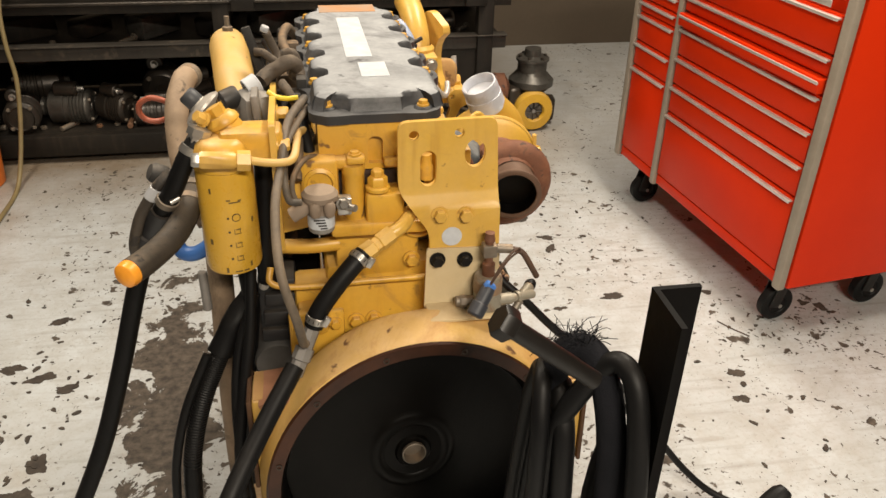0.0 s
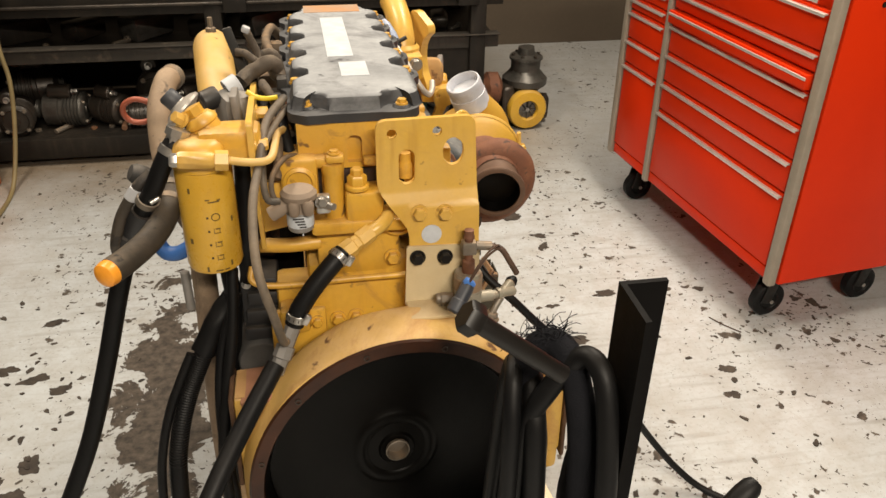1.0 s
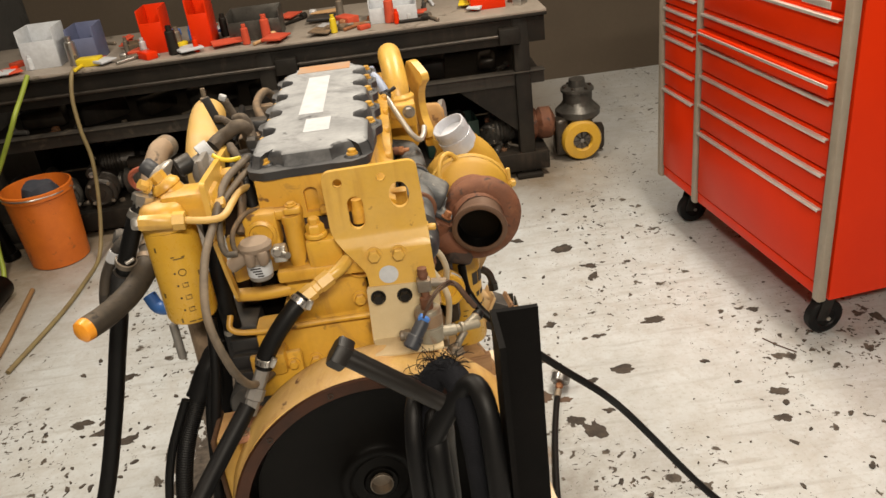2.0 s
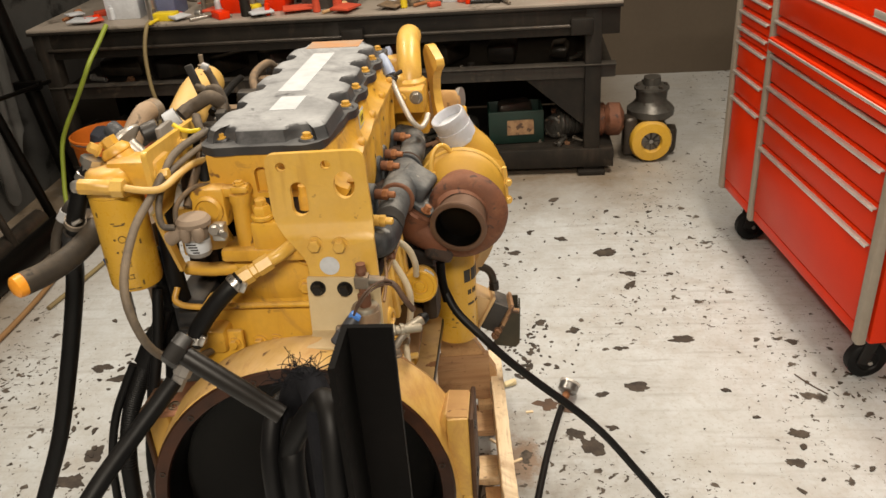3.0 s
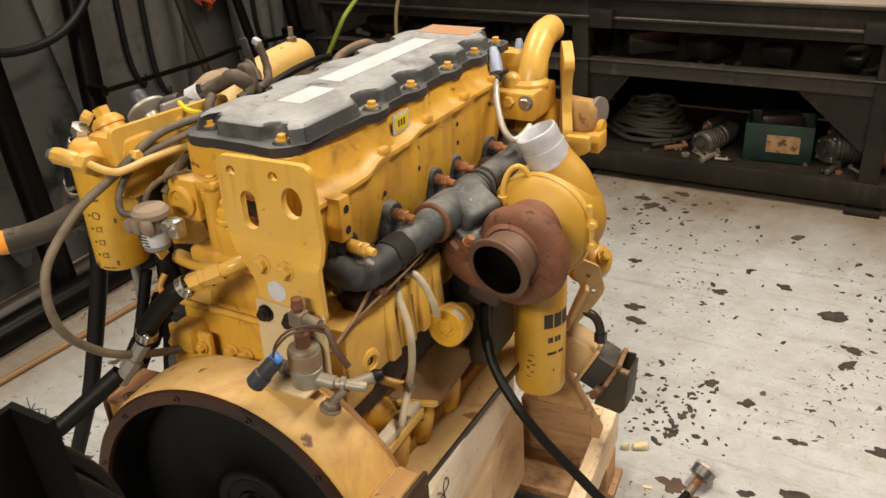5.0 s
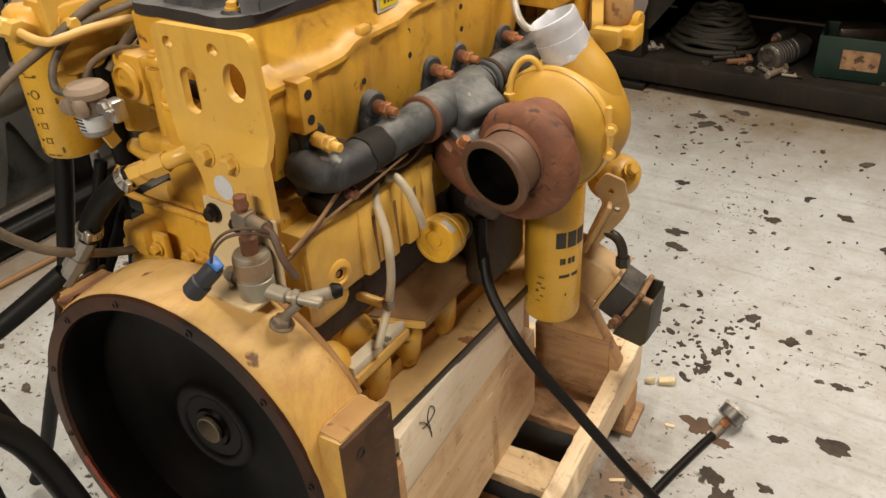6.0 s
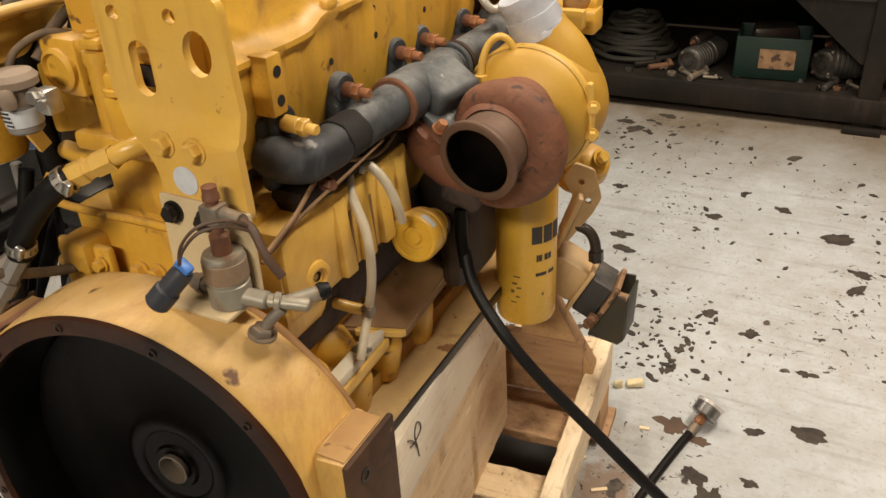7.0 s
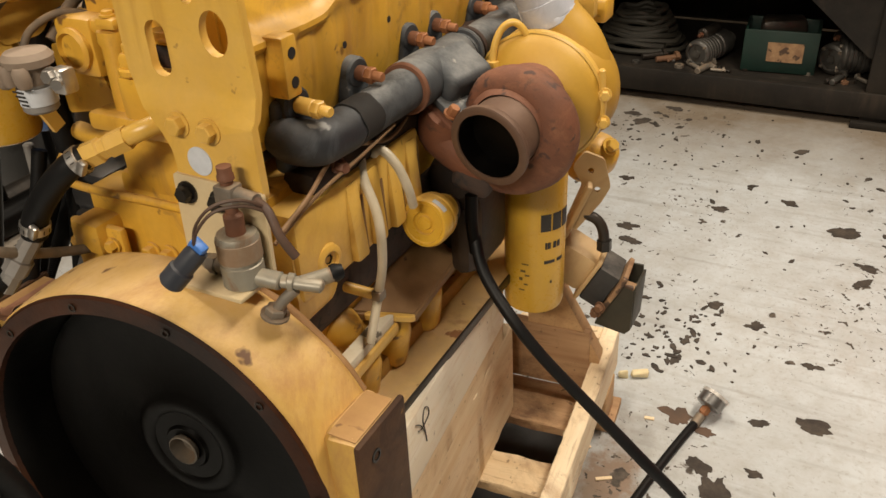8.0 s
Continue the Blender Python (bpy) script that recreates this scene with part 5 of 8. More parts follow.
# oil filler cap
b = mesh()
cap_a, cap_b = (0.1230, 0.390, 0.810), (0.1255, 0.290, 0.822)
lathe(b, [(0.022, -0.03), (0.026, -0.004), (0.0335, -0.002), (0.0345, 0.002), (0.0345, 0.009), (0.0325, 0.011), (0.0325, 0.014), (0.0355, 0.016), (0.0355, 0.032), (0.0330, 0.036), (0.029, 0.0362), (0.0275, 0.0345), (0.017, 0.0340), (0.0155, 0.0295), (0.011, 0.0295), (0.009, 0.0325), (0, 0.033)], cap_a, cap_b, 40)
cap = part("oil_filler_cap", b, yellow_filter, engine, "round yellow oil filler cap")
b = mesh()
axis = (Vector(cap_b) - Vector(cap_a)).normalized()
rows = []
for i in range(7):
    a = radians(72 - 6 * i)
    d = Vector((math.cos(a), 0, math.sin(a)))
    rows.append([b.verts.new(Vector(cap_a) + axis * h + d * r) for h, r in ((0.020, 0.0354), (0.020, 0.0362), (0.029, 0.0362), (0.029, 0.0354))])
for u, v in zip(rows, rows[1:]):
    for k in range(4):
        b.faces.new((u[k], u[(k + 1) % 4], v[(k + 1) % 4], v[k]))
b.faces.new(rows[0])
b.faces.new(rows[-1][::-1])
part("cap_label", b, label_white, cap, "small white label")
part("filler_neck", tube(mesh(), [(0.123, 0.398, 0.808), (0.116, 0.43, 0.797), (0.085, 0.47, 0.765)], 0.024, 18), soot_shade_brown, cap)
# milky breather tubes
part("breather_tube", tube(mesh(), [(0.078, 0.288, 0.930), (0.090, 0.272, 0.914), (0.111, 0.262, 0.878), (0.119, 0.256, 0.845), (0.113, 0.261, 0.795), (0.101, 0.264, 0.748), (0.105, 0.243, 0.722), (0.109, 0.222, 0.699)], 0.0063, 12), clear_hose, engine, "milky plastic breather tube")
part("breather_tube", tube(mesh(), [(0.072, 0.312, 0.905), (0.080, 0.310, 0.926), (0.096, 0.310, 0.936), (0.115, 0.312, 0.918), (0.124, 0.320, 0.885), (0.122, 0.334, 0.852)], 0.0063, 12), clear_hose, engine, "milky plastic breather tube")
part("tube_clip", box(mesh(), (0.101, 0.264, 0.749), (0.017, 0.018, 0.016), 0.004), dull_steel, engine)
part("side_wire", tube(mesh(), [(0.10, 0.095, 0.93), (0.098, 0.15, 0.945), (0.085, 0.24, 0.965), (0.09, 0.34, 0.94), (0.07, 0.45, 0.95)], 0.0028, 8), wire_tan, engine)
part("side_wire", tube(mesh(), [(0.085, 0.10, 0.91), (0.092, 0.17, 0.935), (0.105, 0.25, 0.955), (0.105, 0.33, 0.965)], 0.0024, 8), wire_tan, engine)
b = mesh()
hexbolt(b, (0.114, 0.050, 0.858), (0.3, 0.1, 1), 0.020, 0.009)
tube(b, [(0.116, 0.051, 0.863), (0.124, 0.056, 0.876), (0.135, 0.064, 0.888)], 0.0062, 12)
part("sensor_fitting", b, dull_steel, engine, "small grey threaded sensor")

# exhaust manifold: two slip-jointed logs with bolted ears
MX, MZ = 0.088, 0.988
b = lathe(mesh(), [(0.026, 0.0), (0.0325, 0.001), (0.0345, 0.004), (0.0345, 0.070), (0.0330, 0.076), (0.0330, 0.150), (0.0285, 0.156), (0.0, 0.156)], (MX, 0.390, MZ), (MX, 2, MZ), 36)
manifold = part("exhaust_manifold", grow(b, 0.0012, 30, 6), manifold_grey, engine, "dark grey scuffed iron exhaust manifold")
part("front_elbow", grow(tube(mesh(), [(0.046, 0.188, 0.998), (0.064, 0.184, 0.993), (MX - 0.003, 0.200, MZ + 0.001), (MX + 0.002, 0.232, MZ + 0.001), (MX + 0.001, 0.272, MZ)], 0.0262, 28), 0.0010, 30, 6), manifold_black, manifold, "sooty black front elbow")
part("front_runner", grow(tube(mesh(), [(MX + 0.001, 0.266, MZ), (MX, 0.33, MZ), (MX, 0.398, MZ)], (0.0268, 0.0280), 28), 0.0010, 30, 6), manifold_grey, manifold)
part("end_flange", grow(box(mesh(), (0.047, 0.194, 0.996), (0.018, 0.042, 0.086), 0.008, (0, 0, -6), 3), 0.0008, 30), manifold_black, manifold, "flat end flange")
part("rear_runner", grow(tube(mesh(), [(MX, 0.55, MZ), (MX, 0.68, MZ), (MX - 0.01, 0.76, MZ), (0.045, 0.785, MZ)], 0.0285, 20), 0.0012, 30, 6), manifold_grey, manifold)
b = mesh()
tube(b, [(MX + 0.002, 0.248, MZ + 0.002), (MX + 0.001, 0.270, MZ + 0.001), (MX + 0.001, 0.292, MZ + 0.001)], 0.0276, 28)
for v in b.verts:
    v.co.y += 0.010 * noise.noise(v.co * 45)
part("soot_band", b, soot, manifold, "black sooty band on the manifold")
for y, r, m_ in ((0.3875, 0.0352, stem_rust), (0.392, 0.0352, manifold_grey), (0.556, 0.0350, manifold_grey), (0.574, 0.0325, soot_shade_brown)):
    part("slip_ring", lathe(mesh(), [(0.027, 0), (r - 0.002, 0.0), (r, 0.002), (r, 0.005), (r - 0.002, 0.007), (0.027, 0.007)], (MX, y, MZ), (MX, 2, MZ), 36), m_, manifold)
b = mesh()
box(b, (MX + 0.026, 0.478, MZ - 0.002), (0.070, 0.086, 0.052), 0.012, (0, 32, -12), 3)
part("outlet_block", grow(b, 0.0016, 30), manifold_grey, manifold, "sloping outlet block towards the turbine")
part("outlet_flange", grow(box(mesh(), (MX + 0.034, 0.472, MZ - 0.026), (0.088, 0.100, 0.012), 0.005, (0, 32, -12)), 0.001, 30), manifold_grey, manifold)
part("turbine_flange", grow(box(mesh(), (MX + 0.029, 0.470, MZ - 0.040), (0.086, 0.098, 0.014), 0.005, (0, 32, -12)), 0.0012, 30, 4), rust_turbine, manifold, "rusted turbine flange")
for dx, dy in ((-0.012, -0.040), (0.030, -0.056), (0.056, 0.034)):
    part("flange_bolt", hexbolt(mesh(), (MX + 0.026 + dx * 0.85, 0.472 + dy, MZ - 0.022 - dx * 0.53), (0.53, 0.0, 0.85), 0.014, 0.012), copper_rust, manifold)
for k, (sx, sy, sz) in enumerate(((0.112, 0.192, 1.031), (0.098, 0.323, 1.026), (0.087, 0.476, 1.026), (0.084, 0.552, 1.024), (0.085, 0.690, 1.016))):
    d = Vector((1, -0.14, 0.0)).normalized()
    a = Vector((sx, sy, sz)) - d * 0.056
    out = 0.008 if k == 0 else 0.018
    b = cyl(mesh(), a - d * 0.012, a + d * out, 0.0200, n=28, bev=0.003)
    box(b, a + d * (out - 0.013) + Vector((0, 0, -0.028)), (0.024, 0.040, 0.056), 0.005, (0, 0, -8))
    ear = part("manifold_ear", grow(b, 0.0008, 30, k), manifold_grey if k else manifold_black, manifold)
    m_ = yellow_clean if k == 0 else copper_rust
    long = 0.0325 - out
    part("spacer", lathe(mesh(), [(0, 0), (0.0092, 0), (0.0098, 0.001), (0.0098, long - 0.001), (0.0090, long), (0, long)], a + d * (out - 0.0005), a + d, 20), m_ if k == 0 else stem_rust, ear, "tubular stud spacer")
    part("stud_nut", lathe(mesh(), [(0, 0), (0.0096, 0), (0.0104, 0.001), (0.0104, 0.009), (0.0090, 0.0105), (0, 0.0105)], a + d * 0.032, a + d, 6), m_, ear, "hexagon stud nut")
    part("stud", lathe(mesh(), [(0, 0), (0.0062, 0), (0.0062, 0.012), (0.005, 0.0135), (0, 0.0135)], a + d * 0.042, a + d, 12), m_, ear)
part("lower_stud", grow(hexbolt(mesh(), (0.090, 0.222, 0.952), (1, -0.2, 0), 0.013, 0.012), 0.002, 60), stem_rust, manifold)
for k in range(5):
    y = 0.262 + 0.105 * k
    part("port_runner", grow(tube(mesh(), [(0.035, y, MZ - 0.012), (MX - 0.01, y, MZ - 0.010)], 0.0225, 16), 0.0012, 30, 6), soot_shade_brown, manifold)

# turbocharger
turbo = part("turbocharger", grow(lathe(mesh(), [(0.05, -0.02), (0.058, 0.0), (0.052, 0.05), (0.05, 0.09)], (0.205, 0.500, 0.938), (0.205, 2, 0.938), 32), 0.002, 20), rust_turbine, engine, "turbocharger with rusted turbine housing and yellow compressor")
# turbine volute, a shrinking snail
b = mesh()
TC = Vector((0.210, 0.462, 0.932))
n_a, n_r = 40, 14
rings = []
for i in range(n_a + 1):
    f = i / n_a
    ang = radians(212) + f * radians(332)
    rad = 0.045 - 0.018 * f
    mid = 0.066 - 0.024 * f
    c, s = math.cos(ang), math.sin(ang)
    rings.append([b.verts.new(TC + Vector(((mid + rad * math.cos(q)) * c, rad * 0.78 * math.sin(q), (mid + rad * math.cos(q)) * s))) for q in (2 * math.pi * k / n_r for k in range(n_r))])
for u, v in zip(rings, rings[1:]):
    for k in range(n_r):
        b.faces.new((v[k], v[(k + 1) % n_r], u[(k + 1) % n_r], u[k]))
b.faces.new(rings[0])
b.faces.new(rings[-1][::-1])
lathe(b, [(0.062, 0.05), (0.058, 0.0), (0.050, -0.012)], (TC.x, TC.y - 0.02, TC.z), (TC.x, 2, TC.z), 40)
tube(b, [TC + Vector((-0.035, 0.0, -0.060)), TC + Vector((-0.065, -0.005, -0.050)), TC + Vector((-0.10, -0.01, -0.02)), (0.125, 0.445, 0.945)], (0.036, 0.038), 18)
grow(b, 0.0015, 30, 8)
part("turbine_volute", b, rust_turbine, turbo, "rust brown turbine volute")
b = mesh()
OUT = (0.204, 0.390, 0.925)
lathe(b, [(0.048, 0.075), (0.0488, 0.03), (0.0505, 0.014), (0.0550, 0.011), (0.0568, 0.008), (0.0568, 0.002), (0.054, 0.0), (0.0465, 0.0), (0.0455, 0.004), (0.0450, 0.060)], OUT, (TC.x + 0.004, TC.y, TC.z + 0.004), 48)
grow(b, 0.0008, 30, 1)
part("turbine_outlet", b, surface("brown_heated_steel", (0.145, 0.085, 0.055), (0.105, 0.060, 0.040), 0.6, metal=0.3, big=20), turbo, "brown steel outlet with a flared lip")
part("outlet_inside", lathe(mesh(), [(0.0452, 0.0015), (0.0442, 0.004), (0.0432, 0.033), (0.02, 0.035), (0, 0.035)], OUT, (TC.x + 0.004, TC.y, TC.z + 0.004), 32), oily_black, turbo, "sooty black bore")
b = mesh()
box(b, (0.158, 0.452, 0.852), (0.060, 0.050, 0.044), 0.014, (0, 20, 10), 3)
box(b, (0.136, 0.456, 0.905), (0.040, 0.060, 0.050), 0.018, (0, 25, 0), 3)
grow(b, 0.004, 30, 11)
part("turbine_foot", b, soot_shade_brown, turbo, "sooty rusted turbine foot")
# compressor housing
CC = Vector((0.202, 0.600, 0.927))
b = mesh()
lathe(b, [(0.030, -0.074), (0.064, -0.062), (0.086, -0.046), (0.0925, -0.038), (0.0955, -0.030), (0.0955, -0.018), (0.092, -0.014), (0.094, 0.0), (0.099, 0.020), (0.099, 0.045), (0.088, 0.065), (0.055, 0.072), (0.05, 0.11), (0.044, 0.11), (0.042, 0.06), (0, 0.06)], CC, CC + Vector((0, 1, 0)), 48)
comp = part("compressor_housing", b, dull_ochre, turbo, "smooth yellow compressor housing")
part("v_band_clamp", lathe(mesh(), [(0.0958, -0.032), (0.0992, -0.030), (0.0992, -0.020), (0.0958, -0.018)], CC, CC + Vector((0, 1, 0)), 48), yellow_clean, turbo)
part("clamp_bolt", cyl(mesh(), CC + Vector((0.096, -0.028, -0.03)), CC + Vector((0.092, -0.028, 0.055)), 0.0050, n=12, bev=0.002), yellow_clean, turbo)
for dz in (-0.02, 0.02):
    part("clamp_nut", hexbolt(mesh(), CC + Vector((0.098, -0.030, dz)), (0.4, -1, 0), 0.013, 0.008), yellow_clean, turbo)
b = mesh()
tube(b, [CC + Vector((0.052, 0.030, -0.05)), CC + Vector((0.054, 0.030, 0.020)), CC + Vector((0.039, 0.028, 0.066)), CC + Vector((0.010, 0.026, 0.097)), CC + Vector((-0.007, 0.024, 0.117))], (0.037, 0.037), 24)
part("compressor_outlet", b, dull_ochre, turbo)
b = mesh()
pa, pb = CC + Vector((0.001, 0.025, 0.100)), CC + Vector((-0.027, 0.012, 0.161))
lathe(b, [(0.0365, 0), (0.0395, 0.003), (0.0395, 0.012), (0.038, 0.014), (0.038, 0.050), (0.0385, 0.052), (0.0388, 0.060), (0.0375, 0.066), (0.0345, 0.067), (0.0325, 0.064), (0.0315, 0.048), (0.0, 0.046)], pa, pb, 40)
grow(b, 0.0010, 45, 6)
part("outlet_collar", b, tape_grey, turbo, "outlet wrapped in pale grey tape")
part("tape_edge", grow(lathe(mesh(), [(0.0383, 0), (0.0396, 0.0008), (0.0396, 0.026), (0.0383, 0.027)], pa + (pb - pa).normalized() * 0.010, pb, 40), 0.0016, 45, 9), tape_grey, turbo, "second turn of grey tape")
b = tube(mesh(), [(0.142, 0.545, 0.978), (0.143, 0.550, 1.004), (0.150, 0.558, 1.026), (0.163, 0.564, 1.036), (0.176, 0.568, 1.030), (0.186, 0.570, 1.012), (0.189, 0.568, 0.990)], 0.0052, 12)
part("oil_feed_pipe", b, yellow_clean, turbo, "bent yellow oil feed pipe")
part("feed_fitting", lathe(mesh(), [(0, 0), (0.0085, 0), (0.0085, 0.014), (0.012, 0.016), (0.012, 0.024), (0, 0.026)], (0.189, 0.568, 0.968), (0.189, 0.568, 2), 6), yellow_clean, turbo)
part("feed_fitting", lathe(mesh(), [(0, 0), (0.010, 0), (0.010, 0.016), (0, 0.018)], (0.142, 0.546, 0.968), (0.142, 0.546, 2), 6), yellow_clean, turbo)
part("turbo_hose", tube(mesh(), [(0.160, 0.430, 0.83), (0.162, 0.425, 0.79), (0.170, 0.42, 0.745)], 0.0092, 14), oily_black, turbo)
# added black blocks that stand in for the deep shade of this recess
cast("oil_cooler", [((0.100, 0.545, 0.750), (0.085, 0.130, 0.190), 0.022), ((0.128, 0.475, 0.735), (0.040, 0.060, 0.120), 0.018)], grease_shade_black, turbo, 0.004, 7, "black block added as shade in the recess below the turbocharger")

# oil filter
b = mesh()
FX, FY = 0.164, 0.668
lathe(b, [(0, 0), (0.044, 0.0), (0.050, 0.004), (0.0525, 0.012), (0.0525, 0.275), (0.050, 0.283), (0.054, 0.285), (0.054, 0.300), (0.03, 0.302), (0, 0.302)], (FX, FY, 0.508), (FX, FY, 2), 44)
oil_filter = part("oil_filter", b, yellow_filter, engine, "tall yellow spin-on oil filter with black marks")
part("filter_base", box(mesh(), (FX - 0.03, FY + 0.01, 0.835), (0.12, 0.11, 0.055), 0.015), yellow, oil_filter)


def filter_bar(parent, cx, cy, r, z, deg, width, high, material=ink):
    """A printed bar that follows the can's curve."""
    b = mesh()
    n = 6
    rows = []
    for i in range(n + 1):
        a = radians(deg) + (i / n - 0.5) * width / r
        rows.append([b.verts.new((cx + (r + d) * math.cos(a), cy + (r + d) * math.sin(a), z + s * high / 2)) for d, s in ((0.0004, -1), (0.0004, 1), (0.0010, 1), (0.0010, -1))])
    for u, v in zip(rows, rows[1:]):
        for k in range(4):
            b.faces.new((u[k], u[(k + 1) % 4], v[(k + 1) % 4], v[k]))
    b.faces.new(rows[0])
    b.faces.new(rows[-1][::-1])
    return part("printed_bar", b, material, parent)


for deg, w, z, h in ((-49, 0.018, 0.692, 0.032), (-26, 0.018, 0.692, 0.032), (-2, 0.018, 0.692, 0.032), (-48, 0.003, 0.648, 0.013), (-42, 0.006, 0.648, 0.012), (-30, 0.006, 0.648, 0.012), (-21, 0.006, 0.648, 0.012),
                     (-40, 0.020, 0.616, 0.006), (-16, 0.014, 0.616, 0.006), (-36, 0.003, 0.575, 0.005)):
    filter_bar(oil_filter, FX, FY, 0.0525, z, deg, w, h)
for deg, w, z, h in ((-86, 0.012, 0.612, 0.002), (-90, 0.009, 0.598, 0.004), (-82, 0.008, 0.590, 0.003), (-94, 0.006, 0.582, 0.006), (-84, 0.007, 0.572, 0.003), (-92, 0.010, 0.560, 0.002)):
    filter_bar(oil_filter, FX, FY, 0.0525, z, deg, w, h, faint_ink)

# struts beside the oil filter
SM = Matrix.Translation((0.184, 0.770, 0.606)) @ Matrix.Rotation(radians(18), 4, "Z") @ YA
b = plate(mesh(), round_poly([(0.0, 0.022), (0.018, 0.0), (0.062, 0.062), (0.076, 0.092), (0.062, 0.145), (0.028, 0.158), (0.008, 0.128), (0.026, 0.095)], 0.007), [ring_pts(0.053, 0.086, 0.0055, n=12)[::-1], ring_pts(0.040, 0.122, 0.0055, n=12)[::-1]], SM, 0.008)
strap = part("strap_bracket", b, mount_tan, engine, "cream folded steel bracket with two holes")
b = box(mesh(), (0.020, 0.050, 0.018), (0.010, 0.110, 0.030), 0.003, (0, 0, -22))
bmesh.ops.transform(b, matrix=SM, verts=b.verts)
part("bracket_fold", b, mount_tan, strap)
b = mesh()
lathe(b, [(0, -0.05), (0.040, -0.05), (0.040, 0.010), (0.030, 0.030), (0.022, 0.038), (0.014, 0.040), (0, 0.041)], (0.215, 0.830, 0.735), (0.262, 0.800, 0.775), 24)
cast_boss = part("sensor_housing", grow(b, 0.002, 30), yellow, engine)
part("sensor_bolt", hexbolt(mesh(), (0.246, 0.808, 0.764), (0.6, -0.4, 0.5), 0.020, 0.012), yellow_clean, engine)
part("water_fitting", tube(mesh(), [(0.205, 0.78, 0.64), (0.235, 0.785, 0.63), (0.250, 0.785, 0.61), (0.255, 0.785, 0.575)], 0.010, 12), iron_dark, engine)
part("fitting_nut", lathe(mesh(), [(0, 0), (0.014, 0), (0.014, 0.02), (0, 0.02)], (0.254, 0.785, 0.59), (0.256, 0.785, 0.55), 6), iron_dark, engine)

# engine mount foot: tan arm, rubber block, rusty flange and a hanging channel
MA, MD = Vector((0.139, 0.800, 0.553)), (0, 28, 6)
ax = Vector((0.880, 0.085, -0.468))


def mount_at(d, up=0.0, side=0.0):
    """A point d along the sloping arm."""
    return MA + ax * d + Vector((0.468, 0, 0.88)) * up + Vector((-0.09, 1, 0)) * side


b = box(mesh(), mount_at(0.045), (0.110, 0.074, 0.080), 0.012, MD)
mount = part("engine_mount", grow(b, 0.0015, 20), mount_tan, engine, "tan mount arm with a rubber block and a hanging steel channel")
part("arm_flange", grow(box(mesh(), mount_at(0.101), (0.009, 0.086, 0.102), 0.004, MD), 0.001, 30), mount_tan, mount)
part("rubber_block", box(mesh(), mount_at(0.128, -0.004), (0.042, 0.076, 0.082), 0.003, MD), rubber_grey, mount, "dark grey rubber block")
part("rusty_flange", grow(box(mesh(), mount_at(0.156, 0.0), (0.010, 0.084, 0.094), 0.003, MD), 0.0015, 40, 2), stained_tan, mount, "rust-stained flange")
for u in (-0.046, -0.030):
    part("flange_nut", hexbolt(mesh(), mount_at(0.150, u, -0.048), (-0.2, -1, 0), 0.014, 0.010), rust_plate, mount)
b = plate(mesh(), [(0.246, 0.400), (0.306, 0.392), (0.316, 0.404), (0.316, 0.496), (0.290, 0.500), (0.256, 0.440)], [], face_y(0.790), 0.005)
plate_b = plate(mesh(), [(0.272, 0.410), (0.314, 0.402), (0.314, 0.508), (0.288, 0.508)], [], face_y(0.862), 0.005)
part("channel_front", b, olive_steel, mount, "dark olive steel channel plate")
part("channel_back", plate_b, olive_steel, mount)
part("channel_side", box(mesh(), (0.3160, 0.824, 0.452), (0.005, 0.070, 0.098), 0.002, (0, 2, 0)), olive_steel, mount)
part("channel_lip", grow(box(mesh(), (0.303, 0.793, 0.500), (0.030, 0.020, 0.008), 0.003, (0, 8, 0)), 0.002, 60), stained_tan, mount)

# far end: thermostat housing, elbow, hook and stubs
b = mesh()
box(b, (0.068, 0.808, 1.080), (0.090, 0.116, 0.056), 0.006)
box(b, (0.072, 0.860, 1.02), (0.08, 0.06, 0.09), 0.008)
box(b, (-0.05, 0.875, 0.98), (0.27, 0.05, 0.36), 0.012)
thermo = part("thermostat_housing", b, yellow, engine)
for bx, m_ in ((0.062, yellow_clean), (0.096, steel)):
    part("bolt", hexbolt(mesh(), (bx, 0.752, 1.089), (0, -1, 0), 0.020, 0.010), m_, thermo)
b = mesh()
tube(b, [(0.074, 0.812, 1.098), (0.076, 0.826, 1.130), (0.073, 0.856, 1.165), (0.069, 0.900, 1.186), (0.067, 0.945, 1.190)], 0.0285, 22)
lathe(b, [(0.036, 0), (0.039, 0.003), (0.039, 0.010), (0.032, 0.018)], (0.075, 0.815, 1.104), (0.075, 0.815, 2), 28)
lathe(b, [(0.020, 0), (0.020, 0.014), (0.015, 0.024), (0.007, 0.029), (0, 0.030)], (0.048, 0.792, 1.106), (0.048, 0.792, 2), 20)
part("water_elbow", b, yellow_clean, thermo, "yellow water outlet elbow")
turn = Matrix.Translation((0.120, 0.918, 0)) @ Matrix.Rotation(radians(-62), 4, "Z") @ YA
b = plate(mesh(), round_poly([(-0.004, 1.158), (0.012, 1.178), (0.032, 1.178), (0.076, 1.153), (0.080, 1.136), (0.062, 1.122), (0.050, 1.103), (0.046, 1.076), (0.053, 1.039), (0.072, 1.009), (0.072, 0.989), (0.042, 0.990), (0.028, 1.047), (0.012, 1.104), (-0.001, 1.139)], 0.006), [], turn, 0.020)
part("lifting_eye", b, yellow_clean, engine, "yellow lifting hook at the far end")
b = mesh()
cyl(b, (0.120, 0.925, 1.000), (0.198, 0.920, 0.998), 0.018, n=20, bev=0.003)
box(b, (0.165, 0.905, 0.975), (0.075, 0.05, 0.04), 0.006)
box(b, (0.135, 0.93, 1.00), (0.07, 0.05, 0.07), 0.01)
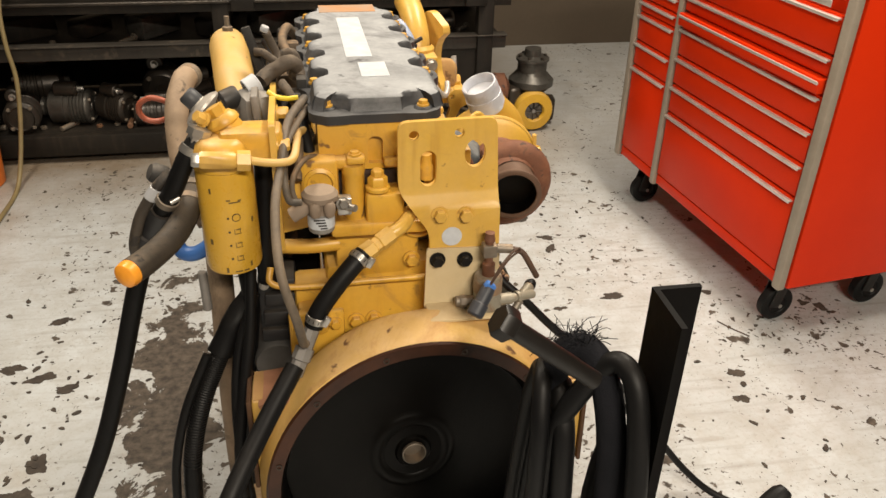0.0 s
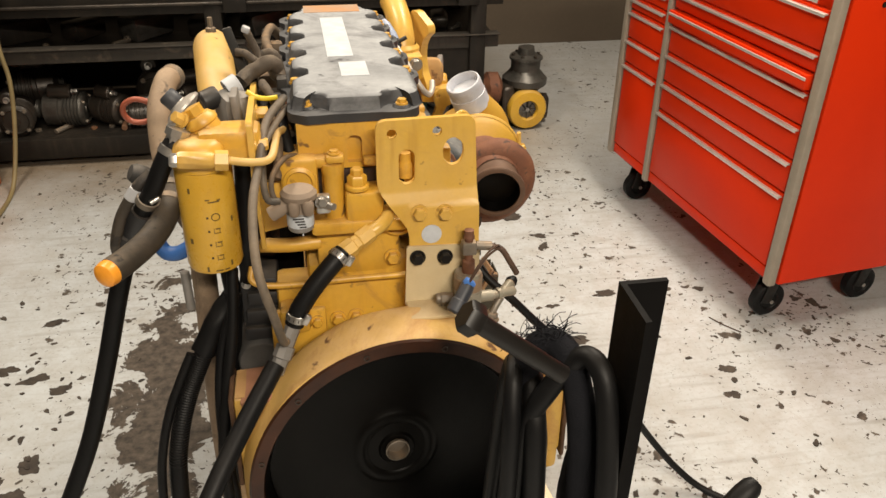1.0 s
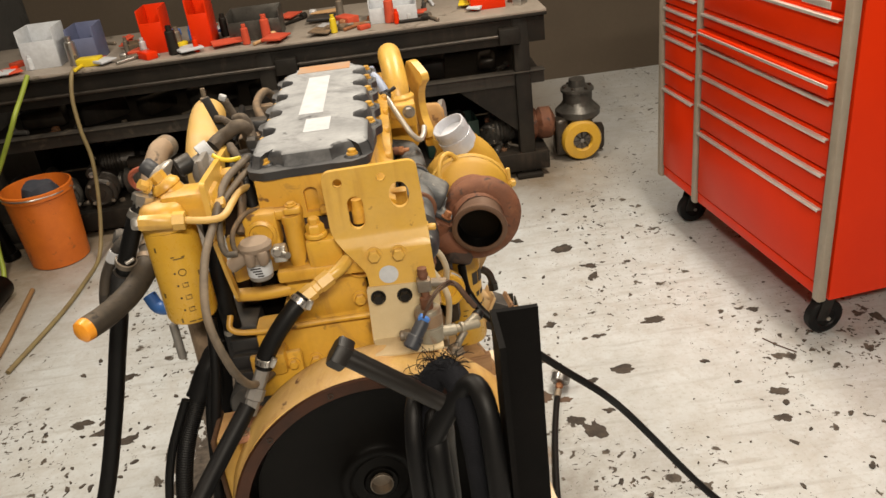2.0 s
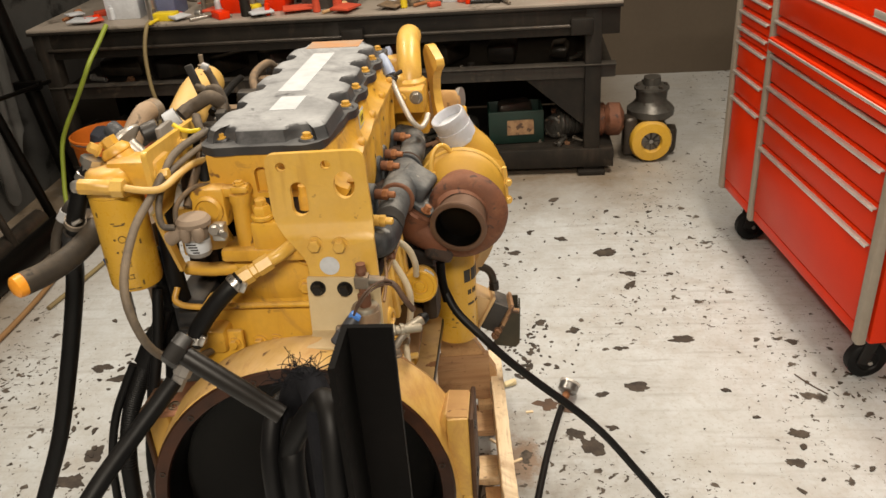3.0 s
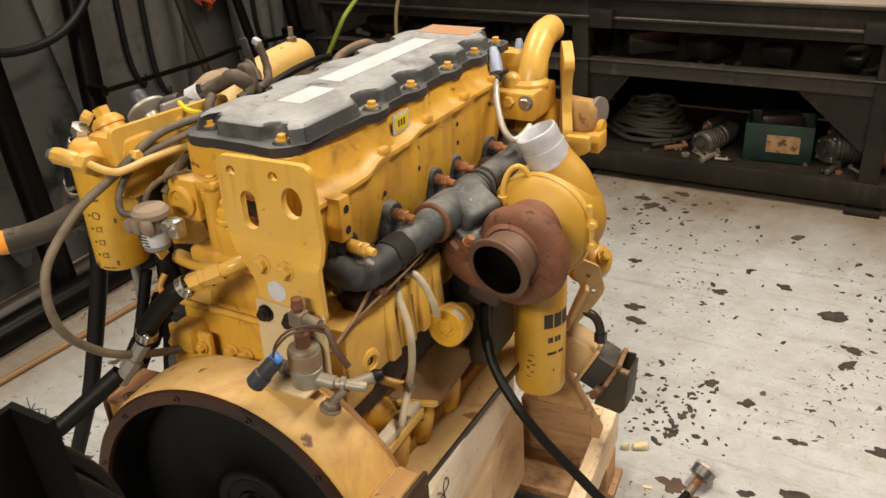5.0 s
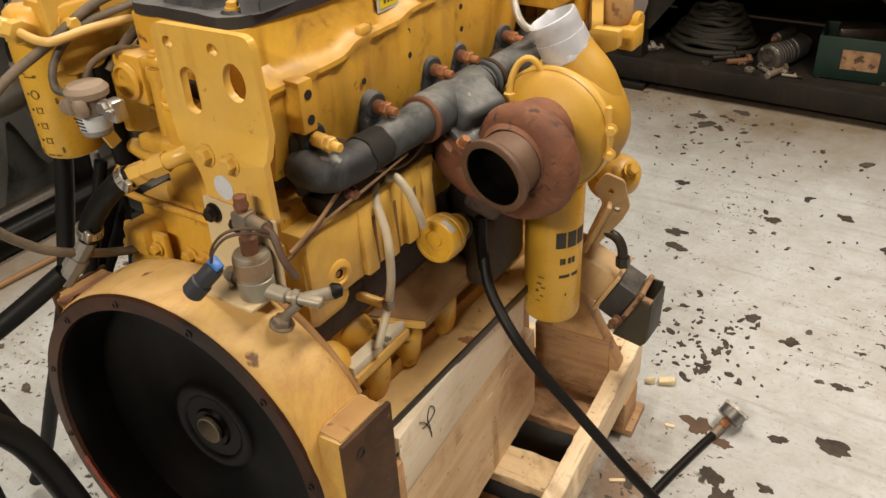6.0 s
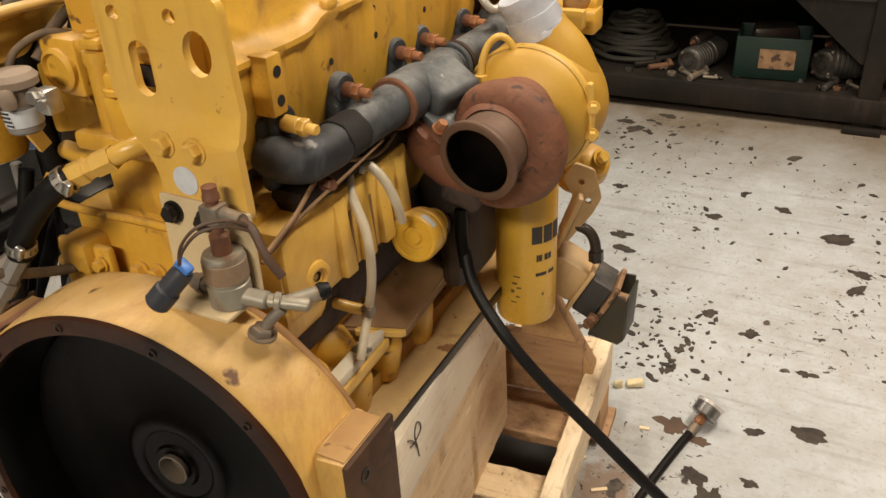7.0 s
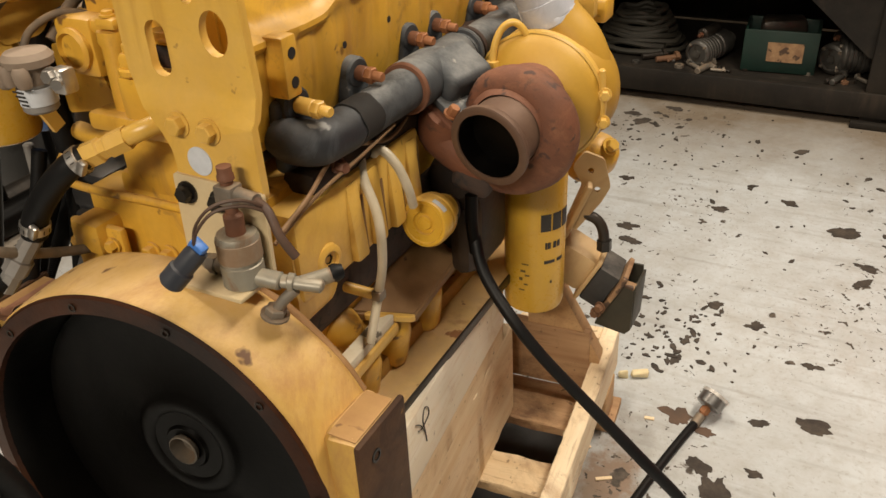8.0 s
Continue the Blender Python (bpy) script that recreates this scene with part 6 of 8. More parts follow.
grow(b, 0.002, 25, 3)
part("far_stub", b, yellow, engine)
part("far_casting", grow(box(mesh(), (0.142, 0.915, 1.022), (0.085, 0.06, 0.075), 0.020, (0, 0, 0), 3), 0.006, 25, 2), tan_dust, engine, "casting caked with tan dust")
part("far_disc", lathe(mesh(), [(0, 0), (0.030, 0), (0.032, 0.004), (0.032, 0.012), (0, 0.014)], (0.176, 0.925, 1.030), (0.9, 0.75, 1.05), 24), dusty_alu, engine, "dusty grey round cover")
vent = part("vent_tube", tube(mesh(), [(0.040, 0.738, 1.158), (0.048, 0.724, 1.141), (0.063, 0.690, 1.117), (0.082, 0.666, 1.084), (0.097, 0.657, 1.060), (0.112, 0.662, 1.046), (0.122, 0.682, 1.052), (0.126, 0.705, 1.062)], 0.0062, 14), vent_grey, engine, "pale grey steel vent tube")
b = mesh()
box(b, (0.048, 0.727, 1.143), (0.026, 0.022, 0.014), 0.004, (0, 25, 0))
tube(b, [(0.028, 0.742, 1.136), (0.050, 0.726, 1.146), (0.072, 0.722, 1.158)], 0.0045, 10)
part("tube_clip", b, black_plastic, vent, "dark plastic clip")
cap_blue = surface("pale_blue_plastic", (0.30, 0.36, 0.50), (0.22, 0.28, 0.44), 0.45, big=20, dust=(0.5, 0.5, 0.5), dust_up=0.6)
for p, q, r in (((0.046, 0.730, 1.148), (0.025, 0.759, 1.188), 0.0125), ((0.023, 0.884, 1.135), (0.020, 0.889, 1.178), 0.0100)):
    h = (Vector(q) - Vector(p)).length
    part("plastic_cap", lathe(mesh(), [(0, 0), (r, 0), (r * 1.05, h * 0.3), (r * 0.9, h * 0.75), (r * 0.55, h), (0, h)], p, q, 16), cap_blue, engine, "pale blue plastic protective cap")
b = plate(mesh(), round_poly([(0.140, 0.935), (0.158, 0.935), (0.176, 0.972), (0.207, 0.986), (0.207, 1.016), (0.160, 1.016), (0.145, 1.002), (0.147, 0.982), (0.152, 0.972)], 0.004), [ring_pts(0.155, 0.999, 0.006, n=12)], face_y(0.815), 0.018)
part("support_arm", b, yellow_clean, engine, "small yellow bracket arm with a bolt hole")
part("harness_knot", tube(mesh(), [(0.016, 0.772, 1.150), (0.028, 0.758, 1.140), (0.034, 0.745, 1.125)], 0.010, 12), wire_grey, engine)

# fuel filter side
b = mesh()
QX, QY = -0.312, 0.100
lathe(b, [(0, 0), (0.034, 0.0), (0.039, 0.003), (0.0415, 0.010), (0.0415, 0.158), (0.0402, 0.163), (0.0425, 0.165), (0.0425, 0.172), (0.03, 0.174), (0, 0.174)], (QX, QY, 0.973), (QX, QY, 2), 44)
fuel_filter = part("fuel_filter", b, yellow_filter, engine, "yellow spin-on fuel filter with small printed pictograms")
for k in range(4):
    z = 1.070 - k * 0.022
    ring = mesh()
    ca = radians(-72)
    cx, cy = QX + 0.0420 * math.cos(ca), QY + 0.0420 * math.sin(ca)
    d = Vector((math.cos(ca), math.sin(ca), 0))
    if k == 0:
        lathe(ring, [(0.0065, 0), (0.0060, 0.0008), (0.0052, 0.0008), (0.0052, 0)], (cx, cy, z), Vector((cx, cy, z)) + d, 18)
        part("printed_mark", ring, faint_ink, fuel_filter)
    else:
        filter_bar(fuel_filter, QX, QY, 0.0415, z - 0.004, -72, 0.010, 0.0009, faint_ink)
        filter_bar(fuel_filter, QX, QY, 0.0415, z + 0.003, -70, 0.007, 0.0016, faint_ink)
        filter_bar(fuel_filter, QX, QY, 0.0415, z, -78, 0.0009, 0.008, faint_ink)
        filter_bar(fuel_filter, QX, QY, 0.0415, z, -67, 0.0009, 0.006, faint_ink)
    filter_bar(fuel_filter, QX, QY, 0.0415, z, -88, 0.003, 0.003)
for deg, w, z in ((-72, 0.022, 1.094), (-84, 0.008, 1.098), (-62, 0.007, 1.096), (-118, 0.004, 1.112), (-36, 0.004, 1.060), (-100, 0.004, 0.985), (-50, 0.004, 0.990), (-78, 0.014, 0.982), (-62, 0.010, 0.982), (-128, 0.006, 1.03)):
    filter_bar(fuel_filter, QX, QY, 0.0415, z, deg, w * 0.75, 0.0018 if w > 0.006 else 0.008, faint_ink)
b = mesh()
lathe(b, [(0.042, 0), (0.044, 0.004), (0.042, 0.018), (0.036, 0.034), (0.028, 0.040), (0, 0.040)], (QX, QY, 1.140), (QX, QY, 2), 32)
box(b, (-0.270, 0.115, 1.165), (0.09, 0.06, 0.05), 0.012)
lathe(b, [(0.026, -0.02), (0.025, 0.010), (0.022, 0.034), (0.0245, 0.036), (0.0245, 0.042), (0.018, 0.050), (0, 0.052)], (-0.290, 0.125, 1.158), (-0.322, 0.128, 1.22), 24)
lathe(b, [(0, 0), (0.013, 0), (0.013, 0.014), (0, 0.016)], (-0.313, 0.127, 1.203), (-0.335, 0.13, 1.245), 6)
grow(b, 0.001, 30, 2)
fhead = part("filter_head", b, yellow, engine)
part("bleed_plug", hexbolt(mesh(), (-0.333, 0.120, 1.198), (-0.6, -0.5, 0.6), 0.016, 0.014), yellow_clean, fhead)
b = mesh()
lathe(b, [(0, 0), (0.0115, 0), (0.0128, 0.003), (0.0128, 0.046), (0.0105, 0.049), (0.0105, 0.052), (0, 0.052)], (-0.338, 0.048, 1.166), (-0.270, 0.052, 1.160), 8)
lathe(b, [(0, 0), (0.0145, 0), (0.0145, 0.018), (0, 0.020)], (-0.288, 0.051, 1.1615), (-0.250, 0.053, 1.158), 6)
part("banjo_nut", lathe(mesh(), [(0, 0), (0.008, 0), (0.010, 0.003), (0.010, 0.012), (0, 0.012)], (-0.349, 0.047, 1.167), (-0.33, 0.049, 1.165), 6), steel, fhead, "steel end nut")
part("banjo_fitting", b, yellow_clean, fhead)
part("fuel_line", tube(mesh(), [(-0.270, 0.052, 1.160), (-0.250, 0.052, 1.156), (-0.232, 0.053, 1.154), (-0.217, 0.058, 1.154), (-0.210, 0.074, 1.156), (-0.207, 0.105, 1.158), (-0.203, 0.160, 1.156), (-0.188, 0.210, 1.148)], 0.0058, 12), intake_paint, fhead, "bent yellow steel fuel line")
b = plate(mesh(), round_poly([(0.070, 1.208), (0.305, 1.198), (0.305, 1.145), (0.150, 1.122), (0.130, 1.100), (0.075, 1.100)], 0.012), [ring_pts(0.150, 1.16, 0.006, n=12)[::-1]], Matrix(((0, 0, 1, -0.243), (1, 0, 0, 0), (0, 1, 0, 0), (0, 0, 0, 1))), 0.009)
fplate = part("filter_bracket", b, yellow_clean, engine, "yellow steel filter bracket plate")
for y, z in ((0.095, 1.165), (0.20, 1.178), (0.255, 1.165)):
    part("bolt", hexbolt(mesh(), (-0.234, y, z), (1, 0, 0), 0.016, 0.016), yellow_clean, fplate)
# priming pump knob
b = mesh()
PA, PD = Vector((-0.346, 0.235, 1.177)), Vector((-0.70, 0.12, 0.70)).normalized()
lathe(b, [(0.012, -0.055), (0.014, -0.010), (0.032, -0.002), (0.034, 0.0), (0.034, 0.004), (0.026, 0.009), (0.015, 0.012), (0.013, 0.020), (0, 0.020)], PA, PA + PD, 32)
knob = part("priming_pump", b, vent_grey, engine, "grey priming pump with a dark knob")
part("knob", lathe(mesh(), [(0.0135, 0.012), (0.0150, 0.014), (0.0150, 0.032), (0.012, 0.036), (0, 0.036)], PA, PA + PD, 14), surface("grey_knob", (0.05, 0.053, 0.060), (0.035, 0.035, 0.04), 0.5), knob)
b = mesh()
box(b, (-0.270, 0.262, 1.166), (0.055, 0.07, 0.060), 0.018, (0, 0, 20))
part("pump_body", grow(b, 0.003, 30), dusty_alu, knob)
# intake elbow, yellow
b = tube(mesh(), [(-0.290, 0.310, 1.075), (-0.297, 0.345, 1.120), (-0.307, 0.41, 1.155), (-0.318, 0.51, 1.176), (-0.328, 0.60, 1.180)], (0.035, 0.036), 28)
intake = part("intake_elbow", b, intake_paint, engine, "smooth yellow air intake tube")
part("end_cap", lathe(mesh(), [(0.036, 0), (0.035, 0.015), (0.027, 0.026), (0, 0.030)], (-0.328, 0.60, 1.180), (-0.336, 0.70, 1.184), 28), intake_paint, intake)
part("stud", lathe(mesh(), [(0, 0), (0.010, 0), (0.010, 0.010), (0.005, 0.012), (0.005, 0.030), (0, 0.030)], (-0.325, 0.590, 1.212), (-0.325, 0.590, 2), 8), dull_steel, intake)
# tan metal pipe, gauge ring, lower hoses
b = tube(mesh(), [(-0.392, 0.46, 1.165), (-0.398, 0.43, 1.165), (-0.408, 0.38, 1.13), (-0.404, 0.33, 1.07), (-0.385, 0.27, 1.02), (-0.36, 0.24, 0.98)], 0.0205, 20)
pipe = part("coolant_pipe", b, tan_pipe, engine, "dusty tan coolant pipe")
part("pipe_end", lathe(mesh(), [(0.0205, 0), (0.0225, 0.002), (0.0225, 0.02), (0.0205, 0.022), (0.017, 0.022), (0.017, 0.0), (0, 0)], (-0.394, 0.45, 1.165), (-0.380, 0.52, 1.165), 24), dull_steel, pipe)
b = tube(mesh(), [(-0.436, 0.52, 1.092), (-0.452, 0.51, 1.108), (-0.474, 0.512, 1.112), (-0.494, 0.518, 1.100), (-0.498, 0.524, 1.080), (-0.486, 0.528, 1.064), (-0.462, 0.528, 1.062), (-0.440, 0.525, 1.074), (-0.43, 0.524, 1.09)], 0.0055, 10)
part("dipstick_ring", b, red_ring, engine, "dull red dipstick pull ring")
part("dipstick_tube", tube(mesh(), [(-0.43, 0.523, 1.09), (-0.40, 0.50, 1.06), (-0.34, 0.45, 0.92), (-0.28, 0.40, 0.75)], 0.007, 10), dull_steel, engine)
b = tube(mesh(), [(-0.441, -0.003, 1.028), (-0.420, 0.03, 1.030), (-0.392, 0.070, 1.042), (-0.374, 0.115, 1.060), (-0.366, 0.165, 1.085), (-0.362, 0.20, 1.11)], 0.0192, 22)
hose2 = part("radiator_hose", b, rubber_dusty, engine, "dusty grey rubber radiator hose")
part("orange_plug", lathe(mesh(), [(0.0185, 0.002), (0.019, -0.004), (0.0175, -0.013), (0.012, -0.017), (0, -0.018)], (-0.441, -0.003, 1.028), (-0.425, 0.022, 1.030), 26), plug_orange, hose2, "bright orange plastic plug")
for f in (0, 1):
    part("hose_clamp", lathe(mesh(), [(0.0196, 0), (0.0212, 0.001), (0.0212, 0.010), (0.0196, 0.011)], (-0.372 + 0.004 * f, 0.128 + 0.024 * f, 1.065 + 0.012 * f), (-0.367, 0.16, 1.082), 28), dull_steel, hose2)
b = tube(mesh(), [(-0.345, 0.105, 1.175), (-0.362, 0.098, 1.150), (-0.385, 0.10, 1.105), (-0.405, 0.115, 1.070), (-0.420, 0.13, 1.045)], 0.0138, 18)
hose3 = part("supply_hose", b, rubber, engine, "black rubber fuel supply hose")
part("hose_clamp", lathe(mesh(), [(0.0140, 0), (0.0155, 0.001), (0.0155, 0.012), (0.0140, 0.013)], (-0.352, 0.102, 1.166), (-0.366, 0.098, 1.145), 26), steel, hose3)
part("hose_barb", lathe(mesh(), [(0, -0.02), (0.014, -0.02), (0.014, 0.0), (0.018, 0.001), (0.018, 0.012), (0, 0.014)], (-0.343, 0.105, 1.180), (-0.330, 0.11, 1.21), 8), steel, hose3)
b = mesh()
lathe(b, [(0, 0), (0.019, 0), (0.019, 0.022), (0.016, 0.024), (0.016, 0.05), (0.0205, 0.052), (0.0205, 0.070), (0, 0.072)], (-0.410, 0.120, 1.060), (-0.440, 0.135, 1.01), 12)
part("quick_coupler", b, black_plastic, hose3)
for p, q in (((-0.396, 0.108, 1.086), (-0.408, 0.117, 1.066)), ((-0.437, 0.136, 1.012), (-0.447, 0.150, 0.985))):
    part("hose_clamp", lathe(mesh(), [(0.0150, 0), (0.0172, 0.001), (0.0172, 0.011), (0.0150, 0.012)], p, q, 24), dull_steel, hose3)
    part("clamp_screw", cyl(mesh(), Vector(p) + Vector((0.004, -0.019, 0.0)), Vector(p) + Vector((0.018, -0.014, 0.006)), 0.0042, n=10, bev=0.001), steel, hose3)
b = tube(mesh(), [(-0.437, 0.138, 1.015), (-0.456, 0.160, 0.965), (-0.483, 0.168, 0.890), (-0.524, 0.157, 0.758), (-0.577, 0.144, 0.608), (-0.648, 0.128, 0.454), (-0.72, 0.104, 0.290), (-0.79, 0.08, 0.129), (-0.83, 0.05, 0.035)], 0.0155, 16)
part("hanging_hose", b, rubber, hose3)
part("grey_hose", tube(mesh(), [(-0.390, 0.125, 1.118), (-0.408, 0.117, 1.104), (-0.426, 0.117, 1.080), (-0.444, 0.119, 1.050), (-0.458, 0.123, 1.010), (-0.462, 0.135, 0.985)], 0.0088, 12), rubber_dusty, engine, "dusty grey side hose")
part("hose_tape", lathe(mesh(), [(0.0090, 0), (0.0100, 0.001), (0.0100, 0.020), (0.0090, 0.021)], (-0.412, 0.117, 1.099), (-0.424, 0.117, 1.083), 16), alu, engine)
part("grey_knob", lathe(mesh(), [(0, -0.02), (0.013, -0.018), (0.0155, -0.010), (0.0155, 0.008), (0.012, 0.014), (0, 0.016)], (-0.418, 0.177, 1.096), (-0.45, 0.165, 1.115), 20), rubber_grey, engine, "grey plastic cap")
part("blue_cap", tube(mesh(), [(-0.340, 0.205, 0.975), (-0.362, 0.20, 0.955), (-0.385, 0.20, 0.943), (-0.405, 0.205, 0.945), (-0.418, 0.215, 0.965)], 0.0125, 14), plug_blue, engine, "blue plastic cap")

# wiring over the left of the head
loops_ = [
    ([(-0.255, 0.62, 1.205), (-0.245, 0.55, 1.212), (-0.242, 0.47, 1.208), (-0.245, 0.40, 1.195)], 0.008, rubber),
    ([(-0.20, 0.26, 1.20), (-0.195, 0.22, 1.185), (-0.188, 0.18, 1.16), (-0.182, 0.158, 1.135)], 0.011, rubber),
    ([(-0.21, 0.32, 1.18), (-0.205, 0.25, 1.19), (-0.20, 0.19, 1.17), (-0.20, 0.15, 1.15), (-0.205, 0.12, 1.12)], 0.008, wire_grey),
    ([(-0.165, 0.16, 1.140), (-0.190, 0.130, 1.150), (-0.210, 0.10, 1.135), (-0.212, 0.085, 1.11), (-0.195, 0.075, 1.085)], 0.0048, wire_grey),
    ([(-0.20, 0.55, 1.18), (-0.22, 0.60, 1.21), (-0.21, 0.68, 1.22), (-0.195, 0.72, 1.19)], 0.010, wire_grey),
    ([(-0.215, 0.24, 1.13), (-0.205, 0.33, 1.10), (-0.20, 0.45, 1.12), (-0.20, 0.60, 1.13)], 0.016, copper_rust),
]
for pts, r, m_ in loops_:
    pts = [(x - 0.004, y, z - 0.022) for x, y, z in pts]
    part("wiring_loom", tube(mesh(), pts, r * 0.9, 12), m_, engine, "dusty wiring loom")
for pts, r in (([(-0.258, 0.280, 1.204), (-0.240, 0.298, 1.214), (-0.224, 0.301, 1.222), (-0.209, 0.305, 1.227), (-0.201, 0.318, 1.216), (-0.200, 0.335, 1.196)], 0.0125), ([(-0.247, 0.409, 1.252), (-0.241, 0.410, 1.237), (-0.231, 0.406, 1.214), (-0.216, 0.385, 1.200), (-0.206, 0.350, 1.196)], 0.0075),
               ([(-0.268, 0.400, 1.222), (-0.252, 0.391, 1.220), (-0.236, 0.385, 1.208), (-0.216, 0.365, 1.202)], 0.0068), ([(-0.222, 0.335, 1.232), (-0.205, 0.331, 1.234), (-0.197, 0.330, 1.218), (-0.194, 0.312, 1.200)], 0.0085),
               ([(-0.224, 0.262, 1.206), (-0.212, 0.240, 1.194), (-0.200, 0.233, 1.172), (-0.192, 0.228, 1.150), (-0.186, 0.205, 1.138)], 0.0075)):
    part("wiring_loom", grow(tube(mesh(), pts, r, 12), 0.0022, 70, r * 999), loom_taupe, engine, "dusty taupe wiring loom")
part("loom_plug", grow(box(mesh(), (-0.193, 0.302, 1.187), (0.017, 0.020, 0.034), 0.003, (8, 0, 0)), 0.0006, 40), rubber_grey, engine, "dark grey loom connector")
part("loom_sleeve", lathe(mesh(), [(0.008, 0), (0.0098, 0.001), (0.0098, 0.022), (0.008, 0.023)], (-0.203, 0.2335, 1.181), (-0.196, 0.231, 1.162), 16), tan_pipe, engine)
part("loom_plug", box(mesh(), (-0.249, 0.409, 1.258), (0.014, 0.012, 0.012), 0.003, (0, 25, 0)), alu, engine)
part("rubber_strap", box(mesh(), (-0.271, 0.411, 1.224), (0.016, 0.006, 0.078), 0.002, (0, -16, 0)), rubber_grey, engine, "dark rubber strap")
part("rubber_cap", cyl(mesh(), (-0.225, 0.250, 1.160), (-0.225, 0.240, 1.182), 0.0125, n=18, bev=0.003), rubber, engine)
part("pump_flange", grow(box(mesh(), (-0.264, 0.222, 1.180), (0.012, 0.052, 0.054), 0.003, (0, -5, 0)), 0.0006, 40), dusty_alu, engine, "grey pump flange plate")
part("yellow_tag", tube(mesh(), [(-0.246, 0.214, 1.208), (-0.234, 0.212, 1.200), (-0.218, 0.212, 1.196), (-0.200, 0.210, 1.198)], 0.0040, 8), wire_yellow, engine, "bright yellow plastic tie")
part("hose_end_sleeve", lathe(mesh(), [(0, 0), (0.016, 0), (0.0175, 0.004), (0.0175, 0.026), (0.014, 0.030), (0, 0.030)], (-0.294, 0.263, 1.189), (-0.319, 0.252, 1.181), 20), black_plastic, engine)
part("hose_band", lathe(mesh(), [(0.0155, 0), (0.0165, 0.001), (0.0165, 0.022), (0.0155, 0.023)], (-0.262, 0.278, 1.204), (-0.289, 0.266, 1.191), 20), label_white, engine, "pale tape band")
# injector stubs and clips
for k in range(5):
    y = 0.30 + k * 0.11
    part("connector_stub", grow(box(mesh(), (-0.213, y, 1.165), (0.045, 0.035, 0.035), 0.008), 0.003, 30, k), wire_grey if k % 2 else black_plastic, engine)
# the gray loop of cable in front
b = tube(mesh(), [(-0.190, 0.215, 1.195), (-0.217, 0.135, 1.184), (-0.230, 0.059, 1.147), (-0.240, -0.010, 1.114), (-0.238, -0.078, 1.055), (-0.221, -0.092, 0.981), (-0.216, -0.046, 0.916), (-0.213, 0.011, 0.877), (-0.207, 0.068, 0.851), (-0.200, 0.098, 0.845)], 0.0064, 14)
part("looped_cable", b, wire_dark, engine, "dirty grey looped cable")
part("side_cable", tube(mesh(), [(-0.186, 0.220, 1.178), (-0.205, 0.160, 1.172), (-0.222, 0.100, 1.158), (-0.226, 0.060, 1.128), (-0.222, 0.048, 1.098), (-0.205, 0.052, 1.092)], 0.0052, 12), wire_dark, engine)
b = plate(mesh(), [(0.060, 1.11), (0.084, 1.11), (0.104, 1.045), (0.126, 0.992), (0.110, 0.986), (0.086, 1.040)], [], Matrix(((0, 0, 1, -0.241), (1, 0, 0, 0), (0, 1, 0, 0), (0, 0, 0, 1))), 0.006)
part("filter_hose", tube(mesh(), [(-0.255, 0.145, 1.150), (-0.258, 0.143, 1.09), (-0.264, 0.142, 1.03), (-0.268, 0.144, 0.96), (-0.268, 0.150, 0.912)], 0.0160, 14), rubber, engine, "black rubber hose behind the filter")
part("filter_hose", tube(mesh(), [(-0.298, 0.175, 1.00), (-0.303, 0.165, 0.925), (-0.300, 0.158, 0.87), (-0.308, 0.150, 0.80), (-0.322, 0.142, 0.70), (-0.330, 0.135, 0.50)], 0.0140, 14), rubber, engine)
part("bracket_tail", b, yellow_clean, engine, "yellow lower arm of the filter bracket")
b = plate(mesh(), round_poly([(-0.240, 1.086), (-0.176, 1.083), (-0.150, 1.017), (-0.240, 1.000)], 0.006), [], face_y(0.152), 0.012)
part("side_web", grow(b, 0.0006, 30), yellow, engine)
cast("transfer_pump", [((-0.232, 0.262, 1.010), (0.060, 0.085, 0.205), 0.016), ((-0.252, 0.235, 0.955), (0.040, 0.060, 0.060), 0.016)], soot_shade_brown, engine, 0.004, 6, "sooty fuel transfer pump")
# pressure sensor cluster
b = mesh()
NX, NY = -0.178, 0.062
lathe(b, [(0, 0), (0.019, 0), (0.020, 0.004), (0.020, 0.018), (0.026, 0.020), (0.027, 0.028), (0.022, 0.034), (0, 0.036)], (NX, NY, 1.072), (NX, NY, 2), 24)
tube(b, [(NX - 0.014, NY - 0.002, 1.085), (-0.206, 0.056, 1.078), (-0.220, 0.056, 1.070)], 0.0115, 12)
for dx in (-0.008, 0.012):
    lathe(b, [(0, 0), (0.007, 0.0), (0.009, 0.008), (0.009, 0.018), (0.006, 0.022), (0, 0.022)], (NX + dx, NY - 0.020, 1.073), (NX + dx, NY - 0.022, 1.10), 12)
sensor = part("fuel_pressure_sensor", b, surface("dusty_brown_plastic", (0.25, 0.19, 0.14), (0.17, 0.125, 0.09), 0.7, dust=(0.36, 0.27, 0.19), dust_up=0.8), engine, "dusty brown sensor with a white label band")
part("sensor_label", lathe(mesh(), [(0.0195, 0), (0.0200, 0.0005), (0.0200, 0.019), (0.0195, 0.0195)], (NX, NY, 1.049), (NX, NY, 2), 24), label_white, sensor, "white printed label band")
part("sensor_base", cyl(mesh(), (NX, NY, 1.040), (NX, NY, 1.075), 0.0190, bev=0.003), dusty_alu, sensor)
for k in range(4):
    part("bar", box(mesh(), (NX - 0.003 + k * 0.002, NY - 0.0203, 1.066 - k * 0.0045), (0.016 - 0.002 * k, 0.0012, 0.0018), 0), ink, sensor)
b = mesh()
box(b, (-0.143, 0.072, 1.075), (0.022, 0.020, 0.028), 0.004)
cyl(b, (-0.140, 0.062, 1.076), (-0.128, 0.050, 1.078), 0.0055, n=12)
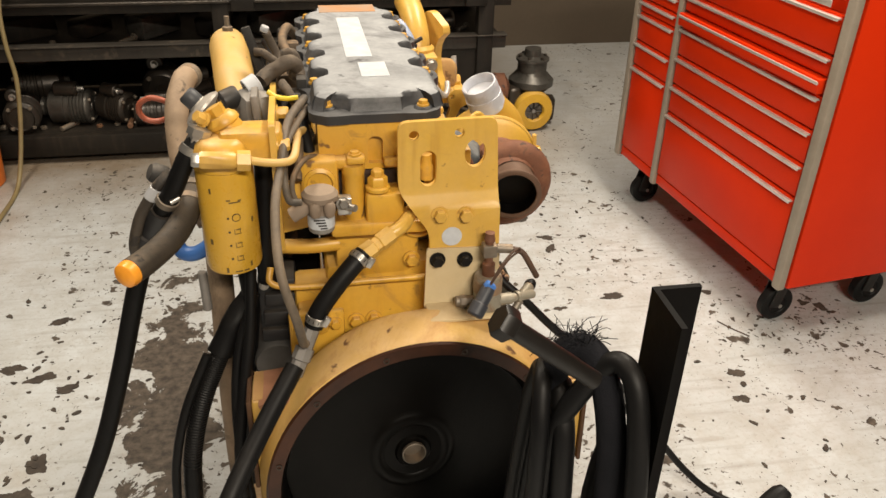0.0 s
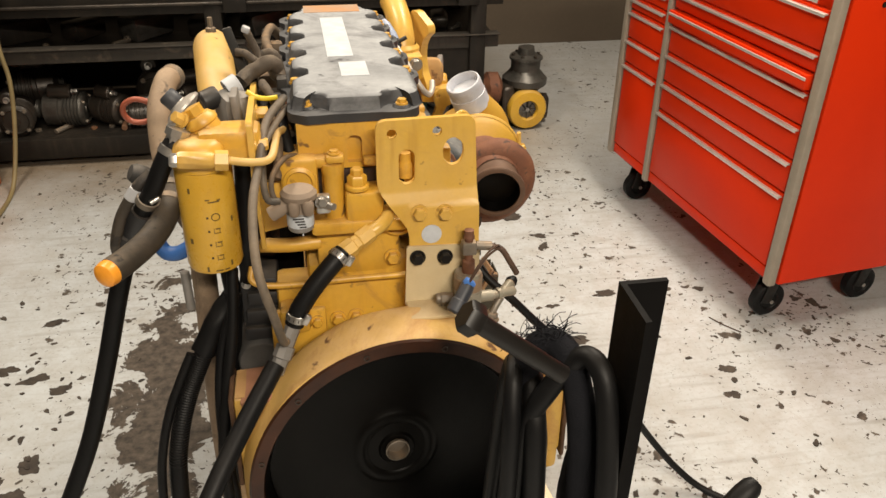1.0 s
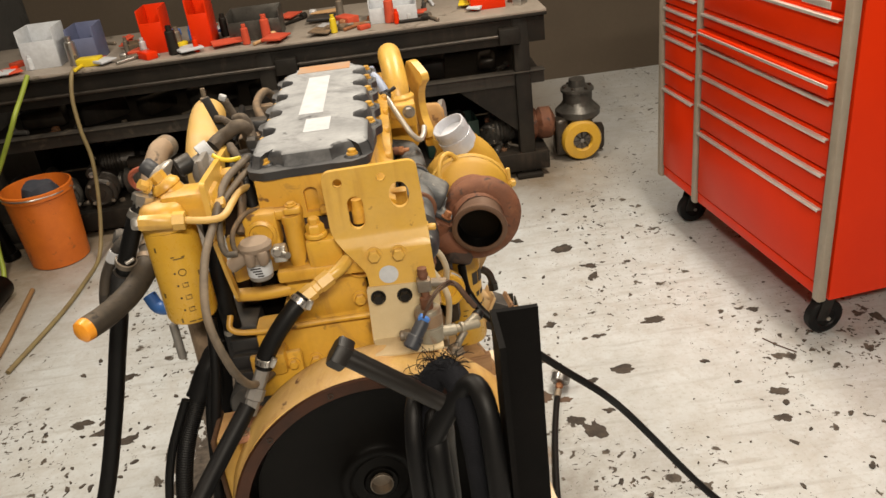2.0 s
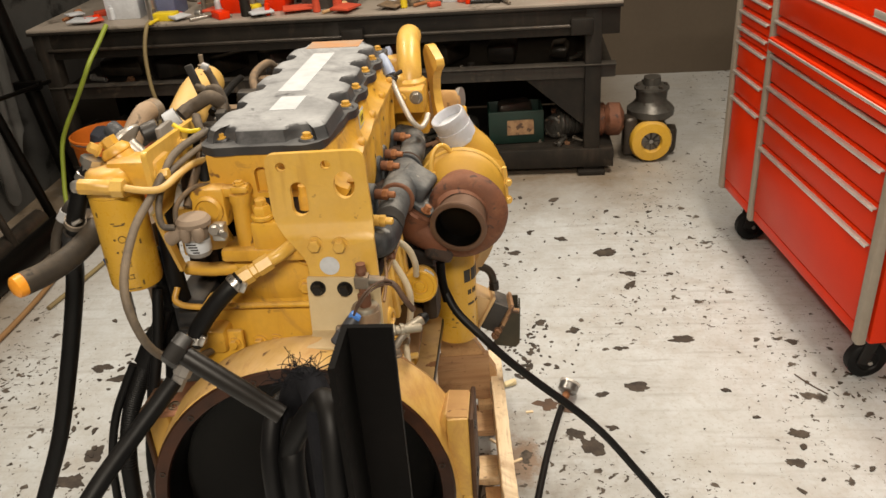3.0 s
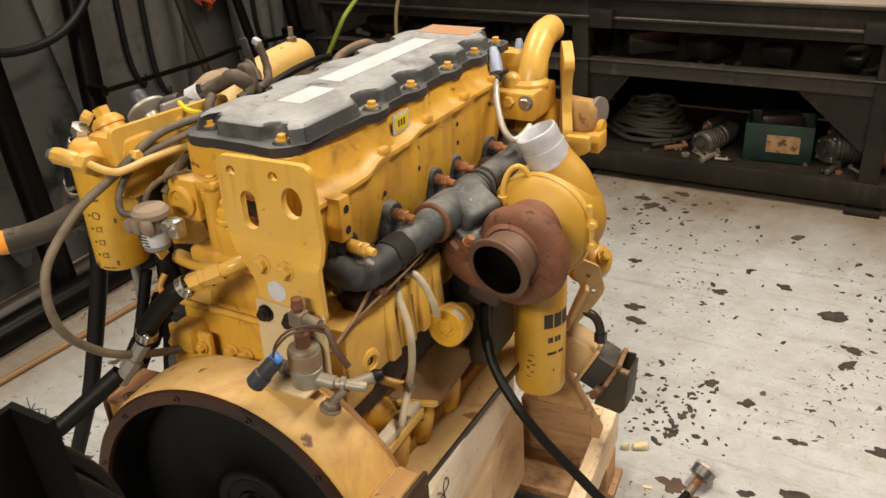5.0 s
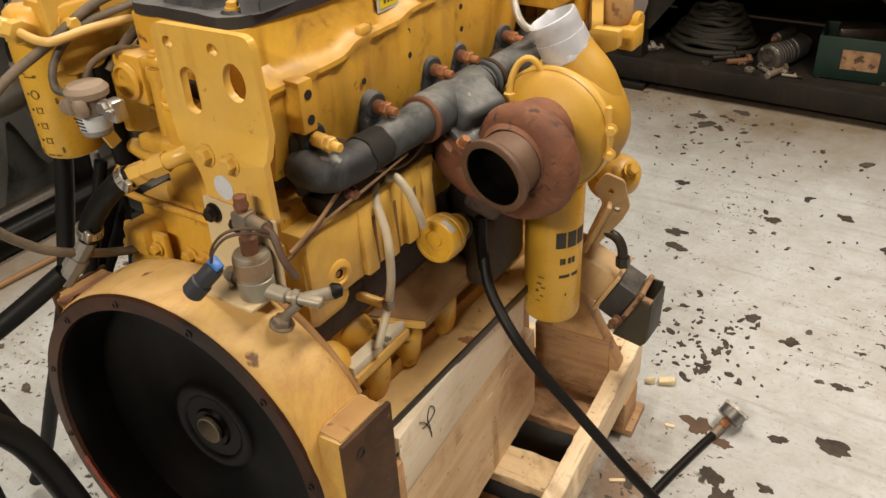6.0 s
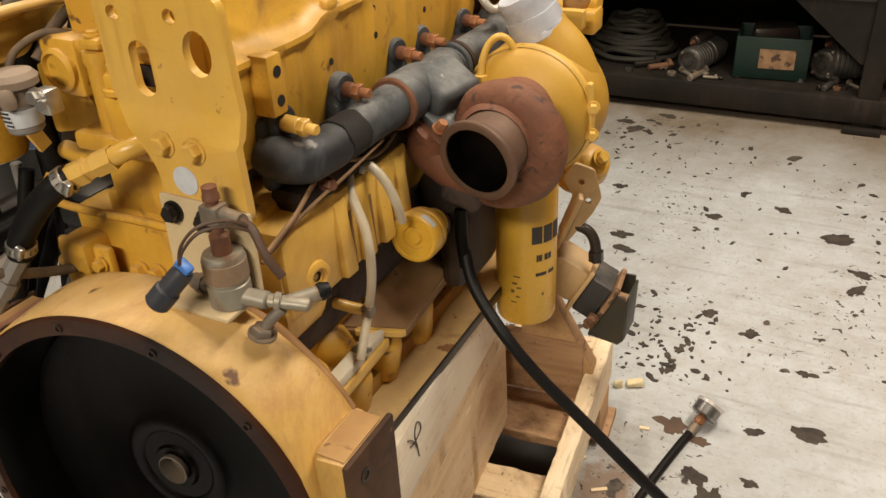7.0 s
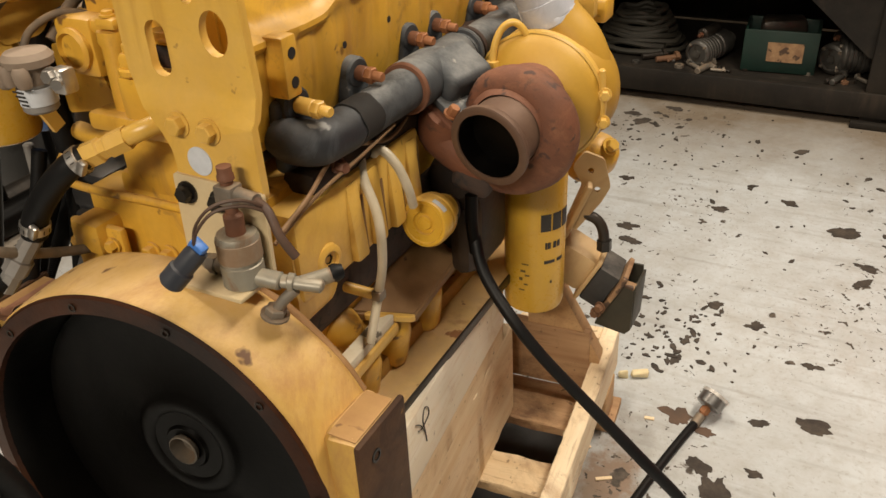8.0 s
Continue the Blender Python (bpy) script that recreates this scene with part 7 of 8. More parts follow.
hexbolt(b, (-0.146, 0.062, 1.082), (0.2, -1, 0.2), 0.013, 0.008)
part("sensor_terminal", b, steel, sensor, "bright steel terminal")
cast("pump_gallery", [((-0.212, 0.50, 0.93), (0.062, 0.56, 0.30), 0.02)], oily_black, engine, 0.004, 3, "oily black injection pump gallery")
for k in range(5):
    part("pump_line", tube(mesh(), [(-0.205, 0.27 + k * 0.11, 1.06), (-0.245, 0.26 + k * 0.11, 1.04), (-0.252, 0.25 + k * 0.11, 0.95), (-0.245, 0.26 + k * 0.11, 0.84)], 0.006, 8), dull_steel if k % 2 else yellow, engine)
# control module and starter on the left side
module = part("control_module", box(mesh(), (-0.256, 0.205, 0.850), (0.062, 0.12, 0.125), 0.006), black_plastic, engine, "black plastic control module")
for k in range(3):
    part("module_rib", box(mesh(), (-0.256 + 0.003 * k, 0.142, 0.812 + k * 0.034), (0.060 - 0.004 * k, 0.016, 0.024), 0.004), black_plastic, module)
part("module_screw", hexbolt(mesh(), (-0.276, 0.144, 0.905), (0, -1, 0), 0.010, 0.004), steel, module)
b = mesh()
lathe(b, [(0, 0), (0.038, 0), (0.042, 0.006), (0.042, 0.10), (0.048, 0.105), (0.048, 0.22), (0, 0.225)], (-0.262, 0.125, 0.760), (-0.255, 0.5, 0.760), 28)
starter = part("starter_motor", b, surface("grey_starter", (0.12, 0.115, 0.11), (0.07, 0.065, 0.06), 0.5, metal=0.4, big=14, specks=(0.03, 0.025, 0.02)), engine, "grey greasy starter motor")
part("solenoid_can", cyl(mesh(), (-0.300, 0.13, 0.70), (-0.300, 0.28, 0.70), 0.028, n=20, bev=0.004), dusty_alu, starter)
part("solenoid_clamp", lathe(mesh(), [(0.0285, 0), (0.0305, 0.001), (0.0305, 0.012), (0.0285, 0.013)], (-0.300, 0.15, 0.70), (-0.300, 1, 0.70), 24), steel, starter)
part("dusty_ledge", grow(box(mesh(), (AX - 0.232, 0.035, 0.781), (0.062, 0.090, 0.012), 0.005, (0, -8, 0)), 0.002, 30), red_dust, housing, "ledge caked in red-brown dust")
part("washer", lathe(mesh(), [(0.004, 0.002), (0.004, 0.0), (0.010, 0.0), (0.010, 0.002)], (-0.253, 0.005, 0.789), (-0.253, -0.02, 1), 18), dull_steel, housing)
part("left_down_pipe", tube(mesh(), [(-0.352, 0.245, 1.02), (-0.355, 0.250, 0.90), (-0.358, 0.255, 0.80), (-0.362, 0.255, 0.70), (-0.366, 0.255, 0.52), (-0.366, 0.255, 0.35)], 0.0215, 16), tan_pipe, engine)
part("silver_nozzle", cyl(mesh(), (-0.372, 0.16, 0.93), (-0.370, 0.155, 0.860), 0.0075, n=16, bev=0.002), dusty_alu, engine)
BOOT = [(-0.300, 0.170, 0.870), (-0.334, 0.150, 0.828), (-0.358, 0.138, 0.785)]
HARNESS = [(-0.350, 0.142, 0.798), (-0.372, 0.130, 0.755), (-0.394, 0.118, 0.706), (-0.414, 0.110, 0.640), (-0.428, 0.105, 0.560), (-0.435, 0.10, 0.42), (-0.43, 0.10, 0.20)]
harness = part("corrugated_harness", tube(mesh(), HARNESS, 0.0150, 16, 26, 0.0013), rubber, engine, "black corrugated wiring harness")
part("harness_boot", grow(tube(mesh(), BOOT, 0.021, 14), 0.004, 40), rubber, harness)
part("harness_cable", tube(mesh(), [(x - 0.028, y - 0.012, z - 0.01) for x, y, z in HARNESS], 0.008, 10), rubber, harness)
part("harness_cable", tube(mesh(), [(-0.292, 0.12, 0.95), (-0.300, 0.09, 0.86), (-0.318, 0.06, 0.76), (-0.335, 0.03, 0.64), (-0.33, 0.0, 0.45), (-0.33, 0.0, 0.25)], 0.0095, 12), rubber, harness)
part("harness_cable", tube(mesh(), [(-0.29, 0.13, 0.90), (-0.325, 0.10, 0.80), (-0.335, 0.06, 0.68), (-0.325, 0.03, 0.54), (-0.315, 0.02, 0.40)], 0.009, 10), rubber, harness)

# black hose from the turbo down to the floor
b = tube(mesh(), [(0.164, 0.428, 0.770), (0.192, 0.399, 0.728), (0.245, 0.375, 0.680), (0.294, 0.375, 0.625), (0.355, 0.385, 0.560), (0.441, 0.391, 0.478), (0.508, 0.418, 0.387), (0.580, 0.425, 0.284), (0.647, 0.430, 0.186), (0.715, 0.417, 0.101), (0.785, 0.392, 0.040), (0.87, 0.33, 0.022), (0.98, 0.22, 0.026)], 0.0088, 14)
part("drain_hose", b, rubber, engine, "black rubber drain hose running to the floor")

# ---- pallet under the engine ----
def rough_board(c, s, seed=0, wear=0.0016):
    """A sawn board with uneven faces and nicked edges."""
    b = box(mesh(), (0, 0, 0), s, 0)
    long = max(range(3), key=lambda i: s[i])
    cuts = [e for e in b.edges if abs((e.verts[0].co - e.verts[1].co)[long]) > s[long] * 0.9]
    bmesh.ops.subdivide_edges(b, edges=cuts, cuts=max(8, int(s[long] / 0.012)), use_grid_fill=True)
    bmesh.ops.bevel(b, geom=[e for e in b.edges if len(e.link_faces) == 2 and e.calc_face_angle(0) > 0.8], offset=0.0022, segments=1, affect="EDGES")
    for v in b.verts:
        p = v.co * 38 + Vector((seed * 3.1, 0, 0))
        n = noise.noise_vector(p) * wear + noise.noise_vector(p * 3.1) * wear * 0.5
        v.co += n + Vector(c)
    return b


def pallet():
    p = root("wooden_pallet", "rough wooden pallet with side rails and planks under the engine", "pallet")
    for x in (-0.42, -0.06, 0.240):
        part("rail", rough_board((x, 0.44, 0.187), (0.034, 0.98, 0.100), x), wood_rail if x > 0 else wood_brown, p, "pale splintered side rail" if x > 0 else "")
        for y in (0.03, 0.47, 0.88):
            part("pallet_block", box(mesh(), (x - 0.02 * (x > 0), y, 0.068), (0.07, 0.09, 0.092), 0.003), wood_brown, p)
    for k, y in enumerate((0.06, 0.24, 0.560, 0.742, 0.95)):
        part("deck_board", rough_board((-0.09 if k not in (2, 3) else 0.128, y, 0.126), (0.66 if k not in (2, 3) else 0.190, 0.085, 0.024), k, 0.0024), wood_cross if k != 3 else wood_cross_brown, p)
    for k, y in enumerate((0.10, 0.50, 0.90)):
        part("bottom_board", box(mesh(), (-0.09, y, 0.011), (0.72, 0.10, 0.020), 0.002), wood_cross_brown, p)
    part("upper_plank", box(mesh(), (0.124, 0.424, 0.492), (0.036, 0.472, 0.125), 0.003), wood_white, p, "pale plank with a scribbled mark")
    part("middle_plank", rough_board((0.118, 0.430, 0.396), (0.036, 0.48, 0.062), 6), wood_pale, p)
    part("end_batten", box(mesh(), (0.128, 0.181, 0.425), (0.034, 0.022, 0.17), 0.002, (2, 0, 0)), wood_brown, p, "tan batten at the end of the planks")
    part("lower_beam", rough_board((0.038, 0.42, 0.250), (0.085, 0.62, 0.222), 5), wood_pale, p)
    part("left_beam", box(mesh(), (-0.22, 0.47, 0.265), (0.085, 0.66, 0.25), 0.004), wood_brown, p)
    part("left_plank", box(mesh(), (-0.30, 0.42, 0.44), (0.035, 0.70, 0.20), 0.003), wood_pale, p)
    part("left_upright", box(mesh(), (-0.372, 0.225, 0.46), (0.055, 0.026, 0.60), 0.003, (0, 2, 0)), wood_pale, p, "pale upright board")
    part("cross_block", box(mesh(), (-0.08, 0.10, 0.235), (0.195, 0.09, 0.19), 0.004), wood_cross_brown, p)
    part("cross_block", box(mesh(), (-0.08, 0.80, 0.235), (0.195, 0.09, 0.19), 0.004), wood_cross_brown, p)
    part("end_board", box(mesh(), (0.135, 0.812, 0.238), (0.170, 0.022, 0.150), 0.002), wood_cross_brown, p, "brown stained end board")
    part("end_rail", box(mesh(), (0.130, 0.905, 0.218), (0.185, 0.040, 0.040), 0.003), wood_pale, p)
    m = Matrix.Translation((0.15, 0.84, 0.22)) @ Matrix.Rotation(radians(90), 4, "X") 
    part("corner_brace", plate(mesh(), [(-0.06, 0.0), (0.09, 0.0), (0.09, 0.03), (-0.02, 0.24), (-0.06, 0.24)], [], m, 0.035), wood_brown, p)
    part("pencil_mark", tube(mesh(), [(0.1432, 0.280, 0.477), (0.1432, 0.276, 0.502), (0.1432, 0.271, 0.525), (0.1432, 0.279, 0.541), (0.1432, 0.291, 0.533), (0.1432, 0.293, 0.520), (0.1432, 0.281, 0.515), (0.1432, 0.265, 0.514), (0.1432, 0.253, 0.519)], 0.0009, 6), faint_pencil, p, "scribbled black pencil mark")
    part("pencil_mark", tube(mesh(), [(0.1432, 0.247, 0.536), (0.1432, 0.262, 0.523), (0.1432, 0.274, 0.501), (0.1432, 0.280, 0.486)], 0.0008, 6), faint_pencil, p)
    for y in (0.18, 0.70):
        for z in (0.47, 0.53):
            part("nail", cyl(mesh(), (0.1415, y, z), (0.1432, y, z), 0.0035, n=10), dark_bolt, p)
    # the pallet stands askew under the engine, the planks lean with the sump
    yaw = Matrix.Translation((0.257, 0.93, 0)) @ Matrix.Rotation(radians(5), 4, "Z") @ Matrix.Translation((-0.257, -0.93, 0))
    lean = Matrix.Translation((0.152, 0.25, 0.500)) @ Matrix.Rotation(radians(6), 4, "Z") @ Matrix.Rotation(radians(-2.7), 4, "X") @ Matrix.Translation((-0.1432, -0.25, -0.500))
    for ob in p.children:
        ob.matrix_basis = lean if ob.name.split(".")[0] in ("upper_plank", "middle_plank", "pencil_mark", "nail", "end_batten") else yaw
    return p


pallet()


# ---- upright angle iron with the draped cables ----
def angle_post():
    b = mesh()
    x, y, t, lx, ly, z = 0.145, -0.337, 0.0065, 0.052, 0.073, 1.182
    m = Matrix.Translation((x, y, 0.008))
    plate(b, [(0, 0), (lx, 0), (lx, -t), (t, -t), (t, -ly), (0, -ly)][::-1], [], m, z - 0.008)
    post = thing("angle_iron_post", b, surface("matt_black_steel", (0.0018, 0.0016, 0.0015), (0.0038, 0.003, 0.0028), 0.62, big=9, bump=0.15, spec=0.10), "matt black angle iron post standing on the floor", "post")
    part("base_plate", box(mesh(), (x + 0.03, y - 0.03, 0.005), (0.20, 0.20, 0.010), 0.002), oily_black, post)
    return post


angle_post()

big = root("hex_bolt", "large black hexagon bolt through the post bracket", "bolt")
HB, HE = Vector((-0.024, -0.368, 1.181)), Vector((0.080, -0.379, 1.101))
d = (HE - HB).normalized()
part("bolt_head", lathe(mesh(), [(0, 0), (0.0157, 0), (0.0178, 0.003), (0.0178, 0.016), (0.0165, 0.018), (0, 0.018)], HB, HE, 6), dark_bolt, big)
part("shank", lathe(mesh(), [(0, 0.017), (0.0103, 0.017), (0.0103, 0.10), (0.0098, 0.102), (0.0098, (HE - HB).length), (0, (HE - HB).length)], HB, HE, 20), dark_bolt, big)

drapes = [
    ("draped_cable", [(0.066, -0.31, 0.02), (0.066, -0.31, 0.70), (0.064, -0.31, 0.88), (0.062, -0.305, 0.99), (0.064, -0.300, 1.045), (0.076, -0.301, 1.078), (0.093, -0.310, 1.088), (0.105, -0.332, 1.078), (0.112, -0.358, 1.035), (0.115, -0.374, 0.97), (0.118, -0.378, 0.85), (0.115, -0.37, 0.6), (0.11, -0.36, 0.02)], 0.0165, braid, "thick braided black cable draped over the bolt"),
    ("draped_hose", [(0.050, -0.33, 0.02), (0.052, -0.335, 0.75), (0.055, -0.336, 0.92), (0.061, -0.336, 1.00), (0.080, -0.338, 1.045), (0.104, -0.338, 1.080), (0.119, -0.350, 1.096), (0.128, -0.375, 1.082), (0.130, -0.400, 1.02), (0.130, -0.418, 0.93), (0.129, -0.425, 0.78), (0.124, -0.42, 0.02)], 0.0122, rubber, "thick black rubber hose draped beside the post"),
    ("draped_hose", [(0.044, -0.350, 0.02), (0.040, -0.350, 0.7), (0.040, -0.345, 0.96), (0.044, -0.325, 1.035), (0.052, -0.295, 1.052), (0.058, -0.262, 1.015), (0.058, -0.235, 0.92), (0.056, -0.20, 0.6), (0.056, -0.20, 0.02)], 0.0105, rubber, "black rubber hose hanging in a loop"),
    ("draped_hose", [(0.074, -0.355, 0.02), (0.072, -0.355, 0.75), (0.068, -0.350, 0.96), (0.068, -0.330, 1.020), (0.074, -0.300, 1.030), (0.078, -0.262, 0.968), (0.076, -0.225, 0.86), (0.074, -0.19, 0.5), (0.075, -0.19, 0.02)], 0.0135, rubber, "black rubber hose hanging in a loop"),
    ("draped_hose", [(0.150, -0.30, 1.00), (0.143, -0.30, 0.93), (0.135, -0.30, 0.87), (0.132, -0.30, 0.75), (0.13, -0.30, 0.02)], 0.0120, rubber, "black rubber hose hanging in a loop"),
]
for name, pts, r, m_, lab_ in drapes:
    thing(name, tube(mesh(), pts, r, 16), m_, lab_, "hose", "hoses draped over the bolt")
# frayed fibre tuft on the braided cable
b = mesh()
rnd = random.Random(4)
for k in range(150):
    a, q = rnd.uniform(0, 6.28), rnd.uniform(0.10, 1.0)
    o = Vector((0.090, -0.306, 1.094)) if k % 3 else Vector((0.070, -0.302, 1.084))
    p = o + Vector((math.cos(a), math.sin(a), 0)) * 0.010
    curl, lead = rnd.uniform(-4, 4), Vector((math.cos(a) * 0.5 - (0.0 if k % 3 else 0.5), math.sin(a) * 0.4, 1.0)).normalized()
    pts = [p]
    for i in range(5):
        lead = (Matrix.Rotation(curl * 0.16, 3, "Y") @ lead + Vector((rnd.uniform(-1, 1), rnd.uniform(-1, 1), rnd.uniform(-1, 1))) * 0.35).normalized()
        pts.append(pts[-1] + lead * 0.0075 * q)
    tube(b, pts, 0.00045, 4, 2)
thing("frayed_fibres", b, braid, "tuft of frayed black fibres on the braided cable", "fibres", kind="stuff")

h = root("bar_handle", "black bent bar with a rounded grip standing on the floor", "bar")
part("bar", tube(mesh(), [(0.20, -0.50, 0.014), (0.205, -0.49, 0.50), (0.215, -0.47, 0.84), (0.235, -0.450, 0.904), (0.262, -0.438, 0.927)], 0.010, 14), oily_black, h)
part("grip", lathe(mesh(), [(0, -0.03), (0.0105, -0.028), (0.012, -0.02), (0.0132, 0.02), (0.012, 0.033), (0.008, 0.040), (0, 0.042)], (0.272, -0.434, 0.933), (0.31, -0.42, 0.957), 20), rubber, h)
part("foot", cyl(mesh(), (0.20, -0.50, 0.0), (0.20, -0.50, 0.014), 0.07, n=28, bev=0.003), oily_black, h)

# ---- pressure gauge with its hose on the floor ----
g = root("pressure_gauge", "small chrome pressure gauge with a black hose lying on the floor", "gauge")
ga = Vector((0.455, 0.985, 0.034))
gd = Vector((0.36, 0.76, 0.54)).normalized()
dark_face = surface("dark_gauge_side", (0.38, 0.37, 0.36), (0.22, 0.21, 0.20), 0.3, metal=0.9, big=30, bump=0.03)
part("gauge_body", lathe(mesh(), [(0, 0), (0.026, 0), (0.030, 0.003), (0.030, 0.028), (0, 0.028)], ga, ga + gd, 32), dark_face, g, "dark polished gauge body")
part("gauge_rim", lathe(mesh(), [(0.030, 0.026), (0.0325, 0.027), (0.0325, 0.034), (0.029, 0.035), (0.028, 0.031), (0, 0.031)], ga, ga + gd, 32), chrome, g, "chrome rim")
b = mesh()
cyl(b, ga - gd * 0.03, ga, 0.008, n=12, bev=0.002)
lathe(b, [(0, 0), (0.012, 0), (0.012, 0.014), (0, 0.014)], ga - gd * 0.018, ga, 6)
part("brass_fitting", b, copper_rust, g)
part("hose_ferrule", lathe(mesh(), [(0.0095, 0), (0.0115, 0.002), (0.0115, 0.028), (0.0095, 0.030)], ga - gd * 0.052, ga, 18), dull_steel, g)
part("gauge_hose", tube(mesh(), [ga - gd * 0.028, ga - gd * 0.045, (0.425, 0.900, 0.012), (0.40, 0.80, 0.011), (0.375, 0.68, 0.011), (0.345, 0.50, 0.011), (0.33, 0.30, 0.011), (0.36, 0.05, 0.011)], 0.0095, 14), rubber, g)

# crumbs of foam and splinters
for x, y, s in ((0.280, 1.062, 0.020), (0.246, 1.045, 0.013)):
    b = grow(box(mesh(), (0, 0, 0.009), (s * 2, s, 0.018), 0.004, (0, 0, 25)), 0.008, 60, x * 9)
    thing("foam_crumb", b, cork, "pale yellow crumb of foam on the floor", "crumb", "foam crumbs", pose(x, y, 0))
for x, y, rz, L in ((0.30, 0.72, 30, 0.035), (0.235, 0.80, -40, 0.03), (0.34, 0.93, 10, 0.022)):
    thing("wood_splinter", box(mesh(), (0, 0, 0.003), (L, 0.008, 0.004), 0.001), wood_pale, "pale wood splinter on the floor", "splinter", "wood splinters", pose(x, y, 0, 0, 0, rz))
thing("thin_wire", tube(mesh(), [(1.166, 1.103, 0.003), (1.195, 1.055, 0.003), (1.235, 1.005, 0.003)], 0.002, 6), wire_brown, "short rusty wire lying on the floor", "wire")

# ---- old turbocharger standing by the bench ----
t = root("old_turbocharger", "old greasy turbocharger with a yellow compressor ring standing on the floor", "turbocharger", pose(0.975, 2.90, 0.004) @ Matrix.Scale(0.88, 4))
part("compressor_ring", lathe(mesh(), [(0.052, -0.02), (0.060, -0.045), (0.108, -0.040), (0.118, -0.02), (0.118, 0.01), (0.105, 0.03), (0.05, 0.035), (0, 0.035)], (0.0, -0.05, 0.118), (-0.06, 1, 0.118), 36), yellow_filter, t, "yellow compressor ring")
part("compressor_wheel", lathe(mesh(), [(0.052, -0.018), (0.05, -0.012), (0.014, -0.016), (0.012, -0.03), (0, -0.032)], (0.0, -0.05, 0.118), (-0.06, 1, 0.118), 24), dusty_alu, t, "grey compressor wheel")
for k in range(8):
    a = k * math.pi / 4
    part("blade", box(mesh(), (0.032 * math.cos(a), -0.075, 0.118 + 0.032 * math.sin(a)), (0.040, 0.016, 0.004), 0.001, (25, -math.degrees(a), 0)), iron_grey, t)
b = mesh()
lathe(b, [(0, 0.0), (0.09, 0.0), (0.10, 0.04), (0.10, 0.16), (0.075, 0.20), (0.10, 0.215), (0.130, 0.24), (0.130, 0.275), (0.10, 0.30), (0.085, 0.32), (0.085, 0.38), (0.095, 0.385), (0.095, 0.40), (0.05, 0.41), (0.045, 0.45), (0, 0.45)], (0.01, 0.06, 0.0), (0.01, 0.06, 1), 32)
grow(b, 0.006, 14)
part("turbine_body", b, iron_grey, t)
for c_, s_ in (((-0.11, 0.0, 0.14), (0.08, 0.10, 0.22)), ((0.11, 0.05, 0.09), (0.10, 0.10, 0.14))):
    part("side_casting", grow(box(mesh(), c_, s_, 0.02), 0.008, 20), iron_dark, t)
for k in range(6):
    a = k * math.pi / 3
    part("bolt", hexbolt(mesh(), (0.01 + 0.075 * math.cos(a), 0.06 + 0.075 * math.sin(a), 0.40), (0, 0, 1), 0.018, 0.012), iron_dark, t)

# ---- junk on the bench and its shelves ----
rnd = random.Random(11)


def junk_motor(x, y, z, r, L, m_, yaw):
    """An old alternator or starter lying on its side."""
    j = root("scrap_motor", "greasy old starter motor lying on the lower shelf", "motor", pose(x, y, z, 0, 0, yaw), "scrap motors")
    prof = [(0, 0), (r * 0.25, 0), (r * 0.28, 0.006), (r * 0.66, 0.008), (r * 0.72, 0.0), (r * 0.92, r * 0.08), (r, r * 0.2)]
    for q in range(5):
        at = r * 0.2 + (L * 0.45 - r * 0.2) * (q + 0.5) / 5
        prof += [(r, at - 0.004), (r * 0.93, at - 0.002), (r * 0.93, at + 0.002), (r, at + 0.004)]
    prof += [(r, L * 0.45), (r * 0.92, L * 0.47), (r * 0.92, L * 0.55), (r, L * 0.57), (r * 0.95, L * 0.9), (r * 0.5, L), (0, L)]
    b = lathe(mesh(), prof, (-L / 2, 0, r), (1, 0, r), 24)
    part("motor_body", grow(b, r * 0.02, 25, x), m_, j)
    for q in range(4):
        a = radians(45 + 90 * q)
        part("case_bolt", hexbolt(mesh(), (-L / 2 + 0.004, r * 0.8 * math.cos(a), r + r * 0.8 * math.sin(a)), (-1, 0, 0), r * 0.16, r * 0.10), dull_steel, j)
    part("terminal", hexbolt(mesh(), (-L * 0.26, r * 0.3, r * 2.15), (-1, 0, 0), r * 0.24, r * 0.3), stem_rust if int(x * 100) % 2 else steel, j)
    part("solenoid", cyl(mesh(), (-L * 0.25, r * 0.3, r * 2.15), (L * 0.25, r * 0.3, r * 2.15), r * 0.42, n=16, bev=0.006), iron_dark, j)
    part("pulley", lathe(mesh(), [(0, 0), (r * 0.55, 0), (r * 0.45, 0.012), (r * 0.55, 0.024), (0, 0.026)], (L / 2, 0, r), (L, 0, r), 20), iron_grey, j)
    return j


shelf = 0.131
x = -1.86
for k in range(12):
    r = rnd.uniform(0.055, 0.085)
    if not (-0.50 < x < 0.50):
        junk_motor(x, 2.86 + rnd.uniform(-0.03, 0.06), shelf, r, rnd.uniform(0.15, 0.24), rnd.choice((iron_dark, iron_grey, iron_dark)), rnd.uniform(0, 180))
    x += 0.20
for x, y, r, yaw in ((0.05, 2.88, 0.055, 70), (-0.68, 2.95, 0.085, 20), (0.55, 2.95, 0.06, 60), (0.62, 2.92, 0.075, 15), (-0.86, 3.12, 0.10, 90), (-1.45, 3.15, 0.10, 10)):
    junk_motor(x, y, shelf, r, 0.22, iron_grey if x > 0 else iron_dark, yaw)
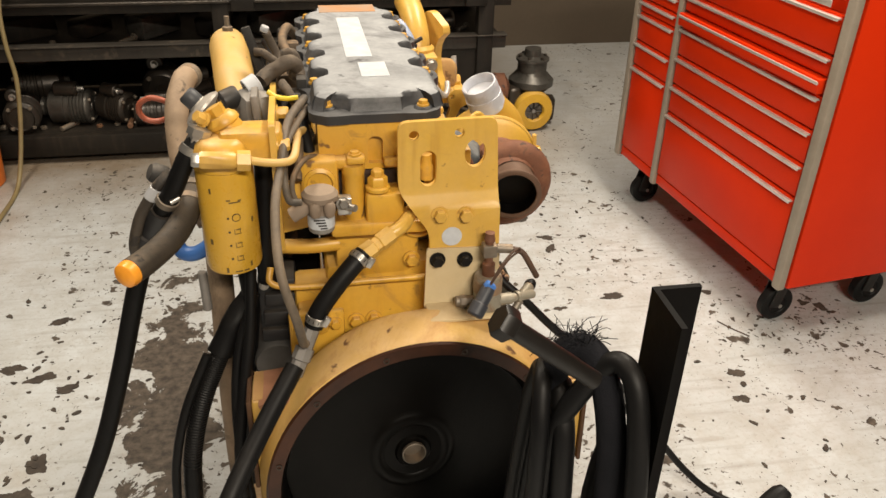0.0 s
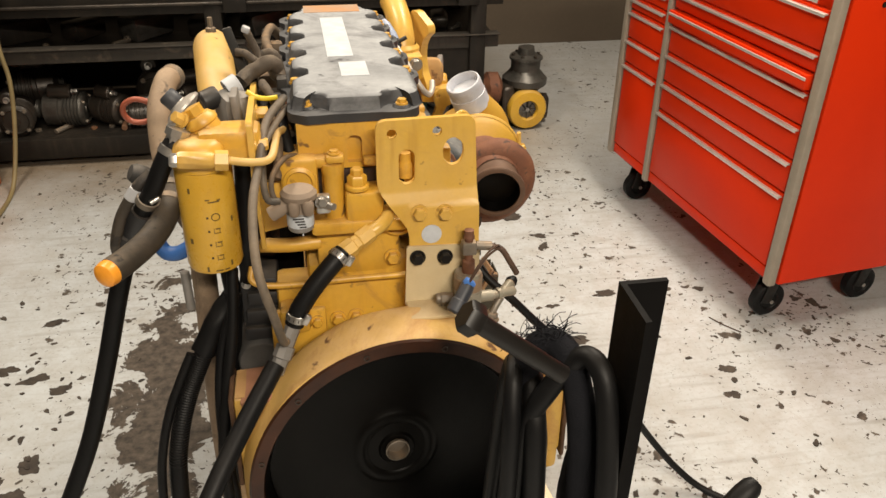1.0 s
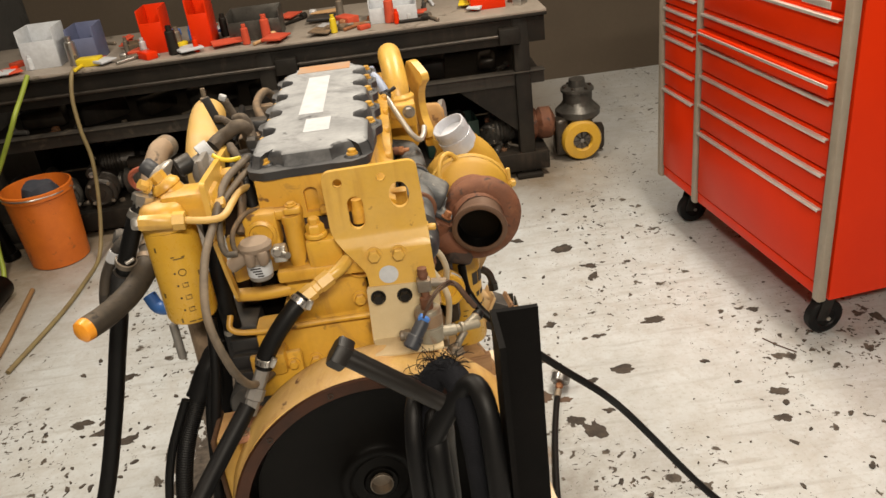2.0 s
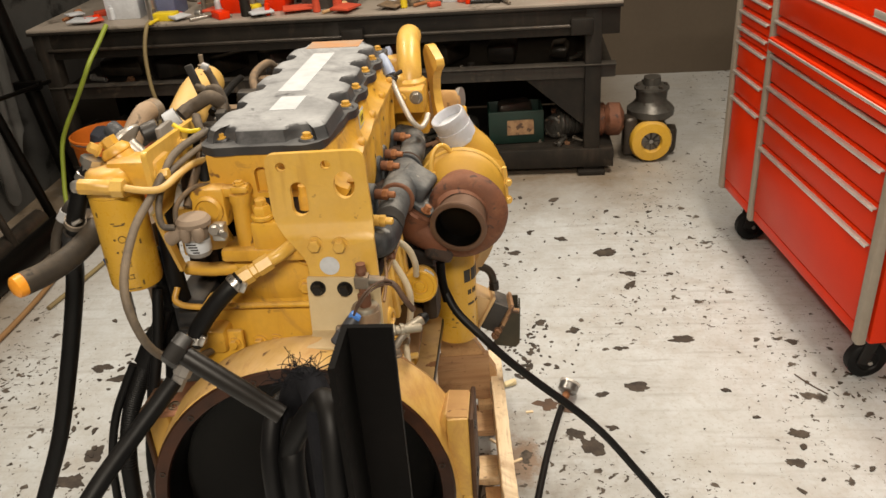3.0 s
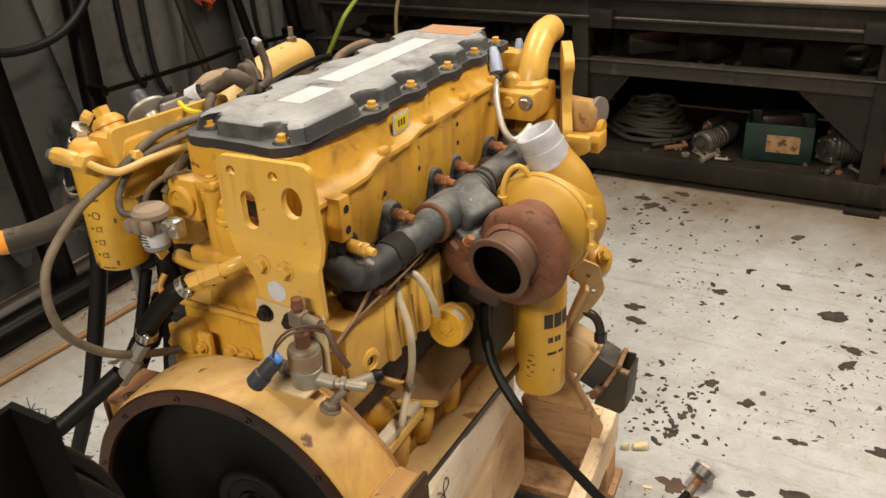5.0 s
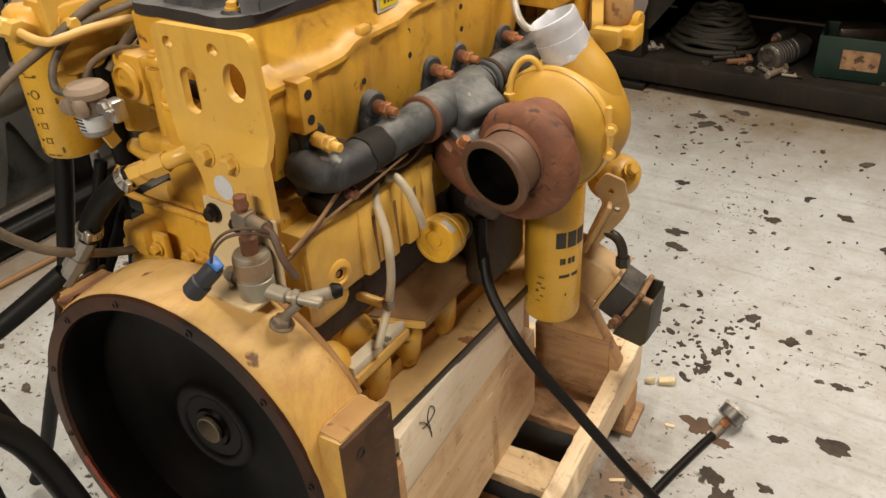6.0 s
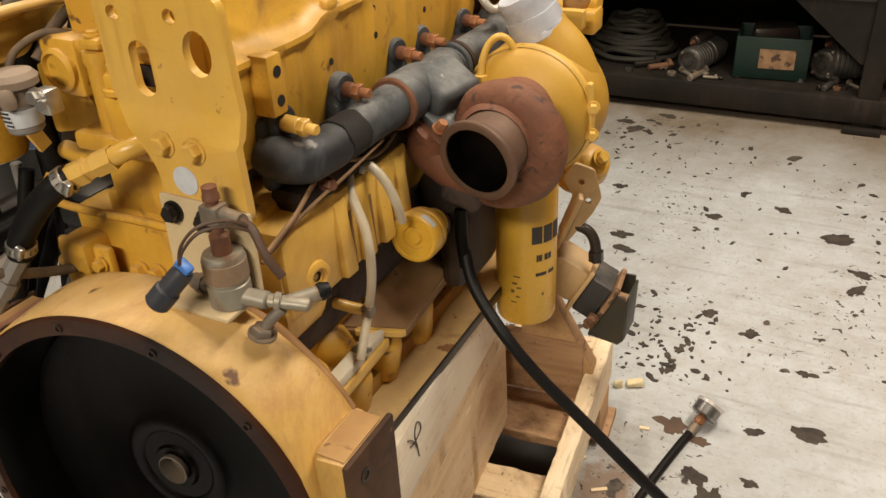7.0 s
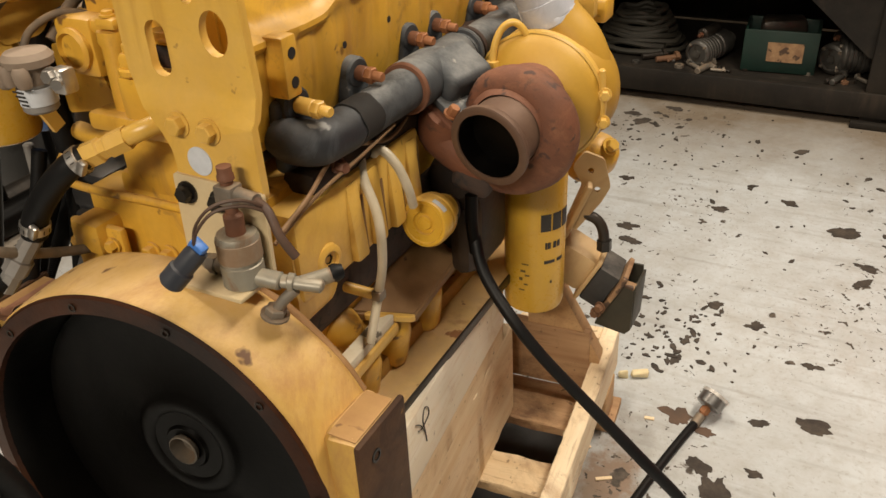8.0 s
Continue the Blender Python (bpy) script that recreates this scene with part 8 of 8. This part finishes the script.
# coil of olive cable, green crate
for k in range(9):
    a0 = rnd.uniform(0, 6)
    pts = [(-0.26 + (0.19 - 0.012 * k) * math.cos(a0 + i * 0.52) + rnd.uniform(-0.01, 0.01), 2.96 + (0.12 - 0.006 * k) * math.sin(a0 + i * 0.52), shelf + 0.016 + k * 0.017 + rnd.uniform(0, 0.020)) for i in range(13)]
    thing("cable_coil", tube(mesh(), pts, 0.012, 8), olive_cable, "olive rubber cable coiled on the lower shelf", "cable", "coiled cables")
c = root("parts_crate", "dark green plastic crate with greasy parts on the lower shelf", "crate", pose(0.31, 2.90, shelf, 0, 0, 4))
for s in (-1, 1):
    part("crate_side", box(mesh(), (0, s * 0.085, 0.085), (0.27, 0.010, 0.165), 0.004), green_box, c)
    part("crate_end", box(mesh(), (s * 0.130, 0, 0.085), (0.010, 0.16, 0.165), 0.004), green_box, c)
part("crate_floor", box(mesh(), (0, 0, 0.006), (0.26, 0.17, 0.010), 0.002), green_box, c)
part("crate_label", grow(box(mesh(), (0.02, -0.0915, 0.085), (0.13, 0.003, 0.075), 0), 0, 1), stained_tan, c, "worn brown label")
thing("scrap_casting", grow(box(mesh(), (0, 0, 0.05), (0.17, 0.09, 0.09), 0.02), 0.012, 22), iron_dark, "greasy casting lying in the green crate", "casting", at=pose(0.31, 2.90, shelf + 0.10, 0, 0, 20))
thing("scrap_casting", grow(lathe(mesh(), [(0, 0), (0.05, 0), (0.075, 0.02), (0.08, 0.06), (0.065, 0.07), (0.085, 0.09), (0.08, 0.14), (0.04, 0.16), (0, 0.16)], (-0.06, 0, 0.085), (1, 0, 0.085), 28), 0.012, 26), rust_turbine, "rusty gear casting jutting from the end of the lower shelf", "casting", at=pose(0.74, 2.88, shelf))
# things on the middle shelf
for k in range(9):
    x = -1.7 + k * 0.28
    s = rnd.uniform(0.08, 0.14)
    b = grow(box(mesh(), (0, 0, s * 0.4), (s * 1.7, s, s * 0.8), 0.02), 0.014, 18, k)
    thing("scrap_casting", b, rnd.choice((iron_dark, iron_grey, bench_steel)), "greasy scrap casting on the middle shelf", "casting", "scrap castings", pose(x, 3.02, 0.505, 0, 0, rnd.uniform(0, 90)))
for k in range(60):
    x = rnd.uniform(-1.85, 0.66)
    y, z = (rnd.uniform(2.76, 2.84), shelf) if k % 3 else (rnd.uniform(2.80, 2.95), 0.505)
    r = rnd.uniform(0.010, 0.028)
    b = mesh()
    if k % 2:
        lathe(b, [(r * 0.5, 0), (r, 0), (r, r * 0.7), (r * 0.5, r * 0.7), (r * 0.5, 0)], (0, 0, 0), (0, 0, 1), 6 if k % 4 == 1 else 16)
    else:
        cyl(b, (-r * 2.2, 0, r * 0.5), (r * 2.2, 0, r * 0.5), r * 0.5, n=14, bev=0.002)
        lathe(b, [(0, 0), (r * 0.8, 0), (r * 0.8, r * 0.6), (0, r * 0.6)], (r * 1.2, 0, r * 0.75), (9, 0, r * 0.75), 6)
    thing("scrap_fitting", b, rnd.choice((dull_steel, dull_steel, iron_grey, rust_plate, iron_dark, dusty_alu)), "loose greasy metal fitting lying on the bench shelf", "fitting", "scrap fittings", pose(x, y, z, 0, 0, rnd.uniform(0, 180)))
# bench top clutter
tones = [label_white, rag_red, rag_red, iron_grey, dull_steel, steel, wire_grey, plug_blue, rust_turbine, wood_brown, black_plastic, copper_rust, wire_yellow, red_paint, bench_steel, alu]
for k in range(92):
    x = rnd.uniform(BX0 + 0.10, BX1 - 0.07)
    y = BY0 + 0.05 + rnd.random() ** 1.5 * 0.5
    m_, yaw, s = rnd.choice(tones), rnd.uniform(0, 180), rnd.uniform(0.025, 0.06)
    style = k % 4
    at = pose(x, y, BZ, 0, 0, yaw)
    if style == 0:
        b = grow(box(mesh(), (0, 0, s * 0.35), (s * 2.0, s * 1.2, s * 0.7), 0.004), 0.003, 30, k)
        thing("small_box", b, m_, "small worn box among the bench clutter", "box", "bench clutter", at)
    elif style == 1:
        b = cyl(mesh(), (0, 0, 0), (0, 0, s * 1.9), s * 0.45, s * 0.40, 18, 0.004)
        lathe(b, [(s * 0.25, 0), (s * 0.25, s * 0.4), (0, s * 0.4)], (0, 0, s * 1.9), (0, 0, 9), 14)
        thing("spray_can", b, m_, "small can standing on the bench", "can", "bench clutter", at)
    elif style == 2:
        b = mesh()
        cyl(b, (-s * 2, 0, 0.010), (s * 1.2, 0, 0.010), 0.008, n=12, bev=0.002)
        lathe(b, [(0, 0), (0.015, 0), (0.017, 0.003), (0.017, 0.03), (0, 0.032)], (s * 1.2, 0, 0.017), (9, 0, 0.017), 12)
        thing("hand_tool", b, m_, "hand tool lying on the bench", "tool", "bench clutter", at)
    else:
        b = mesh()
        box(b, (0, 0, 0.008), (s * 2.6, s * 1.8, 0.010), 0.003)
        for v in b.verts:
            v.co.z += 0.012 * (1 + noise.noise(v.co * 30 + Vector((k, 0, 0))))
        thing("shop_rag", b, rnd.choice((rag_red, label_white, m_)), "crumpled rag on the bench", "rag", "bench clutter", at)
# red parts bins and cans that stand taller
for x, w, h, m_ in ((-1.02, 0.10, 0.20, red_paint), (-0.80, 0.09, 0.22, red_paint), (-0.55, 0.24, 0.13, iron_grey), (-1.55, 0.16, 0.18, label_white), (-1.35, 0.12, 0.16, surface("blue_grey_plastic", (0.12, 0.14, 0.24), (0.09, 0.10, 0.18), 0.5)), (0.10, 0.22, 0.10, label_white), (0.55, 0.16, 0.09, red_paint)):
    bn = root("parts_bin", "open parts bin with odds and ends on the bench", "bin", pose(x, 2.92, BZ), "parts bins")
    for s in (-1, 1):
        part("bin_side", box(mesh(), (s * w / 2, 0, h / 2), (0.006, 0.16, h), 0.002), m_, bn)
    part("bin_front", box(mesh(), (0, -0.08, h * 0.35), (w, 0.006, h * 0.7), 0.002), m_, bn)
    part("bin_back", box(mesh(), (0, 0.08, h / 2), (w, 0.006, h), 0.002), m_, bn)
    part("bin_floor", box(mesh(), (0, 0, 0.004), (w, 0.16, 0.006), 0.001), m_, bn)

# ---- left side: bucket, cables, wall things ----
bk = root("oil_bucket", "dirty orange plastic bucket beside the bench", "bucket", pose(-1.64, 2.53, 0))
part("bucket_wall", lathe(mesh(), [(0, 0), (0.125, 0), (0.132, 0.006), (0.150, 0.34), (0.158, 0.345), (0.158, 0.375), (0.150, 0.378), (0.146, 0.34), (0.128, 0.02), (0, 0.02)], (0, 0, 0), (0, 0, 1), 36), orange_bucket, bk)
part("bucket_handle", tube(mesh(), [(-0.158, 0, 0.355), (-0.12, -0.10, 0.36), (0, -0.165, 0.365), (0.12, -0.10, 0.36), (0.158, 0, 0.355)], 0.004, 8), steel, bk)
thing("rag_bundle", grow(lathe(mesh(), [(0, 0), (0.06, 0.0), (0.08, 0.04), (0.06, 0.09), (0, 0.10)], (0, 0, 0), (0, 0, 1), 20), 0.02, 18), surface("dark_blue_rag", (0.03, 0.035, 0.05), (0.05, 0.05, 0.06), 0.9), "dark rag stuffed in the orange bucket", "rag", at=pose(-1.62, 2.51, 0.30))
thing("hanging_cable", tube(mesh(), [(-1.36, 2.70, 0.845), (-1.37, 2.66, 0.82), (-1.385, 2.62, 0.72), (-1.385, 2.60, 0.58), (-1.378, 2.60, 0.45), (-1.395, 2.58, 0.28), (-1.420, 2.52, 0.10), (-1.430, 2.42, 0.012), (-1.430, 2.22, 0.010), (-1.45, 1.95, 0.010), (-1.52, 1.55, 0.010)], 0.0095, 10), cable_yellow, "dirty tan cable hanging from the bench to the floor", "cable")
thing("hanging_cable", tube(mesh(), [(-1.57, 2.685, 0.84), (-1.585, 2.60, 0.78), (-1.605, 2.52, 0.72), (-1.63, 2.50, 0.67), (-1.68, 2.50, 0.593), (-1.732, 2.50, 0.515), (-1.785, 2.49, 0.433), (-1.835, 2.48, 0.33), (-1.85, 2.42, 0.15), (-1.84, 2.33, 0.012), (-1.88, 2.15, 0.010)], 0.011, 10), green_cable, "bright yellow-green cable hanging beside the bench", "cable")
thing("floor_pipe", cyl(mesh(), (-1.86, 0.1, 0.055), (-1.78, 2.2, 0.055), 0.055, n=20, bev=0.006), oily_black, "long black pipe lying along the wall", "pipe")
thing("floor_pipe", cyl(mesh(), (-1.98, 0.3, 0.045), (-1.94, 2.3, 0.045), 0.045, n=20, bev=0.006), iron_dark, "long dark pipe lying along the wall", "pipe")
thing("air_hose", tube(mesh(), [(-1.72, -0.3, 0.012), (-1.68, 0.4, 0.012), (-1.62, 1.0, 0.012), (-1.60, 1.6, 0.012), (-1.66, 2.2, 0.012)], 0.011, 10), surface("orange_brown_hose", (0.25, 0.14, 0.055), (0.19, 0.10, 0.04), 0.6), "orange-brown air hose on the floor by the wall", "hose")
# things leaning and hanging at the dark wall
for y0, y1, top, r, m_ in ((1.24, 1.52, 1.55, 0.045, oily_black), (0.95, 1.05, 1.50, 0.05, oily_black), (2.34, 2.20, 1.45, 0.022, oily_black), (2.59, 2.62, 1.50, 0.036, oily_black), (2.02, 1.90, 1.30, 0.018, iron_dark), (0.55, 0.70, 1.70, 0.04, iron_dark), (0.10, 0.22, 1.75, 0.05, oily_black)):
    pole = root("leaning_pole", "dark steel pole leaning against the wall", "pole", group="leaning poles")
    part("shaft", cyl(mesh(), (-1.90, y0, 0.0), (-2.10, y1, top), r, n=18, bev=0.004), m_, pole)
    part("end_cap", cyl(mesh(), (-1.893, y0 - 0.002, 0.0), (-1.900, y0, 0.03), r * 1.15, n=18, bev=0.003), m_, pole)
for y, z0, z1 in ((1.66, 0.60, 1.9), (1.78, 0.52, 1.9), (1.42, 0.40, 1.9), (2.45, 0.55, 1.9)):
    thing("hanging_cable", tube(mesh(), [(-2.135, y, z1), (-2.10, y + 0.02, (z0 + z1) / 2), (-2.09, y - 0.01, z0 + 0.15), (-2.09, y + 0.03, z0), (-2.12, y + 0.07, z0 + 0.04)], 0.012, 10), rubber, "black cable hanging down the dark wall", "cable", "hanging cables")


def draped_sheet(width, height, seed, deep=0.03):
    """A hanging cloth with upright folds and a ragged lower edge."""
    b = mesh()
    nu, nv = 26, 22
    layers = []
    for off in (0.0, 0.005):
        g = []
        for j in range(nv + 1):
            row = []
            for i in range(nu + 1):
                u, v = i / nu, j / nv
                low = 1.0 + 0.30 * noise.noise(Vector((u * 3.5, seed, 0)))
                narrow = 1.0 - 0.45 * v
                x = deep * (math.sin(u * 19 + seed) * (0.4 + v) + 1.5 * noise.noise(Vector((u * 4, v * 3, seed)))) + off
                row.append(b.verts.new((x, (u - 0.5) * width * narrow, -v * height * low)))
            g.append(row)
        layers.append(g)
    for g in layers:
        for r0, r1 in zip(g, g[1:]):
            for i in range(nu):
                b.faces.new((r0[i], r0[i + 1], r1[i + 1], r1[i]))
    a, c = layers
    ring_a = a[0] + [r[-1] for r in a[1:]] + a[-1][-2::-1] + [r[0] for r in a[-2:0:-1]]
    ring_c = c[0] + [r[-1] for r in c[1:]] + c[-1][-2::-1] + [r[0] for r in c[-2:0:-1]]
    for i in range(len(ring_a)):
        j = (i + 1) % len(ring_a)
        b.faces.new((ring_a[i], ring_a[j], ring_c[j], ring_c[i]))
    return b


tarp = surface("dark_greasy_tarp", (0.095, 0.093, 0.088), (0.045, 0.043, 0.040), 0.55, big=3, fine=40, grime=(0.010, 0.009, 0.008), grime_at=0.55, soft=0.2, bump=0.3)
for y, w, h in ((1.68, 0.95, 1.7), (0.75, 0.9, 1.7), (2.48, 0.55, 1.6)):
    thing("hanging_tarp", draped_sheet(w, h, y * 3, 0.012), tarp, "dark greasy tarpaulin hanging on the wall", "tarpaulin", "hanging tarps", pose(-2.115, y, 1.95))
rod = root("wall_bar", "thin black steel bar on wall brackets", "bar")
part("rod", tube(mesh(), [(-1.90, 1.33, 0.70), (-1.90, 1.85, 0.665), (-1.90, 2.10, 0.66), (-1.90, 2.64, 0.60)], 0.010, 12), oily_black, rod)
for y, z in ((1.345, 0.70), (2.55, 0.61)):
    part("rod_bracket", box(mesh(), (-1.955, y, z), (0.13, 0.03, 0.04), 0.003), oily_black, rod)
thing("hanging_rag", draped_sheet(0.34, 0.38, 2.0, 0.022), surface("orange_red_cloth", (0.50, 0.085, 0.02), (0.34, 0.045, 0.012), 0.85, big=14, bump=0.3, grime=(0.10, 0.02, 0.01), grime_at=0.6), "orange-red rag hanging on the dark wall", "rag", at=pose(-2.02, 2.11, 1.24))
thing("wall_hook", tube(mesh(), [(-2.149, 2.11, 1.25), (-2.05, 2.11, 1.25), (-2.01, 2.11, 1.235), (-1.99, 2.11, 1.26)], 0.006, 8), iron_dark, "small steel wall hook carrying the rag", "hook")
thing("hanging_hose", tube(mesh(), [(-2.02, 0.80, 1.50), (-1.98, 0.86, 1.12), (-1.96, 1.00, 0.94), (-1.95, 1.25, 0.925), (-1.96, 1.45, 1.05), (-1.98, 1.53, 1.30), (-2.02, 1.53, 1.60)], 0.016, 10), rubber, "black hose hanging in a loop on the wall", "hose")
